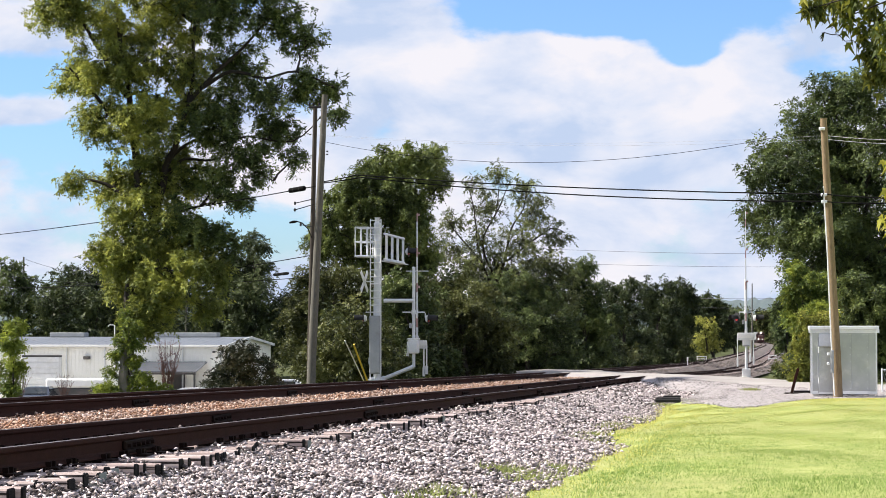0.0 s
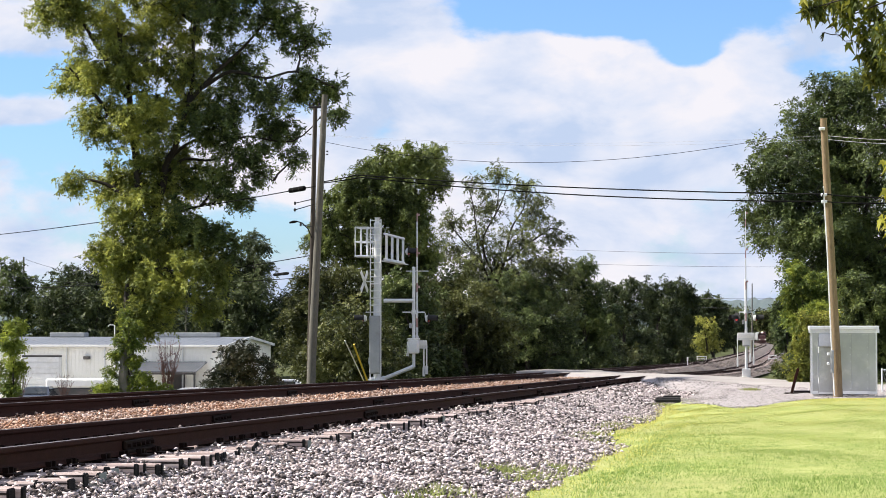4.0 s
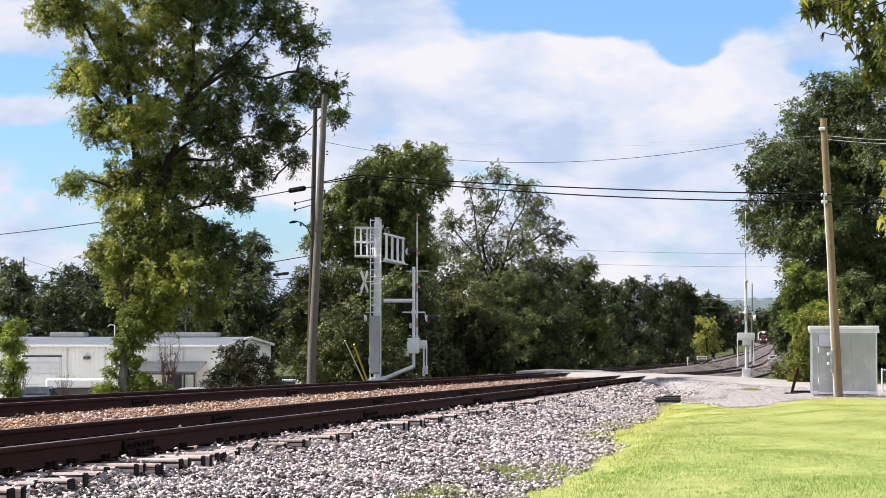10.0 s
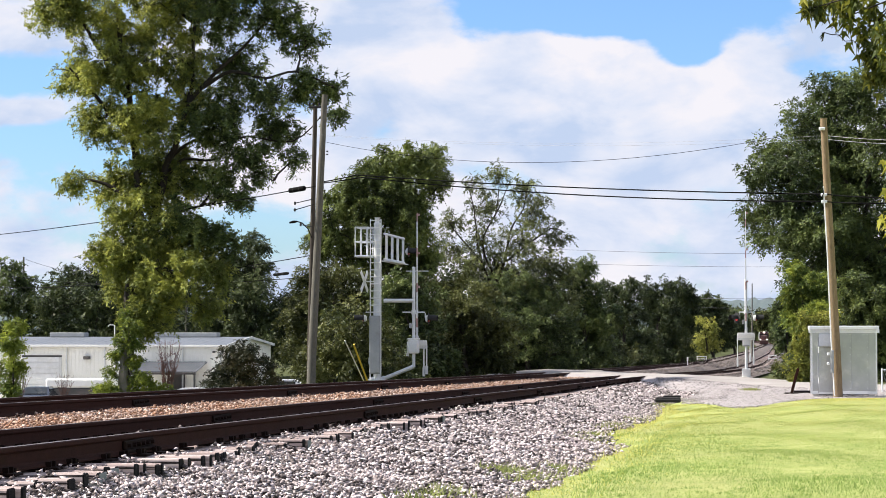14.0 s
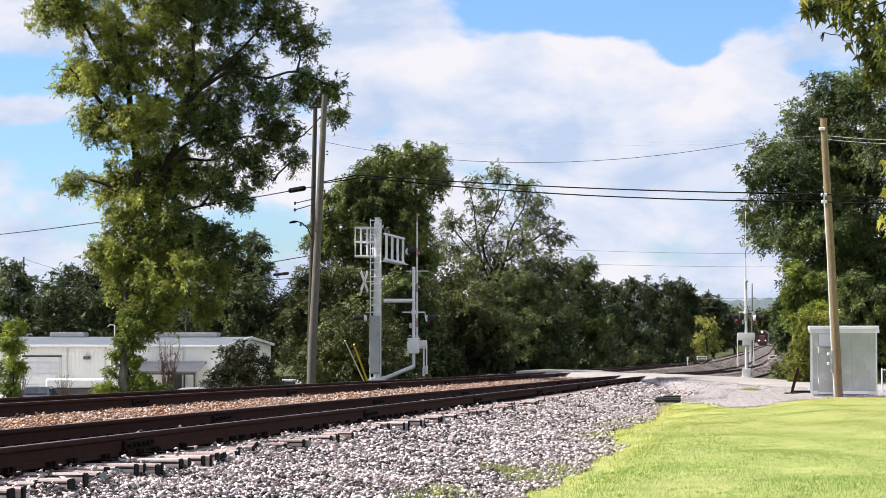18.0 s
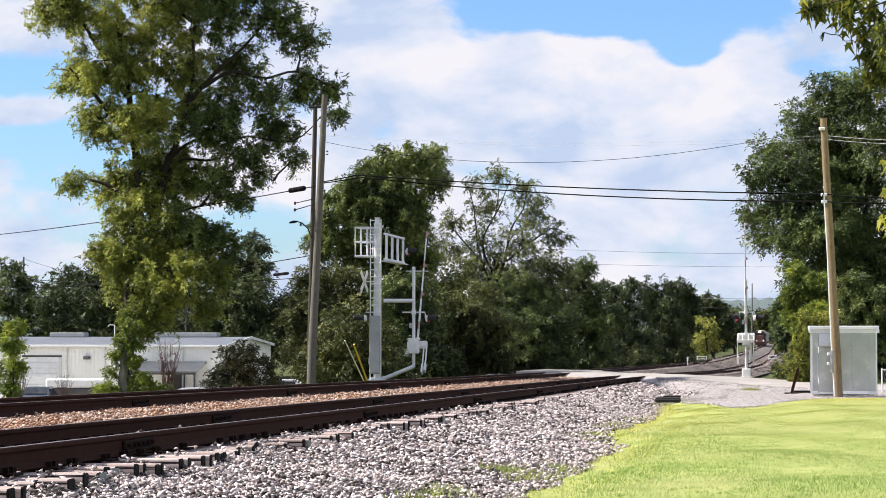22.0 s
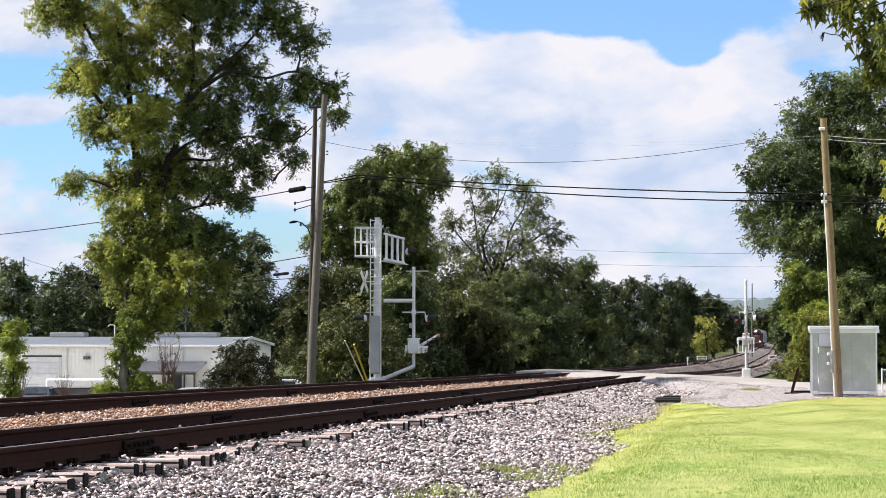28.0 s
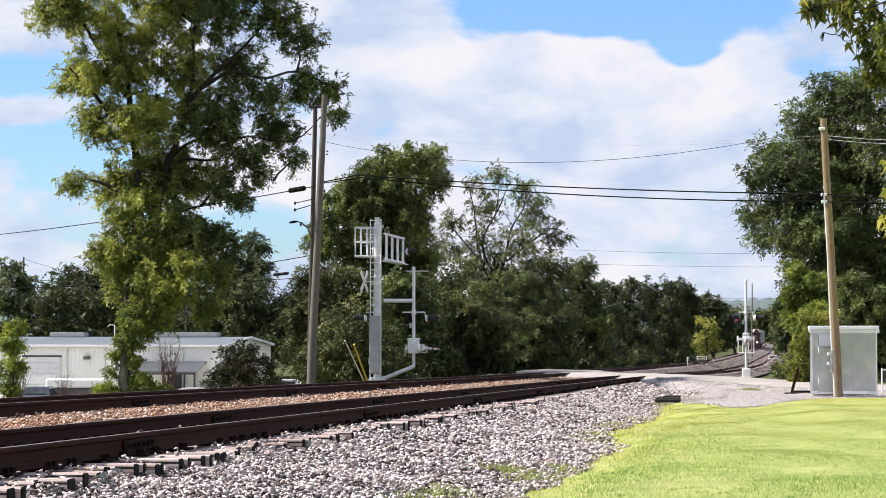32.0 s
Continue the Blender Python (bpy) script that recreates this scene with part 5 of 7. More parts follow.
def tree(name, base, lobes, leaf, count, size, seed, label, trunk=0.25, lean=0.0, fork=0.6, bark=BARK, depth=1.0, fill=1.0, clump=0.34,
         twigs=3, category="tree", group="", per=20, frond=7, thin=None, boughs=None, green=None):
    """A tree from its crown's masses (sideways, up, radius): tapered trunk, limbs to each mass, twigs, and leaf clumps."""
    rs = np.random.default_rng(seed)
    t = thing(name, label, category, base, group)
    hi = max(z for _, z, _ in lobes)
    top = max(lobes, key=lambda l: l[1])
    trunk_top = RIGHT * (top[0] * 0.5 + lean) + Vector((0, 0, hi * 0.85))
    tp = bent((0, 0, -0.5), trunk_top, hi * 0.02, rs, 8, 0.05)
    forks = []
    if boughs:
        for j, (way, r0, r1) in enumerate(boughs):
            deep = float(rs.uniform(-0.5, 0.5)) if j else 0.0
            knots = [RIGHT * a + AWAY * (deep * k / len(way)) + Vector((0, 0, b)) for k, (a, b) in enumerate(way)]
            pts = []
            for k in range(len(knots) - 1):
                q0, q1, q2, q3 = knots[max(k - 1, 0)], knots[k], knots[k + 1], knots[min(k + 2, len(knots) - 1)]
                for h in (0, 0.25, 0.5, 0.75):
                    pts.append(0.5 * (2 * q1 + (q2 - q0) * h + (2 * q0 - 5 * q1 + 4 * q2 - q3) * h * h + (3 * q1 - q0 - 3 * q2 + q3) * h ** 3) + Vector(rs.normal(size=3)) * r0 * 0.16)
            pts.append(knots[-1])
            part("limb" if j else "trunk", Shape().tube(pts, [r0 + (r1 - r0) * k / (len(pts) - 1) for k in range(len(pts))], 9), bark, t, "", True)
            forks += pts[len(pts) // 3:]
    else:
        part("trunk", Shape().tube(tp, [trunk * (1.25 if k == 0 else 1 - 0.85 * k / 8) for k in range(9)], 9), bark, t, "", True)
    cents, spreads = [], []
    for x, z, r in lobes:
        c = RIGHT * x + AWAY * float(rs.uniform(-1, 1) * r * depth) + Vector((0, 0, z))
        k = max(0.08, min(0.9, (z * fork) / max(hi * 0.85, 0.1)))
        i = min(7, int(k * 8))
        root = tp[i].lerp(tp[i + 1], k * 8 - i)
        if forks:
            root = min(forks, key=lambda q: (q - c).length + 1.2 * max(0.0, q.z - c.z))
        lp = bent(root, c, (0.07 if forks else 0.18) * (c - root).length, rs, 6, 0.14 if forks else 0.26)
        rr = trunk * max(0.14, min(0.5, 0.16 * r))
        limb = Shape()
        limb.tube(lp, [rr * (1 - 0.75 * j / 6) for j in range(7)], 5)
        m = max(5, int(per * fill))
        d = rs.normal(size=(m, 3))
        d /= np.linalg.norm(d, axis=1)[:, None]
        rad = r * rs.uniform(0.1, 1.12, m) ** 0.65
        pts = np.array(c)[None] + d * rad[:, None] * np.array([1, 1, 0.92])
        for p in pts[:twigs * 2]:
            s0 = lp[4] if rs.random() < 0.5 else lp[5]
            limb.tube(bent(s0, Vector(p), 0.12 * r, rs, 3, 0.45), [rr * 0.3, rr * 0.22, rr * 0.15, rr * 0.08], 4, False)
        part("limb", limb, bark, t, "", True)
        if thin and x > thin[0]:
            pts = pts[:int(m * thin[1])]
        side = np.array([lp[j] for j in (3, 4, 4, 5, 5)]) + rs.normal(size=(5, 3)) * 0.3 * r
        pts = np.concatenate([pts, side])
        cents.append(pts)
        spreads.append(np.full(len(pts), r * clump) * rs.uniform(0.6, 1.3, len(pts)))
    kinds = [(leaf, [True] * len(lobes))]
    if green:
        # sunward and low lobes yellow; the others green, with shade in their colour
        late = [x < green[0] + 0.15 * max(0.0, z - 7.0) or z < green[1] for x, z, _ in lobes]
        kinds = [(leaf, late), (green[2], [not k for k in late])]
    area = sum(float((q ** 2).sum()) for q in spreads)
    for mt, use in kinds:
        cs, ss = [c for c, k in zip(cents, use) if k], [q for q, k in zip(spreads, use) if k]
        share = sum(float((q ** 2).sum()) for q in ss) / area
        part("crown", leaf_cloud("crown", np.concatenate(cs), np.concatenate(ss), int(count * share), size, rs, mt, frond=frond), None, t)
    return t


BOUGHS = [([(0, -0.5), (0.1, 3), (0.25, 6), (0.55, 9), (0.3, 11.5), (0.0, 14), (-0.5, 17), (-0.3, 19.5)], 0.3, 0.06),
          ([(0.25, 5.5), (1.1, 7.5), (1.8, 10.3), (2.4, 11.9), (2.8, 13.5), (3.0, 16), (3.1, 19)], 0.2, 0.05),
          ([(2.8, 13.3), (3.9, 14.5), (5.2, 15.7), (6.3, 17)], 0.12, 0.035), ([(2.0, 10.8), (3.0, 11.5), (4.2, 11.3), (5.4, 11.7), (7.4, 11.5), (8.9, 12.8)], 0.08, 0.02),
          ([(1.7, 10.0), (2.6, 10.7), (3.8, 10.6), (4.6, 10.9), (5.6, 10.2), (6.6, 9.7)], 0.07, 0.02), ([(3.4, 13.9), (4.6, 14.6), (6.2, 14.3), (7.6, 14.6), (9.2, 13.9)], 0.1, 0.025),
          ([(0.5, 8.5), (-1.0, 9.6), (-2.4, 9.8)], 0.12, 0.03), ([(0.3, 11.5), (-1.2, 13.3), (-2.6, 14.8)], 0.14, 0.04), ([(0, 13.5), (-1.5, 16), (-2.7, 17.8)], 0.14, 0.04),
          ([(0.25, 5.6), (-0.6, 6.5), (-1.5, 7.0)], 0.1, 0.03), ([(0.9, 7.2), (2.2, 8.2), (3.3, 8.6)], 0.11, 0.03)]
BASE_BIG = (-28.38, 94.02, -1.27)
tree("tall_tree", BASE_BIG, [(-2.7, 17.51, 1.56), (-0.68, 16.75, 1.9), (1.97, 17.51, 1.75), (4.36, 17.26, 1.66), (6.75, 17.01, 1.41), (8.01, 16.25, 0.88), (-2.32, 14.61, 1.21), (0.08, 14.49, 1.89), (2.72, 14.99, 1.35), (4.74, 15.12, 1.31), (6.45, 13.53, 1.06), (8.01, 14.03, 1.16), (9.15, 13.98, 0.71), (9.4, 12.6, 0.5), (-1.06, 12.35, 1.31), (1.01, 11.97, 1.71), (1.5, 10.8, 1.2), (3.73, 12.09, 1.46), (2.72, 13.43, 1.31), (4.54, 13.1, 1.06), (6.5, 12.02, 1.16), (5.44, 10.91, 1.01), (7.51, 10.83, 0.6), (-2.32, 9.57, 0.66), (-0.68, 9.7, 1.26), (1.71, 9.7, 1.56), (4.11, 9.83, 1.16), (6.0, 9.95, 0.6), (0.58, 7.68, 1.76), (2.97, 7.68, 1.31), (-1.0, 6.5, 0.8), (-0.3, 5.16, 0.95), (0.08, 6.3, 1.26), (1.46, 4.54, 1.11), (0.33, 5.42, 1.46), (2.34, 5.42, 1.56), (3.6, 4.03, 0.86), (1.08, 3.65, 1.13), (4.3, 7.1, 1.0), (4.0, 5.7, 1.0), (3.3, 6.4, 1.1), (1.4, 6.6, 1.3), (5.2, 8.9, 0.8), (0.71, 19.53, 2.77), (4.99, 19.02, 2.27)],
     LEAF_BIG, 275000, 0.128, 11, "very tall broad leafy tree with yellowing sunlit sprays", 0.42, 0.6, 0.72, per=56, clump=0.19, depth=1.3, thin=(2.3, 0.8), frond=7, twigs=5, boughs=BOUGHS, green=(1.9, 7.0, LEAF_GREEN_SHADED))
tree("vine_column", (-27.9, 92.06, -1.21), [(0.1, 3.58, 0.37), (0.39, 3.08, 0.42), (-0.1, 2.47, 0.37), (0.49, 2.34, 0.35), (-0.35, 1.85, 0.32), (0.49, 1.6, 0.35), (-0.54, 1.21, 0.3), (0.59, 0.91, 0.35), (-0.69, 0.47, 0.32), (-0.3, 0.27, 0.27), (0.54, 0.37, 0.35), (0.89, 0.22, 0.25), (-0.95, 0.3, 0.36), (1.25, 0.36, 0.42), (1.75, 0.32, 0.36), (0.95, 0.85, 0.36)],
     LEAF_VINE, 18000, 0.09, 12, "stump overgrown with bright yellow-green vine", 0.3, bark=BARK_PALE, category="vine", per=44, clump=0.3)
tree("maple_tree", (-18.97, 116.66, -0.9), [(-1.07, 11.71, 1.29), (0.52, 11.86, 1.23), (-2.45, 11.4, 1.04), (-2.91, 10.33, 1.29), (-0.61, 10.33, 1.59), (1.23, 10.79, 0.92), (-3.98, 9.72, 1.04), (-2.3, 9.1, 1.47), (-4.44, 8.34, 1.29), (0.0, 8.49, 1.38), (-3.52, 7.11, 1.47), (-1.38, 7.11, 1.53), (-5.36, 7.42, 0.92), (0.46, 6.8, 1.23)],
     LEAF_MAPLE, 100000, 0.135, 13, "rounded mid-green maple behind the signals", 0.3, per=48, clump=0.22)
AIRY = [([(0.2, -0.5), (0.3, 3), (0.6, 6), (0.9, 7.0), (1.23, 8.75), (1.93, 9.95), (2.3, 11.65)], 0.13, 0.02),
        ([(0.5, 5.5), (-0.47, 7.8), (0.5, 9.95), (1.23, 11.75)], 0.08, 0.015), ([(0.3, 5.0), (-0.6, 7.05), (-0.97, 9.95), (-1.33, 11.2)], 0.08, 0.015),
        ([(0.9, 6.8), (2.3, 7.9), (3.6, 8.75), (4.4, 8.5)], 0.07, 0.015), ([(-0.5, 6.8), (-1.93, 8.4), (-2.67, 9.45)], 0.06, 0.012), ([(0.3, 9.5), (0.5, 11.0), (0.45, 12.5)], 0.04, 0.01)]
tree("airy_tree", (-16.21, 127.2, -0.99), [(0.4, 11.9, 0.8), (-0.86, 11.4, 0.75), (2.06, 11.07, 1.06), (-0.2, 10.07, 1.1), (2.56, 9.58, 1.3), (3.79, 8.25, 0.95), (-2.26, 9.08, 0.95), (-0.6, 8.08, 1.3), (1.73, 7.91, 1.45), (3.06, 6.92, 1.35), (-2.26, 7.41, 1.1), (0.4, 6.6, 1.4), (-1.2, 6.4, 1.3), (3.3, 5.5, 1.4), (1.8, 5.8, 1.5), (4.4, 6.2, 0.9), (4.3, 4.6, 1.2)],
     LEAF_PALE, 44000, 0.112, 14, "thin-crowned pale tree with bare dark limbs showing", 0.17, 0, 0.55, BARK, per=60, clump=0.25, twigs=14, boughs=AIRY)
tree("thicket_tree", (-21.89, 110.15, -0.77), [(-1.75, 5.0, 0.99), (-2.27, 3.26, 0.87), (-2.18, 1.51, 0.93), (-1.45, 3.69, 1.22), (-0.29, 5.0, 1.45), (0.0, 2.97, 1.45), (-1.31, 1.8, 1.31), (1.16, 4.42, 1.31), (1.45, 2.09, 1.45), (0.0, 0.64, 1.16), (-1.69, 0.49, 0.87)],
     LEAF_SHRUB, 50000, 0.12, 15, "dense bushy tree with lighter outer leaves", 0.2, per=34, clump=0.24)
tree("thicket_tree", (-17.54, 108.77, -0.73), [(-1.14, 4.34, 1.29), (0.14, 4.34, 1.14), (-1.14, 2.34, 1.43), (0.57, 2.63, 1.29), (-0.57, 0.91, 1.14), (1.14, 0.91, 1.03)],
     LEAF_DARK, 36000, 0.12, 16, "dark shaded bushy tree behind the gate", 0.2, per=34, clump=0.24)
tree("thicket_tree", (-15.82, 115.1, -0.74), [(-1.21, 4.76, 1.27), (0.3, 3.86, 1.51), (-1.21, 2.65, 1.45), (1.21, 2.35, 1.51), (-0.3, 1.14, 1.27), (1.51, 0.84, 1.08), (-1.51, 0.69, 1.02)],
     LEAF_SHRUB, 48000, 0.12, 17, "dense olive-green thicket tree beside the line", 0.2, per=34, clump=0.24)
tree("thicket_tree", (-13.51, 124.56, -0.83), [(-1.3, 4.71, 1.36), (0.32, 4.71, 1.49), (-0.65, 2.76, 1.62), (1.3, 3.08, 1.49), (0.16, 1.3, 1.36), (1.95, 1.14, 1.17), (-1.3, 0.65, 0.97)],
     LEAF_DARK, 42000, 0.12, 18, "dense olive-green thicket tree beside the line", 0.2, per=34, clump=0.24)
tree("thicket_tree", (-12.55, 150.01, -1.14), [(-0.19, 7.21, 1.01), (-1.17, 6.62, 1.01), (0.39, 5.45, 1.25), (-0.97, 4.68, 1.32), (0.97, 3.9, 1.32), (-0.58, 2.73, 1.56), (1.17, 1.75, 1.25), (-0.19, 0.78, 1.09)],
     LEAF_DARK, 40000, 0.14, 19, "dark rounded tree in the belt along the line", 0.2, per=34, clump=0.24)
tree("belt_tree", (-12.39, 185.46, -1.57), [(-0.72, 6.73, 1.15), (0.72, 6.97, 1.15), (-0.96, 5.05, 1.44), (0.96, 5.05, 1.54), (-0.48, 2.88, 1.73), (1.44, 2.64, 1.63), (0.0, 0.96, 1.25)],
     LEAF_WOOD, 30000, 0.16, 20, "dark green belt tree along the far line", 0.25, per=34, clump=0.24)
tree("belt_tree", (-10.57, 205.98, -1.65), [(-0.53, 7.19, 1.28), (1.06, 7.35, 1.28), (-0.53, 5.32, 1.6), (1.33, 5.32, 1.6), (-0.27, 2.93, 1.81), (1.6, 2.93, 1.6), (0.27, 1.06, 1.17)],
     LEAF_WOOD, 30000, 0.17, 21, "green belt tree along the far line", 0.25, per=34, clump=0.24)
tree("belt_tree", (-8.91, 231.52, -1.58), [(-0.3, 7.59, 1.31), (0.72, 6.69, 1.08), (-0.6, 5.5, 1.55), (0.72, 4.9, 1.19), (-0.3, 3.11, 1.67), (0.72, 2.51, 1.31), (-0.6, 1.31, 1.08)],
     LEAF_WOOD, 30000, 0.18, 22, "green belt tree along the far line", 0.25, per=34, clump=0.24)
tree("far_tree", (-8.87, 352.99, -2.66), [(-0.64, 9.09, 1.55), (1.18, 8.18, 1.55), (-2.0, 6.82, 1.82), (0.55, 5.91, 2.0), (2.55, 6.36, 1.45), (-1.09, 3.18, 1.82), (2.09, 3.64, 1.64)],
     LEAF_WOOD, 23800, 0.335, 23, "dark tree far along the line", 0.3, per=26, clump=0.26)
tree("far_tree", (-6.54, 424.16, -2.44), [(-0.55, 7.09, 1.53), (1.31, 6.0, 1.31), (0.0, 3.82, 1.75), (1.96, 3.6, 1.31)],
     LEAF_WOOD, 14875, 0.390, 24, "dark tree far along the line", 0.3, per=26, clump=0.26)
tree("yellow_sapling", (-6.28, 226.85, -1.51), [(0.23, 4.09, 0.58), (-0.58, 4.44, 0.64), (0.58, 3.39, 0.58), (-0.35, 2.92, 0.7), (0.58, 2.81, 0.7), (-0.99, 2.22, 0.76), (0.0, 1.99, 0.82), (1.05, 1.99, 0.64), (-0.41, 1.17, 0.64)],
     LEAF_GOLD, 6000, 0.14, 25, "small sunlit yellowing tree beside the far track", 0.12, per=40, clump=0.3)
BASE_R = (3.52, 117.01, -1.37)
tree("right_tree", BASE_R, [(0.0, 15.68, 1.49), (1.49, 15.83, 1.67), (-1.19, 12.55, 1.49), (0.9, 11.35, 1.79), (-2.39, 9.56, 1.49), (-0.3, 8.36, 1.79), (1.49, 7.77, 1.79), (3.29, 15.23, 2.09), (-1.64, 14.19, 1.34), (0.3, 13.44, 1.79), (2.39, 12.55, 2.24), (-3.44, 12.84, 1.02), (-4.03, 11.35, 1.08), (-2.39, 11.65, 1.64), (-0.45, 10.75, 1.94), (2.09, 9.56, 2.24), (-4.03, 9.41, 1.08), (-2.69, 8.96, 1.55), (-3.88, 8.06, 0.78), (-1.49, 7.77, 1.73), (0.6, 7.17, 1.94), (2.69, 6.57, 1.94), (-1.19, 5.68, 1.49), (1.19, 4.48, 1.79), (4.78, 8.66, 2.39)],
     LEAF_DARK, 180000, 0.14, 26, "large dark green tree with a dense rounded crown", 0.42, per=84, clump=0.175, frond=5)
tree("ivy_tree", (2.15, 106.59, -1.11), [(-1.09, 6.0, 0.38), (-1.15, 4.77, 0.38), (-1.09, 3.55, 0.44), (-0.82, 5.59, 0.55), (-0.71, 4.5, 0.65), (0.0, 5.18, 0.93), (0.55, 3.82, 1.15), (-0.35, 3.27, 0.82), (1.36, 3.0, 1.2), (0.2, 2.18, 0.98), (0.92, 1.36, 1.09), (0.0, 1.09, 0.65)],
     LEAF_VINE, 56000, 0.115, 27, "tree hung with ivy beside the road", 0.25, per=34, clump=0.24)
tree("ivy_tree", (4.6, 101.98, -0.97), [(-0.78, 4.42, 0.99), (0.26, 4.16, 1.04), (1.3, 4.42, 1.17), (-0.52, 2.86, 1.04), (0.78, 2.6, 1.17), (0.0, 1.3, 1.17), (1.56, 1.3, 1.17)],
     LEAF_MAPLE, 52000, 0.115, 28, "leafy tree behind the cabin", 0.25, per=34, clump=0.24)
tree("yellow_bush", (1.7, 96.41, -0.84), [(-0.3, 2.22, 0.39), (0.2, 1.73, 0.49), (-0.35, 1.23, 0.44), (0.32, 0.86, 0.54), (-0.3, 0.44, 0.39), (0.44, 2.47, 0.44), (0.44, 0.25, 0.39), (-0.64, 1.92, 0.3), (-0.74, 1.23, 0.3), (-0.59, 0.54, 0.35), (-0.1, 2.96, 0.49), (0.69, 3.21, 0.49)],
     LEAF_HEDGE, 10500, 0.1, 29, "yellowing roadside bush beside the cabin", 0.06, category="bush", per=26, clump=0.26)
tree("corridor_tree", (2.29, 263.56, -1.88), [(-0.68, 6.42, 1.08), (0.34, 5.4, 1.22), (-0.68, 3.71, 1.22), (0.34, 2.36, 1.08), (-1.15, 2.03, 0.68), (1.69, 5.4, 2.03)],
     LEAF_DARK, 17850, 0.242, 30, "dark tree beside the far line", 0.25, per=26, clump=0.26)
for k, (b, lo) in enumerate((((-73.5, 206.71, -2.37), [(-0.84, 10.05, 1.34), (0.56, 8.94, 1.34), (-1.12, 7.26, 1.68), (1.4, 6.7, 1.68), (0.0, 4.47, 1.9), (2.23, 3.91, 1.68)]),
                             ((-72.3, 217.01, -2.56), [(-0.58, 8.77, 1.52), (1.17, 9.94, 1.29), (-1.46, 7.01, 1.64), (1.17, 7.01, 1.87), (0.0, 4.09, 1.99), (2.34, 4.09, 1.75)]),
                             ((-66.17, 212.87, -2.47), [(-1.14, 9.14, 1.6), (0.57, 8.0, 1.6), (-0.86, 6.29, 1.71), (1.43, 5.71, 1.71), (0.0, 3.43, 1.83)]),
                             ((-53.07, 209.77, -2.37), [(-0.84, 7.82, 1.45), (0.0, 10.05, 1.23), (-1.4, 5.58, 1.68), (0.84, 5.58, 1.79), (-0.28, 3.35, 1.9)]),
                             ((-48.86, 205.33, -2.28), [(-0.82, 12.82, 1.2), (0.55, 12.0, 1.09), (-1.36, 10.91, 1.42), (0.71, 10.09, 1.09), (-0.27, 8.18, 1.75), (-0.82, 5.45, 1.96), (1.09, 4.91, 1.53), (0.0, 2.73, 1.85)]),
                             ((-51.4, 207.5, -2.3), [(-0.6, 10.7, 1.2), (0.5, 9.2, 1.4), (-1.2, 8.6, 1.5), (0.6, 7.0, 1.6), (-0.9, 5.8, 1.8), (0.3, 3.6, 1.9), (-0.5, 1.8, 1.7)]),
                             ((-44.6, 207.0, -2.3), [(-1.3, 7.3, 1.25), (0.1, 6.7, 1.4), (1.2, 7.4, 1.2), (-0.8, 5.2, 1.7), (0.9, 4.8, 1.7), (0.0, 2.8, 1.9), (1.4, 1.9, 1.6), (-1.4, 2.0, 1.6)]),
                             ((-65.4, 233.24, -2.85), [(-1.87, 7.48, 1.87), (1.25, 8.1, 1.87), (-0.62, 4.99, 2.24), (2.49, 4.99, 2.12)]))):
    tree("backing_tree", b, lo, LEAF_DARK if k == 0 else LEAF_WOOD, 17000, 0.24, 40 + k, "dark green tree behind the low building", 0.3, per=34, clump=0.24)
for k, (x0, y0, z0, w0, h0) in enumerate(((-62, 213, 0, 7, 12.5), (-55, 217, 0, 7, 12), (-48.5, 222, 0, 7, 11), (-42, 226, 0, 7, 11), (-35.5, 224, 0, 7, 12), (-29.5, 219, 0, 7, 12.5), (-24.5, 205, 0, 6, 10), (-70, 222, 0, 8, 14), (-66, 205, 0, 7, 10))):
    rr = random.Random(500 + k)
    lo = [(rr.uniform(-0.55, 0.55) * w0, rr.uniform(0.15, 0.9) * h0, rr.uniform(0.14, 0.2) * h0) for _ in range(14)]
    tree("backing_tree", low(x0, y0, 0), lo, LEAF_WOOD, 12000, 0.28, 520 + k, "dark green woodland tree behind the low building", 0.25, group="woodland trees", per=24, clump=0.28)
tree("left_sapling", (-30.36, 84.61, -1.22), [(0.09, 3.09, 0.27), (0.46, 3.2, 0.18), (-0.14, 2.51, 0.41), (0.32, 2.4, 0.32), (-0.18, 1.6, 0.46), (0.27, 1.49, 0.37), (-0.07, 0.69, 0.46)],
     LEAF_VINE, 9000, 0.094, 50, "young light green sapling by the far track", 0.05, per=40, clump=0.34)
tree("dark_bush", (-30.06, 122.12, -1.8), [(-1.3, 1.14, 0.65), (-0.65, 1.79, 0.78), (0.0, 2.5, 0.58), (0.75, 2.18, 0.71), (1.62, 1.46, 0.65), (-0.81, 0.65, 0.78), (0.81, 0.65, 0.78), (0.16, 1.46, 0.91), (1.95, 0.65, 0.52), (-1.79, 0.49, 0.45)],
     LEAF_RED, 15470, 0.125, 51, "dark reddish-green bush in front of the building", 0.08, category="bush", per=26, clump=0.26)


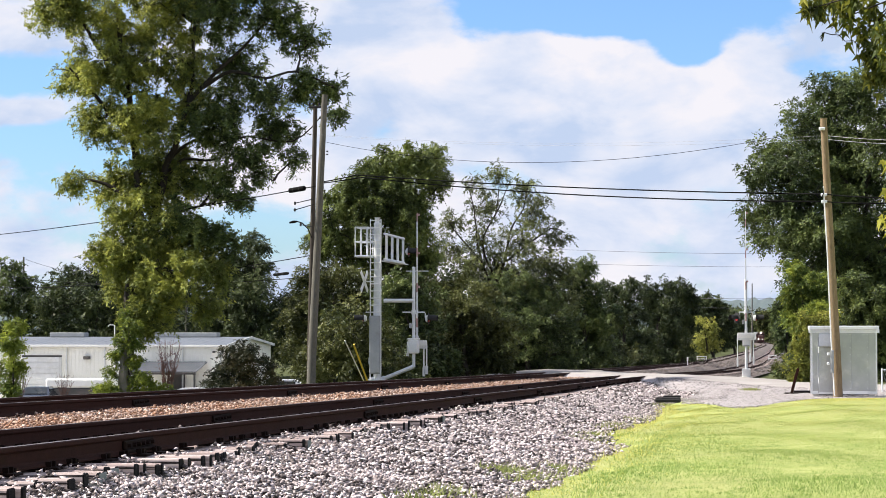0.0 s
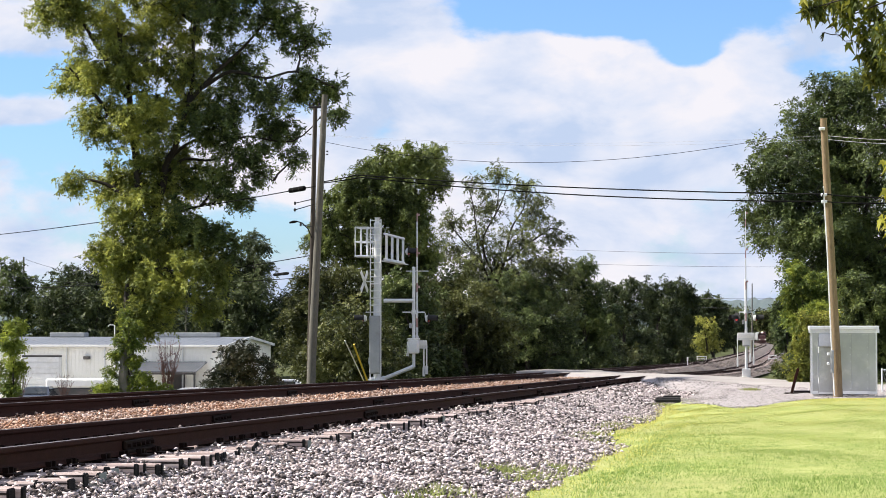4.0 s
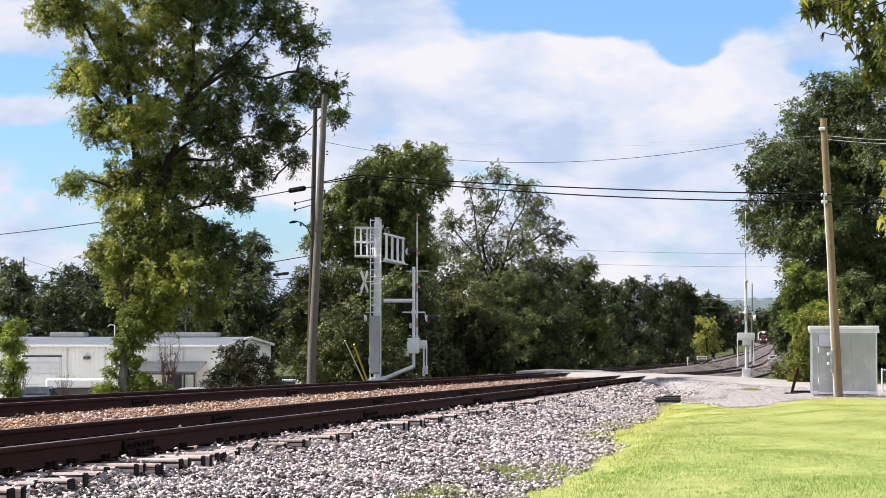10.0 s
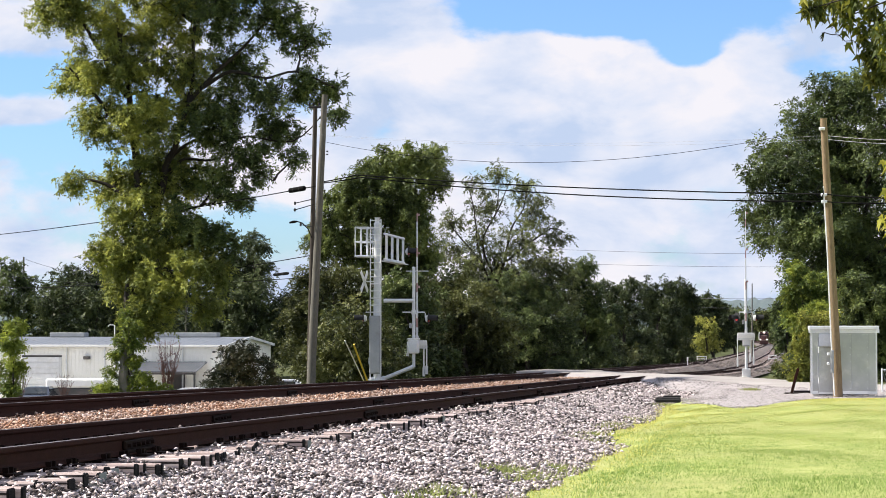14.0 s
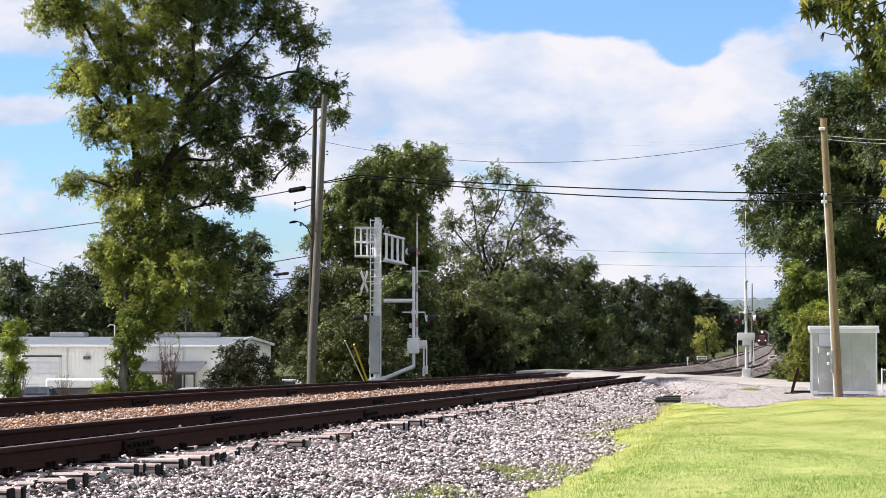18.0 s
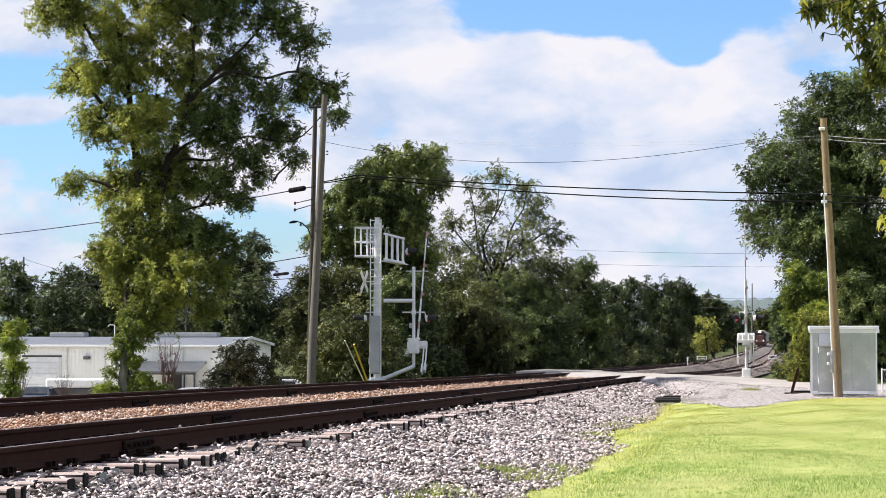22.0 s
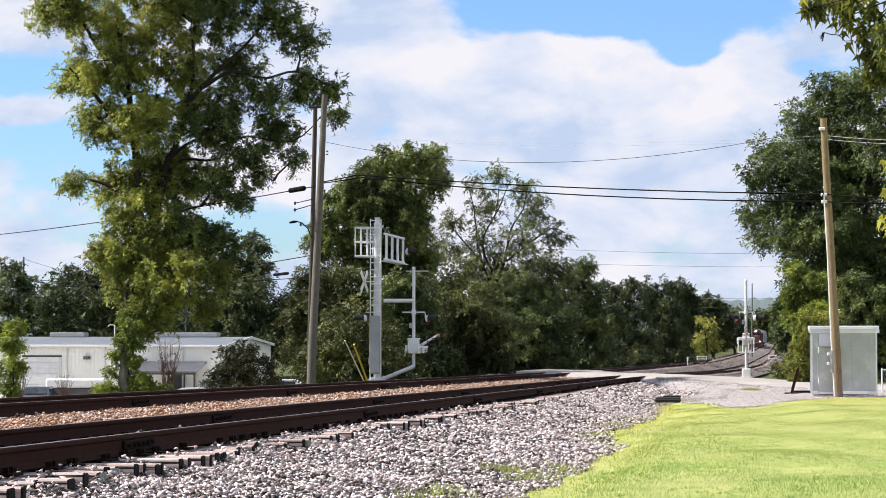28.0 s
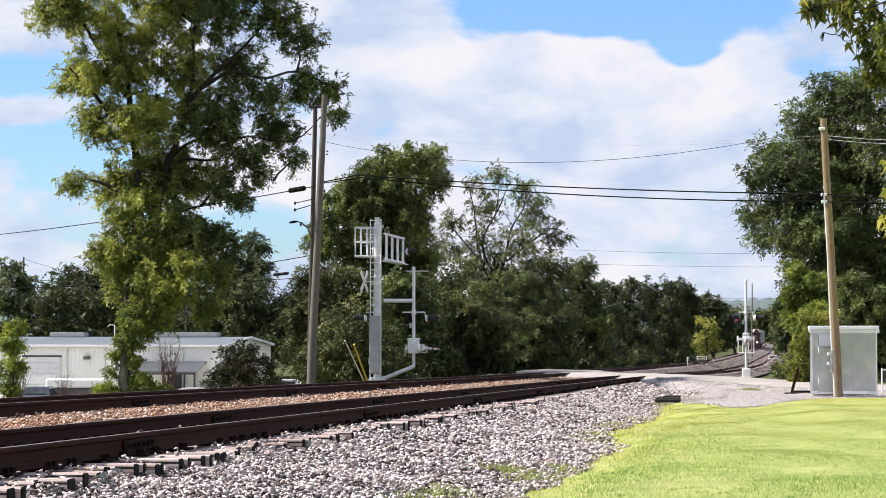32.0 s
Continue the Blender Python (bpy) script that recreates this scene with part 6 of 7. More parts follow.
def stems(name, base, n, height, fan, mat, label, seed, rad=0.014):
    """A leafless clump of upright forking stems."""
    rr = np.random.default_rng(seed)
    t = thing(name, label, "shrub", base)
    for _ in range(n):
        a = rr.uniform(-1, 1)
        tip = RIGHT * float(a * fan) + AWAY * float(rr.uniform(-0.4, 0.4) * fan) + Vector((0, 0, height * float(rr.uniform(0.6, 1.0))))
        lp = bent((float(rr.uniform(-0.1, 0.1)), float(rr.uniform(-0.1, 0.1)), -0.2), tip, 0.12 * height, rr, 6, 0.05)
        sh = Shape().tube(lp, [rad * (1 - 0.13 * j) for j in range(7)], 5)
        for j in (2, 3, 4, 5):
            for _ in range(2):
                d = Vector(rr.normal(size=3))
                d.z = abs(d.z) + 0.6
                sh.tube([lp[j], lp[j] + d.normalized() * height * 0.11], [rad * 0.5, rad * 0.2], 4)
        part("stem", sh, mat, t, "", True)


stems("bare_shrub", (-30.07, 106.93, -1.67), 26, 3.1, 0.7, STEM_RED, "thin leafless shrub with upright reddish stems", 52, 0.022)
stems("dry_reeds", (-32.34, 91.4, -1.28), 22, 1.4, 0.55, STEM_RED, "dry upright weed stems by the far track", 53, 0.012)
stems("dry_reeds", (-30.48, 91.68, -1.23), 18, 1.2, 0.5, STEM_RED, "dry upright weed stems by the far track", 54, 0.012)
for k, (x0, y0, wid, mt) in enumerate(((-19.4, 99.5, 3.0, 0), (-19.5, 108, 3.4, 1), (-17.5, 116, 3.2, 0), (-16.5, 126, 3.4, 1), (-15.8, 138, 3.6, 0), (-15.2, 150, 3.8, 1), (-14.4, 163, 4.0, 1),
                                        (-13.6, 178, 4.2, 0), (-13.0, 195, 4.6, 1), (-12.2, 214, 4.8, 0), (-12.0, 236, 5.0, 1), (-12.2, 262, 5.6, 1), (-12.4, 295, 6.0, 0), (-12.8, 335, 6.5, 1),
                                        (-22.0, 124, 4.5, 1), (-21.0, 142, 5.0, 1), (-20.5, 165, 5.5, 1), (-19.0, 195, 6.0, 1), (-19.0, 235, 7.0, 1))):
    rr = random.Random(100 + k)
    tall = 1.0 if k < 14 else 2.1
    lo = [(rr.uniform(-wid * 0.6, wid * 0.6), rr.uniform(0.6, 3.2) * tall, rr.uniform(0.8, 1.4) * (1 + wid * 0.08)) for _ in range(9)]
    tree("undergrowth", low(x0, y0, 0), lo, (LEAF_SHRUB, LEAF_WOOD)[mt], (15000 if k < 3 else 9000) if k < 14 else 3500, (0.1 if k < 6 else 0.13) + 0.0005 * y0, 200 + k, "dense dark undergrowth below the tree belt", 0.07, category="bush", group="undergrowth", per=26, clump=0.26)
for k, (x0, y0, h0) in enumerate(((8.5, 150, 9), (9.5, 185, 10), (12, 230, 11), (14, 290, 12), (17, 370, 13), (19, 480, 14), (21, 620, 15), (20, 800, 16), (-20, 420, 12), (-19, 540, 13), (-17, 700, 15), (-18, 900, 16), (-14, 1080, 16), (12, 1250, 16), (30, 1250, 16), (-2, 1380, 15), (20, 1420, 17), (-6, 1262, 17), (0, 1240, 17), (5, 1256, 18), (10, 1230, 18), (-25, 1190, 17), (-21, 1010, 16))):
    rr = random.Random(300 + k)
    lo = [(rr.uniform(-0.32, 0.32) * h0, rr.uniform(0.12, 0.92) * h0, rr.uniform(0.13, 0.22) * h0) for _ in range(12)]
    tree("corridor_tree", low(x0, y0, 0), lo, LEAF_DARK if k % 3 else LEAF_SHRUB, 4800, 0.18 + 0.0015 * y0 ** 0.95, 320 + k, "green tree standing along the far line", 0.25, group="trees along the line", per=26, clump=0.26)


for k, (y0, o0, h0) in enumerate(((120, 9.3, 1.1), (132, 8.3, 1.0), (145, 7.4, 1.1), (160, 6.6, 1.2), (178, 5.8, 1.3), (200, 5.8, 1.5), (225, 6.0, 1.6), (255, 6.4, 1.8), (295, 6.8, 2.2), (340, 7.4, 2.6), (258, -13.5, 2.8), (285, -13.2, 3.0), (320, -13.0, 3.2), (365, -12.6, 3.4), (420, -12.4, 3.8), (500, -12.0, 4.2), (600, -12.0, 5.0))):
    rr = random.Random(400 + k)
    lo = [(rr.uniform(-1.3, 1.3) * max(1, h0 / 2.4), rr.uniform(0.2, 0.8) * h0, rr.uniform(0.3, 0.45) * h0) for _ in range(7)]
    tree("trackside_bush", low(float(near_x(y0)) + o0, y0, 0), lo, LEAF_DARK if k % 2 else LEAF_SHRUB, 4200, 0.11 + 0.0004 * y0, 420 + k, "low green bush on the bank beside the line", 0.04, category="bush", group="trackside bushes", per=20, clump=0.3)


def hanging_branch():
    """The leafy end of a branch of a tree beside the camera."""
    rs = np.random.default_rng(60)
    t = thing("near_tree", "maple at the lawn, its leafy branch ends hanging down", "tree", (4.2, 11.0, 0.2))
    part("trunk", Shape().tube(bent((0, 0, -0.4), (0.1, 0.3, 7.5), 0.1, rs, 8, 0.03), [0.24 - 0.02 * k for k in range(9)], 12), BARK, t, "", True)
    o = Vector((4.2, 11.0, 0.2))
    ends = [(0.29, 14.13, 3.78), (0.5, 14.16, 3.72), (0.62, 14.19, 3.61), (0.68, 14.2, 3.45), (0.73, 14.21, 3.36), (0.51, 14.16, 3.81), (0.71, 14.19, 3.72),
            (0.74, 12.72, 2.68), (0.75, 12.73, 2.47), (0.73, 12.73, 2.32), (0.87, 13.23, 3.01), (0.98, 13.74, 3.55), (0.34, 14.14, 3.75), (0.67, 14.2, 3.52), (0.74, 14.01, 3.44), (0.66, 14.18, 3.8), (0.74, 13.8, 3.56), (0.71, 14.21, 3.38), (0.41, 14.35, 3.85)]
    cents, spr = [], []
    for k, e in enumerate(ends):
        e = Vector(e) - o
        root = Vector((0.1, 0.2, 4.6 + 0.12 * k if k not in (7, 8, 9) else 3.0))
        lp = bent(root, e, 0.35, rs, 7, 0.08)
        sh = Shape()
        sh.tube(lp, [0.035 - 0.0045 * j for j in range(8)], 6)
        part("limb", sh, BARK, t, "", True)
        cents.append(np.array([e, lp[6], lp[5]]))
        spr.append(np.array([0.07, 0.09, 0.13]) * (0.35 if k == 12 else 1.0))
    cents, spr = np.concatenate(cents), np.concatenate(spr)
    n = 4600
    pick = rs.choice(len(cents), n, p=spr ** 2 / (spr ** 2).sum())
    # five-pointed maple leaves
    star = []
    for i in range(10):
        a = radians(90 + 36 * i)
        r = (1.4, 0.5, 1.05, 0.4, 0.55, 0.2, 0.55, 0.4, 1.05, 0.5)[i]
        star.append((r * math.cos(a), r * math.sin(a)))
    vs, fs = [], []
    for i in range(n):
        c = cents[pick[i]] + rs.normal(size=3) * spr[pick[i]] * 0.62
        d = Vector(rs.normal(size=3) * 1.2 + np.array([-0.3, 0, -1.9])).normalized()
        e = d.cross(Vector(rs.normal(size=3))).normalized()
        up = d.cross(e)
        s = 0.037 * rs.uniform(0.6, 1.35)
        k0 = len(vs)
        vs.append(tuple(c))
        for a, b in star:
            q = Vector(c) + (d * b + e * a + up * (0.45 * abs(a) - 0.3 * b * b)) * s - Vector((0, 0, 0.3 * (a * a + b * b) * s))
            vs.append(tuple(q))
        fs += [(k0, k0 + 1 + j, k0 + 1 + (j + 1) % 10) for j in range(10)]
    me = bpy.data.meshes.new("crown")
    me.from_pydata(vs, [], fs)
    me.materials.append(LEAF_NEAR)
    part("crown", me, None, t)
    # a broken twig with one withered leaf
    tw = Vector((0.36, 14.12, 3.62)) - o
    part("twig", Shape().tube(bent(Vector((0.6, 14.18, 3.52)) - o, tw, 0.04, rs, 5, 0.1), 0.003, 5), BARK, t, "thin bare twig")
    dry = Shape()
    for k in range(5):
        a = 2.2 + 0.5 * k
        dry.loft([[tw + Vector((0, 0, 0)), tw + Vector((0.006, 0.004, -0.004))], [tw + Vector((0.03 * math.cos(a), 0.012 * k - 0.02, 0.03 * math.sin(a) - 0.03)), tw + Vector((0.03 * math.cos(a) + 0.012, 0.012 * k - 0.02, 0.03 * math.sin(a) - 0.024))]], closed=False)
    part("withered_leaf", dry, LEAF_RED, t, "curled brown dead leaf")


hanging_branch()


def hills():
    """The last wooded ridges under the sky, their haze put into the leaf colour."""
    rs = np.random.default_rng(70)
    for dist, hi, mat, label in ((1600, 29, LEAF_HAZE, "far hazy wooded ridge"), (2400, 52, LEAF_HAZE, "farthest wooded ridge, paled with haze colour")):
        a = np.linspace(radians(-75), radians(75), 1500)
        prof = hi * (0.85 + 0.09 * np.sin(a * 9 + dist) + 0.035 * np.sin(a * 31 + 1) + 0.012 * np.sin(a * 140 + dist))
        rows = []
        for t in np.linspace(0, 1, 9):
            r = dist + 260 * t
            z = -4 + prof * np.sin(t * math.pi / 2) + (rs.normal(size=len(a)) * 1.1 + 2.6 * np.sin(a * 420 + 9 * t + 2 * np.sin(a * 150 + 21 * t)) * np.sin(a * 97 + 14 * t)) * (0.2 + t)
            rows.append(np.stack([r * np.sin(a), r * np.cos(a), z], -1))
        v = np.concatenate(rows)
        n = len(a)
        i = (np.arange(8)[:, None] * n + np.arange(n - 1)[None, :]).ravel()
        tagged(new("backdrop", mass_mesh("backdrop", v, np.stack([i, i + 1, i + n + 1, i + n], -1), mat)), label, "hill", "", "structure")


hills()

# ---- the low ground beyond the tracks ----
SIDING = worn("cream_siding", (0.88, 0.87, 0.79), (0.91, 0.9, 0.84), 0.5, 0.5, 0, 0.05, 12.0, (0.4, 0.38, 0.32), 0.3)
ROOF_STEEL = worn("grey_roof_sheet", (0.11, 0.125, 0.15), (0.15, 0.165, 0.19), 0.4, 0.6, 0.0, 0.05, 8.0, (0.3, 0.27, 0.24), 0.3)
PORCH_SHEET = worn("old_porch_sheet", (0.09, 0.1, 0.115), (0.15, 0.155, 0.17), 1.2, 0.75, 0.0, 0.1, 8.0)
TRIM = worn("pale_trim", (0.74, 0.74, 0.72), (0.66, 0.66, 0.64), 1.0, 0.5)
DARK_OPEN = worn("dark_boarding", (0.05, 0.05, 0.05), (0.1, 0.09, 0.085), 1.0, 0.8)
CAR_DARK = worn("dark_car_paint", (0.01, 0.015, 0.026), (0.014, 0.02, 0.034), 1.0, 0.18, 0.0, 0.0)
CAR_WHITE = worn("white_car_paint", (0.75, 0.75, 0.75), (0.7, 0.7, 0.7), 1.0, 0.3, 0.0, 0.0)
CAR_GLASS = worn("car_glass", (0.015, 0.018, 0.02), (0.03, 0.035, 0.04), 1.0, 0.1, 0.0, 0.0)
TYRE = worn("tyre", (0.02, 0.02, 0.02), (0.03, 0.03, 0.03), 3.0, 0.9)


def warehouse():
    b = thing("warehouse", "long low cream metal building with grey roof", "building", (-39.55, 156.15, -2.7), m=Matrix.Rotation(radians(-3.0), 4, "Z"))
    ln, dp, h, rid = 27.0, 12.0, 3.36, 3.93
    t = 0.2
    part("front_wall", Shape().box((-ln / 2, t / 2, h / 2 - 0.3), (ln, t, h + 0.6)), SIDING, b)
    part("back_wall", Shape().box((-ln / 2, dp - t / 2, h / 2 - 0.3), (ln, t, h + 0.6)), SIDING, b)
    for x in (-ln + t / 2, -t / 2):
        sh = Shape()
        ring = [(t, -0.6), (dp - t, -0.6), (dp - t, h - 0.02), (dp / 2, rid - 0.06), (t, h - 0.02)]
        sh.loft([[(x - t / 2, y, z) for y, z in ring], [(x + t / 2, y, z) for y, z in ring]])
        part("gable_wall", sh, SIDING, b)
    rib = Shape().box((0, -0.012, 0), (0.07, 0.024, h - 0.1), 0.006).mesh("siding_rib", SIDING)
    for k in range(88):
        part("siding_rib", rib, None, b, at=(-0.2 - k * 0.303, 0, h / 2))
    rib2 = Shape().box((0.012, 0, 0), (0.024, 0.07, h - 0.1), 0.006).mesh("siding_rib", SIDING)
    for k in range(38):
        part("siding_rib", rib2, None, b, at=(0, 0.3 + k * 0.303, h / 2))
    for sy, y0, y1 in ((1, -0.25, dp / 2), (-1, dp + 0.25, dp / 2)):
        ring0, ring1 = [], []
        part("roof_slope", Shape().loft([[(-ln - 0.2, y0, h), (-ln - 0.2, y0, h + 0.06), (-ln - 0.2, y1, rid + 0.06), (-ln - 0.2, y1, rid)],
                                         [(0.2, y0, h), (0.2, y0, h + 0.06), (0.2, y1, rid + 0.06), (0.2, y1, rid)]]), ROOF_STEEL, b)
    seam = Shape().loft([[(-0.02, -0.25, h + 0.06), (0.02, -0.25, h + 0.06), (0.02, -0.25, h + 0.068), (-0.02, -0.25, h + 0.068)],
                         [(-0.02, dp / 2, rid + 0.06), (0.02, dp / 2, rid + 0.06), (0.02, dp / 2, rid + 0.068), (-0.02, dp / 2, rid + 0.068)]]).mesh("roof_seam", ROOF_STEEL)
    for k in range(44):
        part("roof_seam", seam, None, b, at=(-0.3 - k * 0.61, 0, 0))
    part("gutter", Shape().box((-ln / 2, -0.31, h - 0.03), (ln + 0.4, 0.12, 0.17), 0.02), TRIM, b, "pale eave gutter")
    for y0, y1 in ((-0.25, dp / 2), (dp + 0.25, dp / 2)):
        part("rake_trim", Shape().loft([[(0.2, y0, h - 0.1), (0.26, y0, h - 0.1), (0.26, y0, h + 0.1), (0.2, y0, h + 0.1)],
                                        [(0.2, y1, rid - 0.1), (0.26, y1, rid - 0.1), (0.26, y1, rid + 0.1), (0.2, y1, rid + 0.1)]]), TRIM, b)
    for x0, w in ((-14.5, 2.85), (-4.9, 5.0)):
        part("ridge_vent", Shape().box((x0, dp / 2, rid + 0.22), (w, 0.9, 0.34), 0.04), GREYBOX, b)
    door = part("roller_door", Shape().box((-14.3, -0.03, 1.2), (2.9, 0.05, 2.5), 0.01), WHITE, b, "white sectional garage door")
    for k in range(6):
        part("door_panel", Shape().box((-14.3, -0.07, 0.2 + k * 0.42), (2.82, 0.04, 0.39), 0.012), WHITE, door)
    for x in (-15.81, -12.79):
        part("door_jamb", Shape().box((x, -0.04, 1.25), (0.12, 0.09, 2.62), 0.01), TRIM, door)
    part("door_lintel", Shape().box((-14.3, -0.04, 2.55), (3.14, 0.1, 0.14), 0.01), DARK_OPEN, door)
    for x in (-12.32, -9.33, -3.25, -0.3):
        part("downspout", Shape().box((x, -0.1, h / 2), (0.12, 0.1, h - 0.1), 0.02), TRIM, b)
    lamp = part("wall_lamp", Shape().box((-10.71, -0.16, 2.45), (0.5, 0.3, 0.26), 0.05), DARK_OPEN, b, "dark wall-pack lamp")
    part("wall_lamp", Shape().box((-0.85, -0.1, 2.9), (0.2, 0.2, 0.15), 0.03), DARK_OPEN, b)
    # lean-to porch
    part("porch_roof", Shape().loft([[(-6.6, 0, 2.1), (-1.4, 0, 2.1), (-1.4, 0, 2.16), (-6.6, 0, 2.16)], [(-6.8, -3.2, 1.45), (-1.2, -3.2, 1.45), (-1.2, -3.2, 1.51), (-6.8, -3.2, 1.51)]]), PORCH_SHEET, b, "low corrugated lean-to porch roof")
    for k in range(22):
        x = -6.6 + 0.24 * k
        part("porch_seam", Shape().loft([[(x, 0, 2.165), (x + 0.06, 0, 2.165), (x + 0.06, 0, 2.2), (x, 0, 2.2)], [(x, -3.2, 1.515), (x + 0.06, -3.2, 1.515), (x + 0.06, -3.2, 1.55), (x, -3.2, 1.55)]]), PORCH_SHEET, b)
    for k in range(4):
        part("porch_post", Shape().box((-6.5 + 1.7 * k, -3.0, 0.5), (0.12, 0.12, 1.95), 0.01), DARK_OPEN, b)
    part("porch_beam", Shape().box((-4.0, -3.05, 1.36), (5.4, 0.12, 0.16), 0.01), DARK_OPEN, b)
    part("porch_door", Shape().box((-3.6, -0.06, 0.9), (1.0, 0.06, 2.0), 0.01), DARK_OPEN, b)


warehouse()


def car(base, turn, paint, label, tall=1.0):
    c = thing("car", label, "car", base, "parked cars", m=Matrix.Rotation(radians(turn), 4, "Z"))
    sh = Shape()
    prof = [(-2.2, 0.35), (-2.25, 0.75), (-1.9, 0.92), (-0.95, 1.0), (-0.2, 1.5 * tall), (1.2, 1.52 * tall), (2.0, 1.05), (2.2, 0.95), (2.25, 0.4)]
    rings = []
    for s, k in ((-0.85, 0.0), (-0.88, 0.0), (0.88, 0.0), (0.85, 0.0)):
        rings.append([(x, (s if z < 1.05 else s * 0.8), z) for x, z in prof])
    sh.loft(rings)
    part("body", sh, paint, c, "", True)
    part("windscreen", Shape().loft([[(-0.9, -0.7, 1.04), (-0.9, 0.7, 1.04), (-0.28, 0.6, 1.46 * tall), (-0.28, -0.6, 1.46 * tall)], [(-0.95, -0.7, 1.06), (-0.95, 0.7, 1.06), (-0.33, 0.6, 1.48 * tall), (-0.33, -0.6, 1.48 * tall)]]), CAR_GLASS, c)
    for s in (-1, 1):
        part("side_window", Shape().box((0.5, s * 0.8, 1.24 * tall), (1.5, 0.04, 0.34 * tall), 0.01), CAR_GLASS, c)
        for x in (-1.4, 1.4):
            w = part("wheel", Shape().tube([(x, s * 0.7, 0.33), (x, s * 0.9, 0.33)], 0.33, 16), TYRE, c)
            part("rim", Shape().tube([(x, s * 0.88, 0.33), (x, s * 0.92, 0.33)], 0.2, 12), GALV, w)
        part("headlight", Shape().box((-2.2, s * 0.6, 0.75), (0.1, 0.35, 0.15), 0.03), GALV, c)
    return c


car((-43.9, 127.2, -3.1), 100, CAR_DARK, "dark parked car in front of the building", 0.95)
car((-31.3, 136.9, -2.9), 10, CAR_WHITE, "white parked car beside the bush")
car((-36.5, 134.0, -3.15), 5, CAR_WHITE, "white parked car under the porch", 0.85)


def gravel_lot():
    """An unseen pale skin over the ground, added to bounce light onto the building's front."""
    gx, gy = np.meshgrid(np.linspace(-78, -27, 52), np.linspace(116, 155.4, 40))
    v = np.stack([gx, gy, ground_z(gx, gy) + 0.06], -1).reshape(-1, 3)
    i = (np.arange(39)[:, None] * 52 + np.arange(51)[None, :]).ravel()
    tagged(new("gravel_lot", mass_mesh("gravel_lot", v, np.stack([i, i + 1, i + 53, i + 52], -1), BOUNCE_PALE)), "unseen pale ground sheet added to bounce light onto the building", "gravel", "", "structure")


gravel_lot()


def yard_lamp():
    t = thing("yard_lamp", "white gooseneck yard lamp behind the low building", "lamp post", low(-52.0, 169.2, 0))
    top = 2.2 - t.location.z
    part("pole", Shape().tube([(0, 0, -0.2), (0, 0, top)], 0.035, 8), WHITE, t, "", True)
    part("arm", Shape().tube([(0, 0, top - 0.03), (-0.12, 0, top + 0.03), (-0.45, 0, top + 0.03), (-0.52, 0, top - 0.1)], 0.03, 8), WHITE, t, "bent lamp arm", True)


yard_lamp()


def old_tie():
    t = thing("old_tie", "two dark beams lying beside the road", "timber", (1.72, 78.6, -0.62), m=Matrix.Rotation(radians(4), 4, "Z"))
    part("beam", Shape().box((0, 0, 0.12), (1.7, 0.24, 0.2), 0.015), TIE_DARK, t)
    part("beam", Shape().box((0.15, 0.3, 0.12), (1.9, 0.24, 0.19), 0.015), TIE_DARK, t)


old_tie()


def trailer():
    t = thing("flat_trailer", "dark trailer with a white cover by the building", "trailer", (-43.1, 133.2, -3.0), m=Matrix.Rotation(radians(8.5), 4, "Z"))
    part("bed", Shape().box((0, 0, 0.75), (3.6, 1.9, 0.75), 0.04), DARK_OPEN, t)
    part("cover", Shape().box((-0.25, 0, 1.45), (3.7, 2.0, 0.55), 0.1), WHITE, t, "white rounded cover")
    for x in (-0.5, 0.5):
        for s in (-1, 1):
            part("wheel", Shape().tube([(x, s * 0.85, 0.3), (x, s * 1.0, 0.3)], 0.3, 14), TYRE, t)
    part("hoop", Shape().tube([(-1.7, -0.6, 0.6), (-1.7, -0.6, 1.5), (-1.5, -0.6, 1.8), (-1.3, -0.6, 1.5)], 0.05, 6), GREYBOX, t)


trailer()
# ---- far poles that carry the far wires ----
for b0, t0 in (((-77.89, 221.01, 3.31), (-77.85, 220.78, 9.58)), ((-60.9, 223.74, -1.46), (-60.84, 223.34, 9.16)), ((-35.12, 298.49, -3.21), (-35.03, 297.87, 13.46)), ((6.11, 304.66, -3.21), (6.19, 304.06, 12.68)),
               ((-19.47, 280.55, -2.15), (-19.42, 280.23, 6.57)), ((4.98, 284.21, -2.15), (5.03, 283.9, 6.21)), ((-2.5, 333.58, 0.59), (-2.45, 333.27, 8.98))):
    b0 = (b0[0], b0[1], float(ground_z(b0[0], b0[1])))
    utility_pole("utility_pole", b0, t0, 0.13, 0.08, POLE_GREY, "far timber pole carrying power lines")

# ---- the train ----
MAROON = worn("dark_red_paint", (0.045, 0.012, 0.01), (0.068, 0.017, 0.014), 1.0, 0.45, 0, 0.03)
TRAIN_GREY = worn("train_grey", (0.34, 0.35, 0.35), (0.42, 0.42, 0.42), 0.6, 0.55, 0, 0.05)
TRAIN_BLACK = worn("running_gear", (0.02, 0.02, 0.02), (0.045, 0.04, 0.035), 2.0, 0.8)
CREAM = worn("cream_cab_paint", (0.55, 0.48, 0.4), (0.48, 0.42, 0.35), 1.0, 0.45)
LAMP_ON = glow_mat("headlight_on", (1.0, 0.92, 0.8), 22.0)


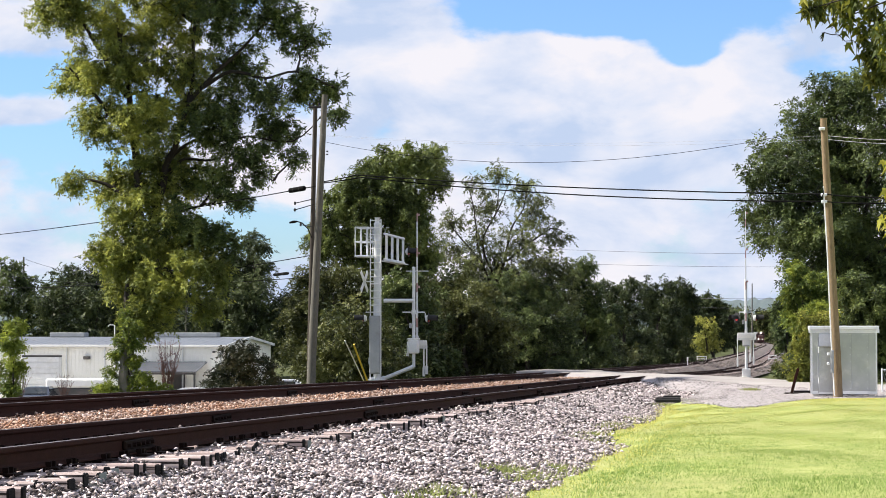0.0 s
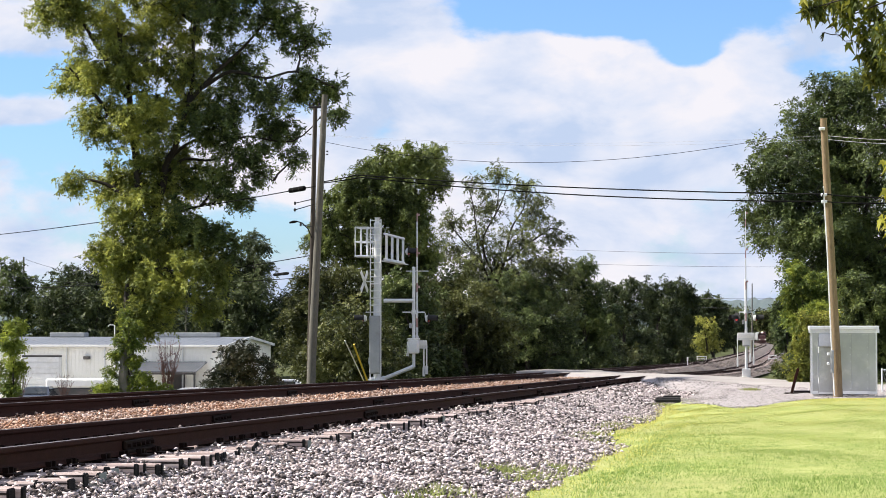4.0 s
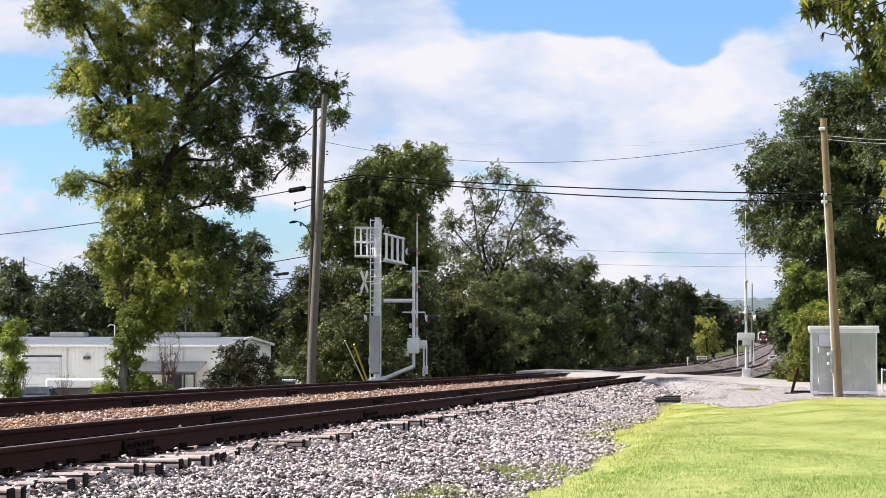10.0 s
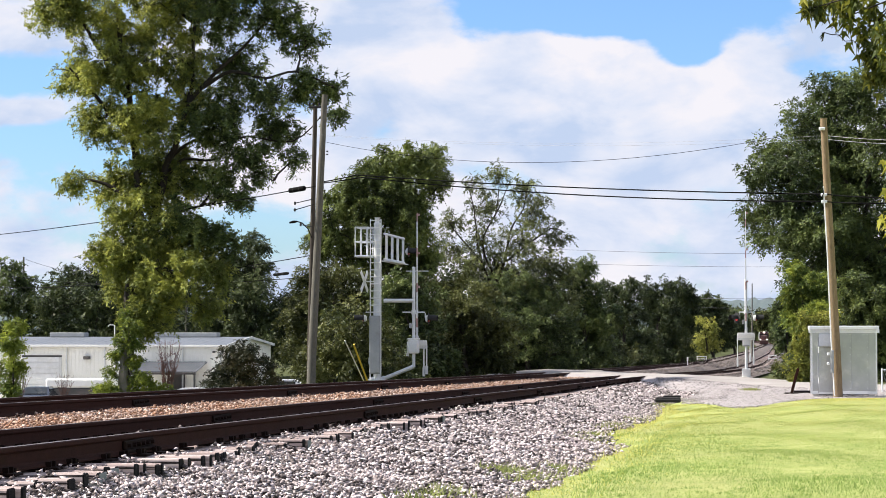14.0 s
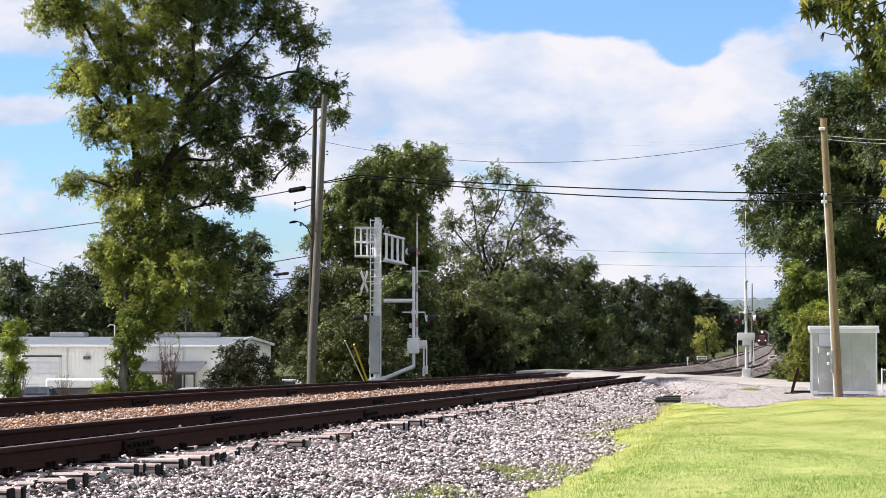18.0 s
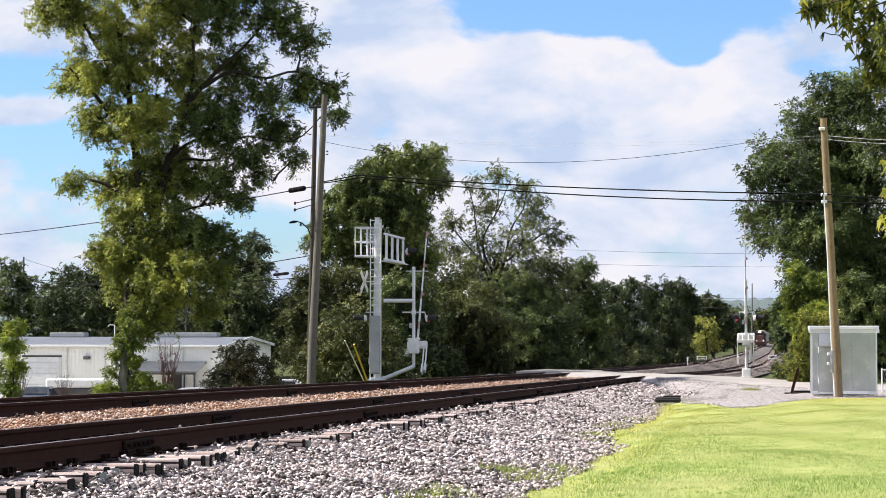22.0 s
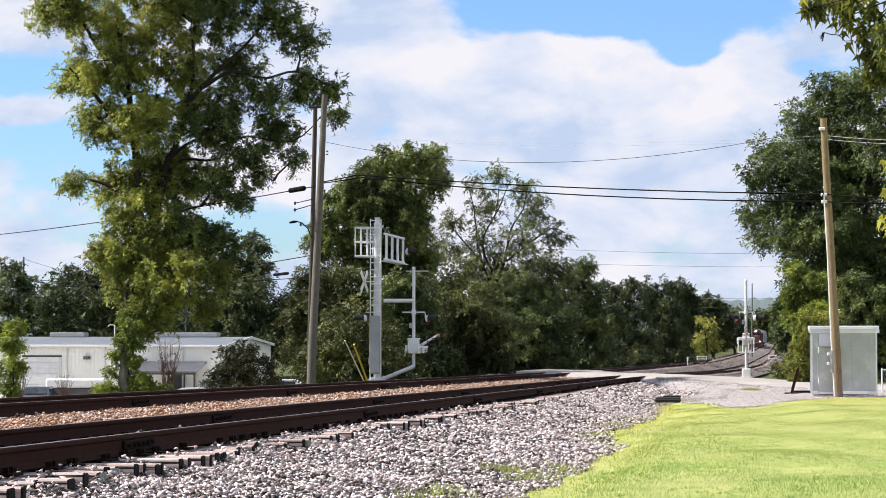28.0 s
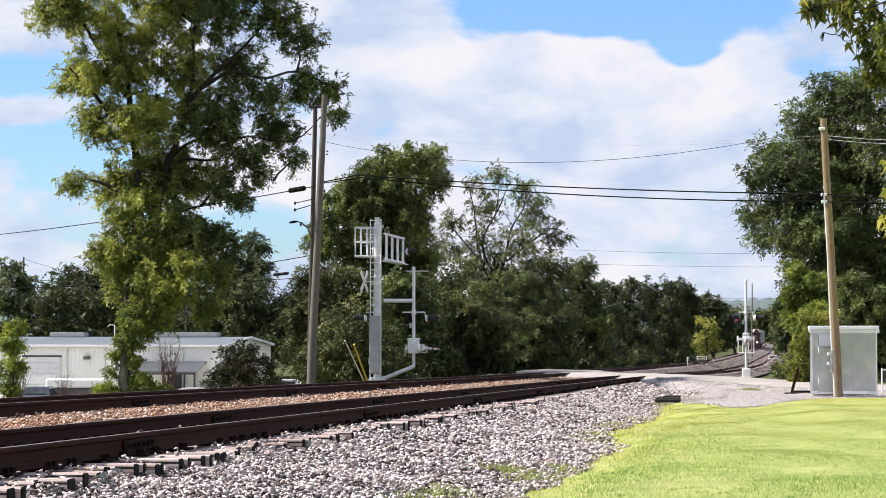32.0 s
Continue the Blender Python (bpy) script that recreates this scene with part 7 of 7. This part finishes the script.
def wheelset(v, y, n=3):
    """A truck with its axles, under a vehicle."""
    tr = part("truck", Shape().box((-0.95, y, 0.6), (0.16, 1.6 * n * 0.8, 0.35), 0.04).box((0.95, y, 0.6), (0.16, 1.6 * n * 0.8, 0.35), 0.04).box((0, y, 0.65), (1.9, 0.5, 0.25), 0.03), TRAIN_BLACK, v)
    for k in range(n):
        a = y + (k - (n - 1) / 2) * 1.7
        part("wheelset", Shape().tube([(-0.8, a, 0.5), (-0.68, a, 0.5)], 0.5, 16).tube([(0.68, a, 0.5), (0.8, a, 0.5)], 0.5, 16).tube([(-0.7, a, 0.5), (0.7, a, 0.5)], 0.08, 8), TRAIN_BLACK, tr)


def locomotive():
    v = thing("locomotive", "dark red freight locomotive with its headlights on", "locomotive", (0, 0, 0))
    part("frame", Shape().box((0, 11, 1.25), (3.0, 21.6, 0.35), 0.04), TRAIN_BLACK, v)
    part("fuel_tank", Shape().box((0, 11, 0.75), (2.6, 6.0, 0.75), 0.15), TRAIN_BLACK, v)
    part("pilot", Shape().loft([[(-1.4, 0.0, 0.2), (1.4, 0.0, 0.2), (1.4, 0.0, 1.3), (-1.4, 0.0, 1.3)], [(-1.45, 0.35, 0.25), (1.45, 0.35, 0.25), (1.45, 0.35, 1.4), (-1.45, 0.35, 1.4)]]), MAROON, v, "dark red pilot plate")
    part("nose", Shape().loft([[(-0.9, 0.7, 1.4), (0.9, 0.7, 1.4), (0.9, 0.9, 2.9), (-0.9, 0.9, 2.9)], [(-1.0, 2.6, 1.4), (1.0, 2.6, 1.4), (1.0, 2.6, 3.15), (-1.0, 2.6, 3.15)]]), MAROON, v, "low short hood")
    part("cab", Shape().loft([[(-1.55, 2.6, 1.4), (1.55, 2.6, 1.4), (1.55, 2.6, 3.6), (1.1, 2.75, 4.45), (-1.1, 2.75, 4.45), (-1.55, 2.6, 3.6)], [(-1.55, 5.0, 1.4), (1.55, 5.0, 1.4), (1.55, 5.0, 3.6), (1.1, 5.0, 4.55), (-1.1, 5.0, 4.55), (-1.55, 5.0, 3.6)]]), MAROON, v, "angular crew cab")
    part("cab_roof", Shape().box((0, 3.9, 4.58), (2.3, 2.5, 0.1), 0.03), CREAM, v)
    for x in (-0.75, 0.75):
        part("windscreen", Shape().box((x, 2.57, 3.45), (0.95, 0.06, 0.6), 0.02), CAR_GLASS, v)
    for x in (-1.56, 1.56):
        part("side_window", Shape().box((x, 3.8, 3.4), (0.05, 1.2, 0.6), 0.02), CAR_GLASS, v)
    part("headlight", Shape().tube([(-0.16, 2.6, 4.2), (-0.16, 2.68, 4.2)], 0.13, 12).tube([(0.16, 2.6, 4.2), (0.16, 2.68, 4.2)], 0.13, 12), LAMP_ON, v, "lit twin headlight")
    for x in (-1.05, 1.05):
        part("ditch_light", Shape().tube([(x, -0.04, 1.6), (x, 0.05, 1.6)], 0.1, 12), LAMP_ON, v, "lit ditch light")
    part("long_hood", Shape().box((0, 13.2, 2.7), (1.9, 16.2, 2.6), 0.12), MAROON, v)
    part("radiator", Shape().box((0, 19.2, 4.1), (2.9, 3.6, 0.6), 0.08), TRAIN_GREY, v)
    part("exhaust", Shape().box((0, 11, 4.1), (0.8, 1.6, 0.3), 0.05), TRAIN_BLACK, v)
    for x in (-1.45, 1.45):
        part("handrail", Shape().tube([(x, 0.4, 2.35), (x, 2.4, 2.4)], 0.025, 6).tube([(x, 5.2, 2.35), (x, 21.5, 2.35)], 0.025, 6), CREAM, v)
    for x in (-1.3, 1.3):
        part("step", Shape().box((x, 0.5, 0.75), (0.4, 0.6, 0.08), 0.01), CREAM, v)
    part("coupler", Shape().box((0, -0.25, 0.9), (0.3, 0.6, 0.3), 0.05), TRAIN_BLACK, v)
    wheelset(v, 4.2)
    wheelset(v, 17.8)
    return v


def boxcar():
    v = thing("freight_car", "pale grey covered freight car in the train", "freight car", (0, 0, 0), "freight cars")
    part("body", Shape().box((0, 8.3, 2.75), (3.0, 15.6, 3.1), 0.08), TRAIN_GREY, v)
    part("roof", Shape().loft([[(-1.5, 0.5, 4.25), (1.5, 0.5, 4.25), (0.6, 0.5, 4.55), (-0.6, 0.5, 4.55)], [(-1.5, 16.1, 4.25), (1.5, 16.1, 4.25), (0.6, 16.1, 4.55), (-0.6, 16.1, 4.55)]]), TRAIN_GREY, v)
    for s in (-1, 1):
        for k in range(9):
            part("side_rib", Shape().box((s * 1.52, 0.9 + k * 1.85, 2.7), (0.08, 0.12, 2.9), 0.02), TRAIN_GREY, v)
    part("underframe", Shape().box((0, 8.3, 1.1), (2.6, 16.2, 0.3), 0.04), TRAIN_BLACK, v)
    wheelset(v, 2.6, 2)
    wheelset(v, 14.0, 2)
    return v


def train():
    a, c = locomotive(), boxcar()
    run = [(a, 0.0)]
    b = copy_thing(a, Matrix())
    for o in b.children_recursive:
        if o.name.startswith(("headlight", "ditch_light")):
            o.data = o.data.copy()
            o.data.materials[0] = GALV
            tagged(o, "unlit lamp")
    tagged(b, "second dark red freight locomotive in the train")
    run.append((b, 22.8))
    run.append((c, 45.6))
    for k in range(1, 4):
        run.append((copy_thing(c, Matrix()), 45.6 + 17.6 * k))
    return run


TRAIN = train()

# ---- what moves ----


def on_line(s, ln):
    """The pose of a vehicle whose front stands at s on the far line."""
    x0, x1 = float(far_x(s)), float(far_x(s + ln))
    z0, z1 = float(far_z(s)), float(far_z(s + ln))
    return pose(x0, s, z0, math.degrees(math.atan2(z1 - z0, ln)), 0, -math.degrees(math.atan2(x1 - x0, ln)))


GATE = [(0, 0), (20.4, 0), (21.0, 12), (21.5, 20), (22.0, 28), (23.0, 43), (24.0, 53), (25.0, 60), (25.5, 65), (26.5, 74), (27.5, 82), (28.5, 87), (29.5, 90), (32.0, 91)]


def motions():
    """The lowering gate arms and the coming train."""
    walk(ARM_A, [(t, pose(0.1, 0.28, 1.42, -a)) for t, a in GATE])
    walk(ARM_B, [(t, pose(0.0, -0.28, 1.87, a)) for t, a in GATE])
    for v, back in TRAIN:
        walk(v, [(t, on_line(930 - 13.0 * t + back, 12.0)) for t in range(0, 33, 2)])


motions()
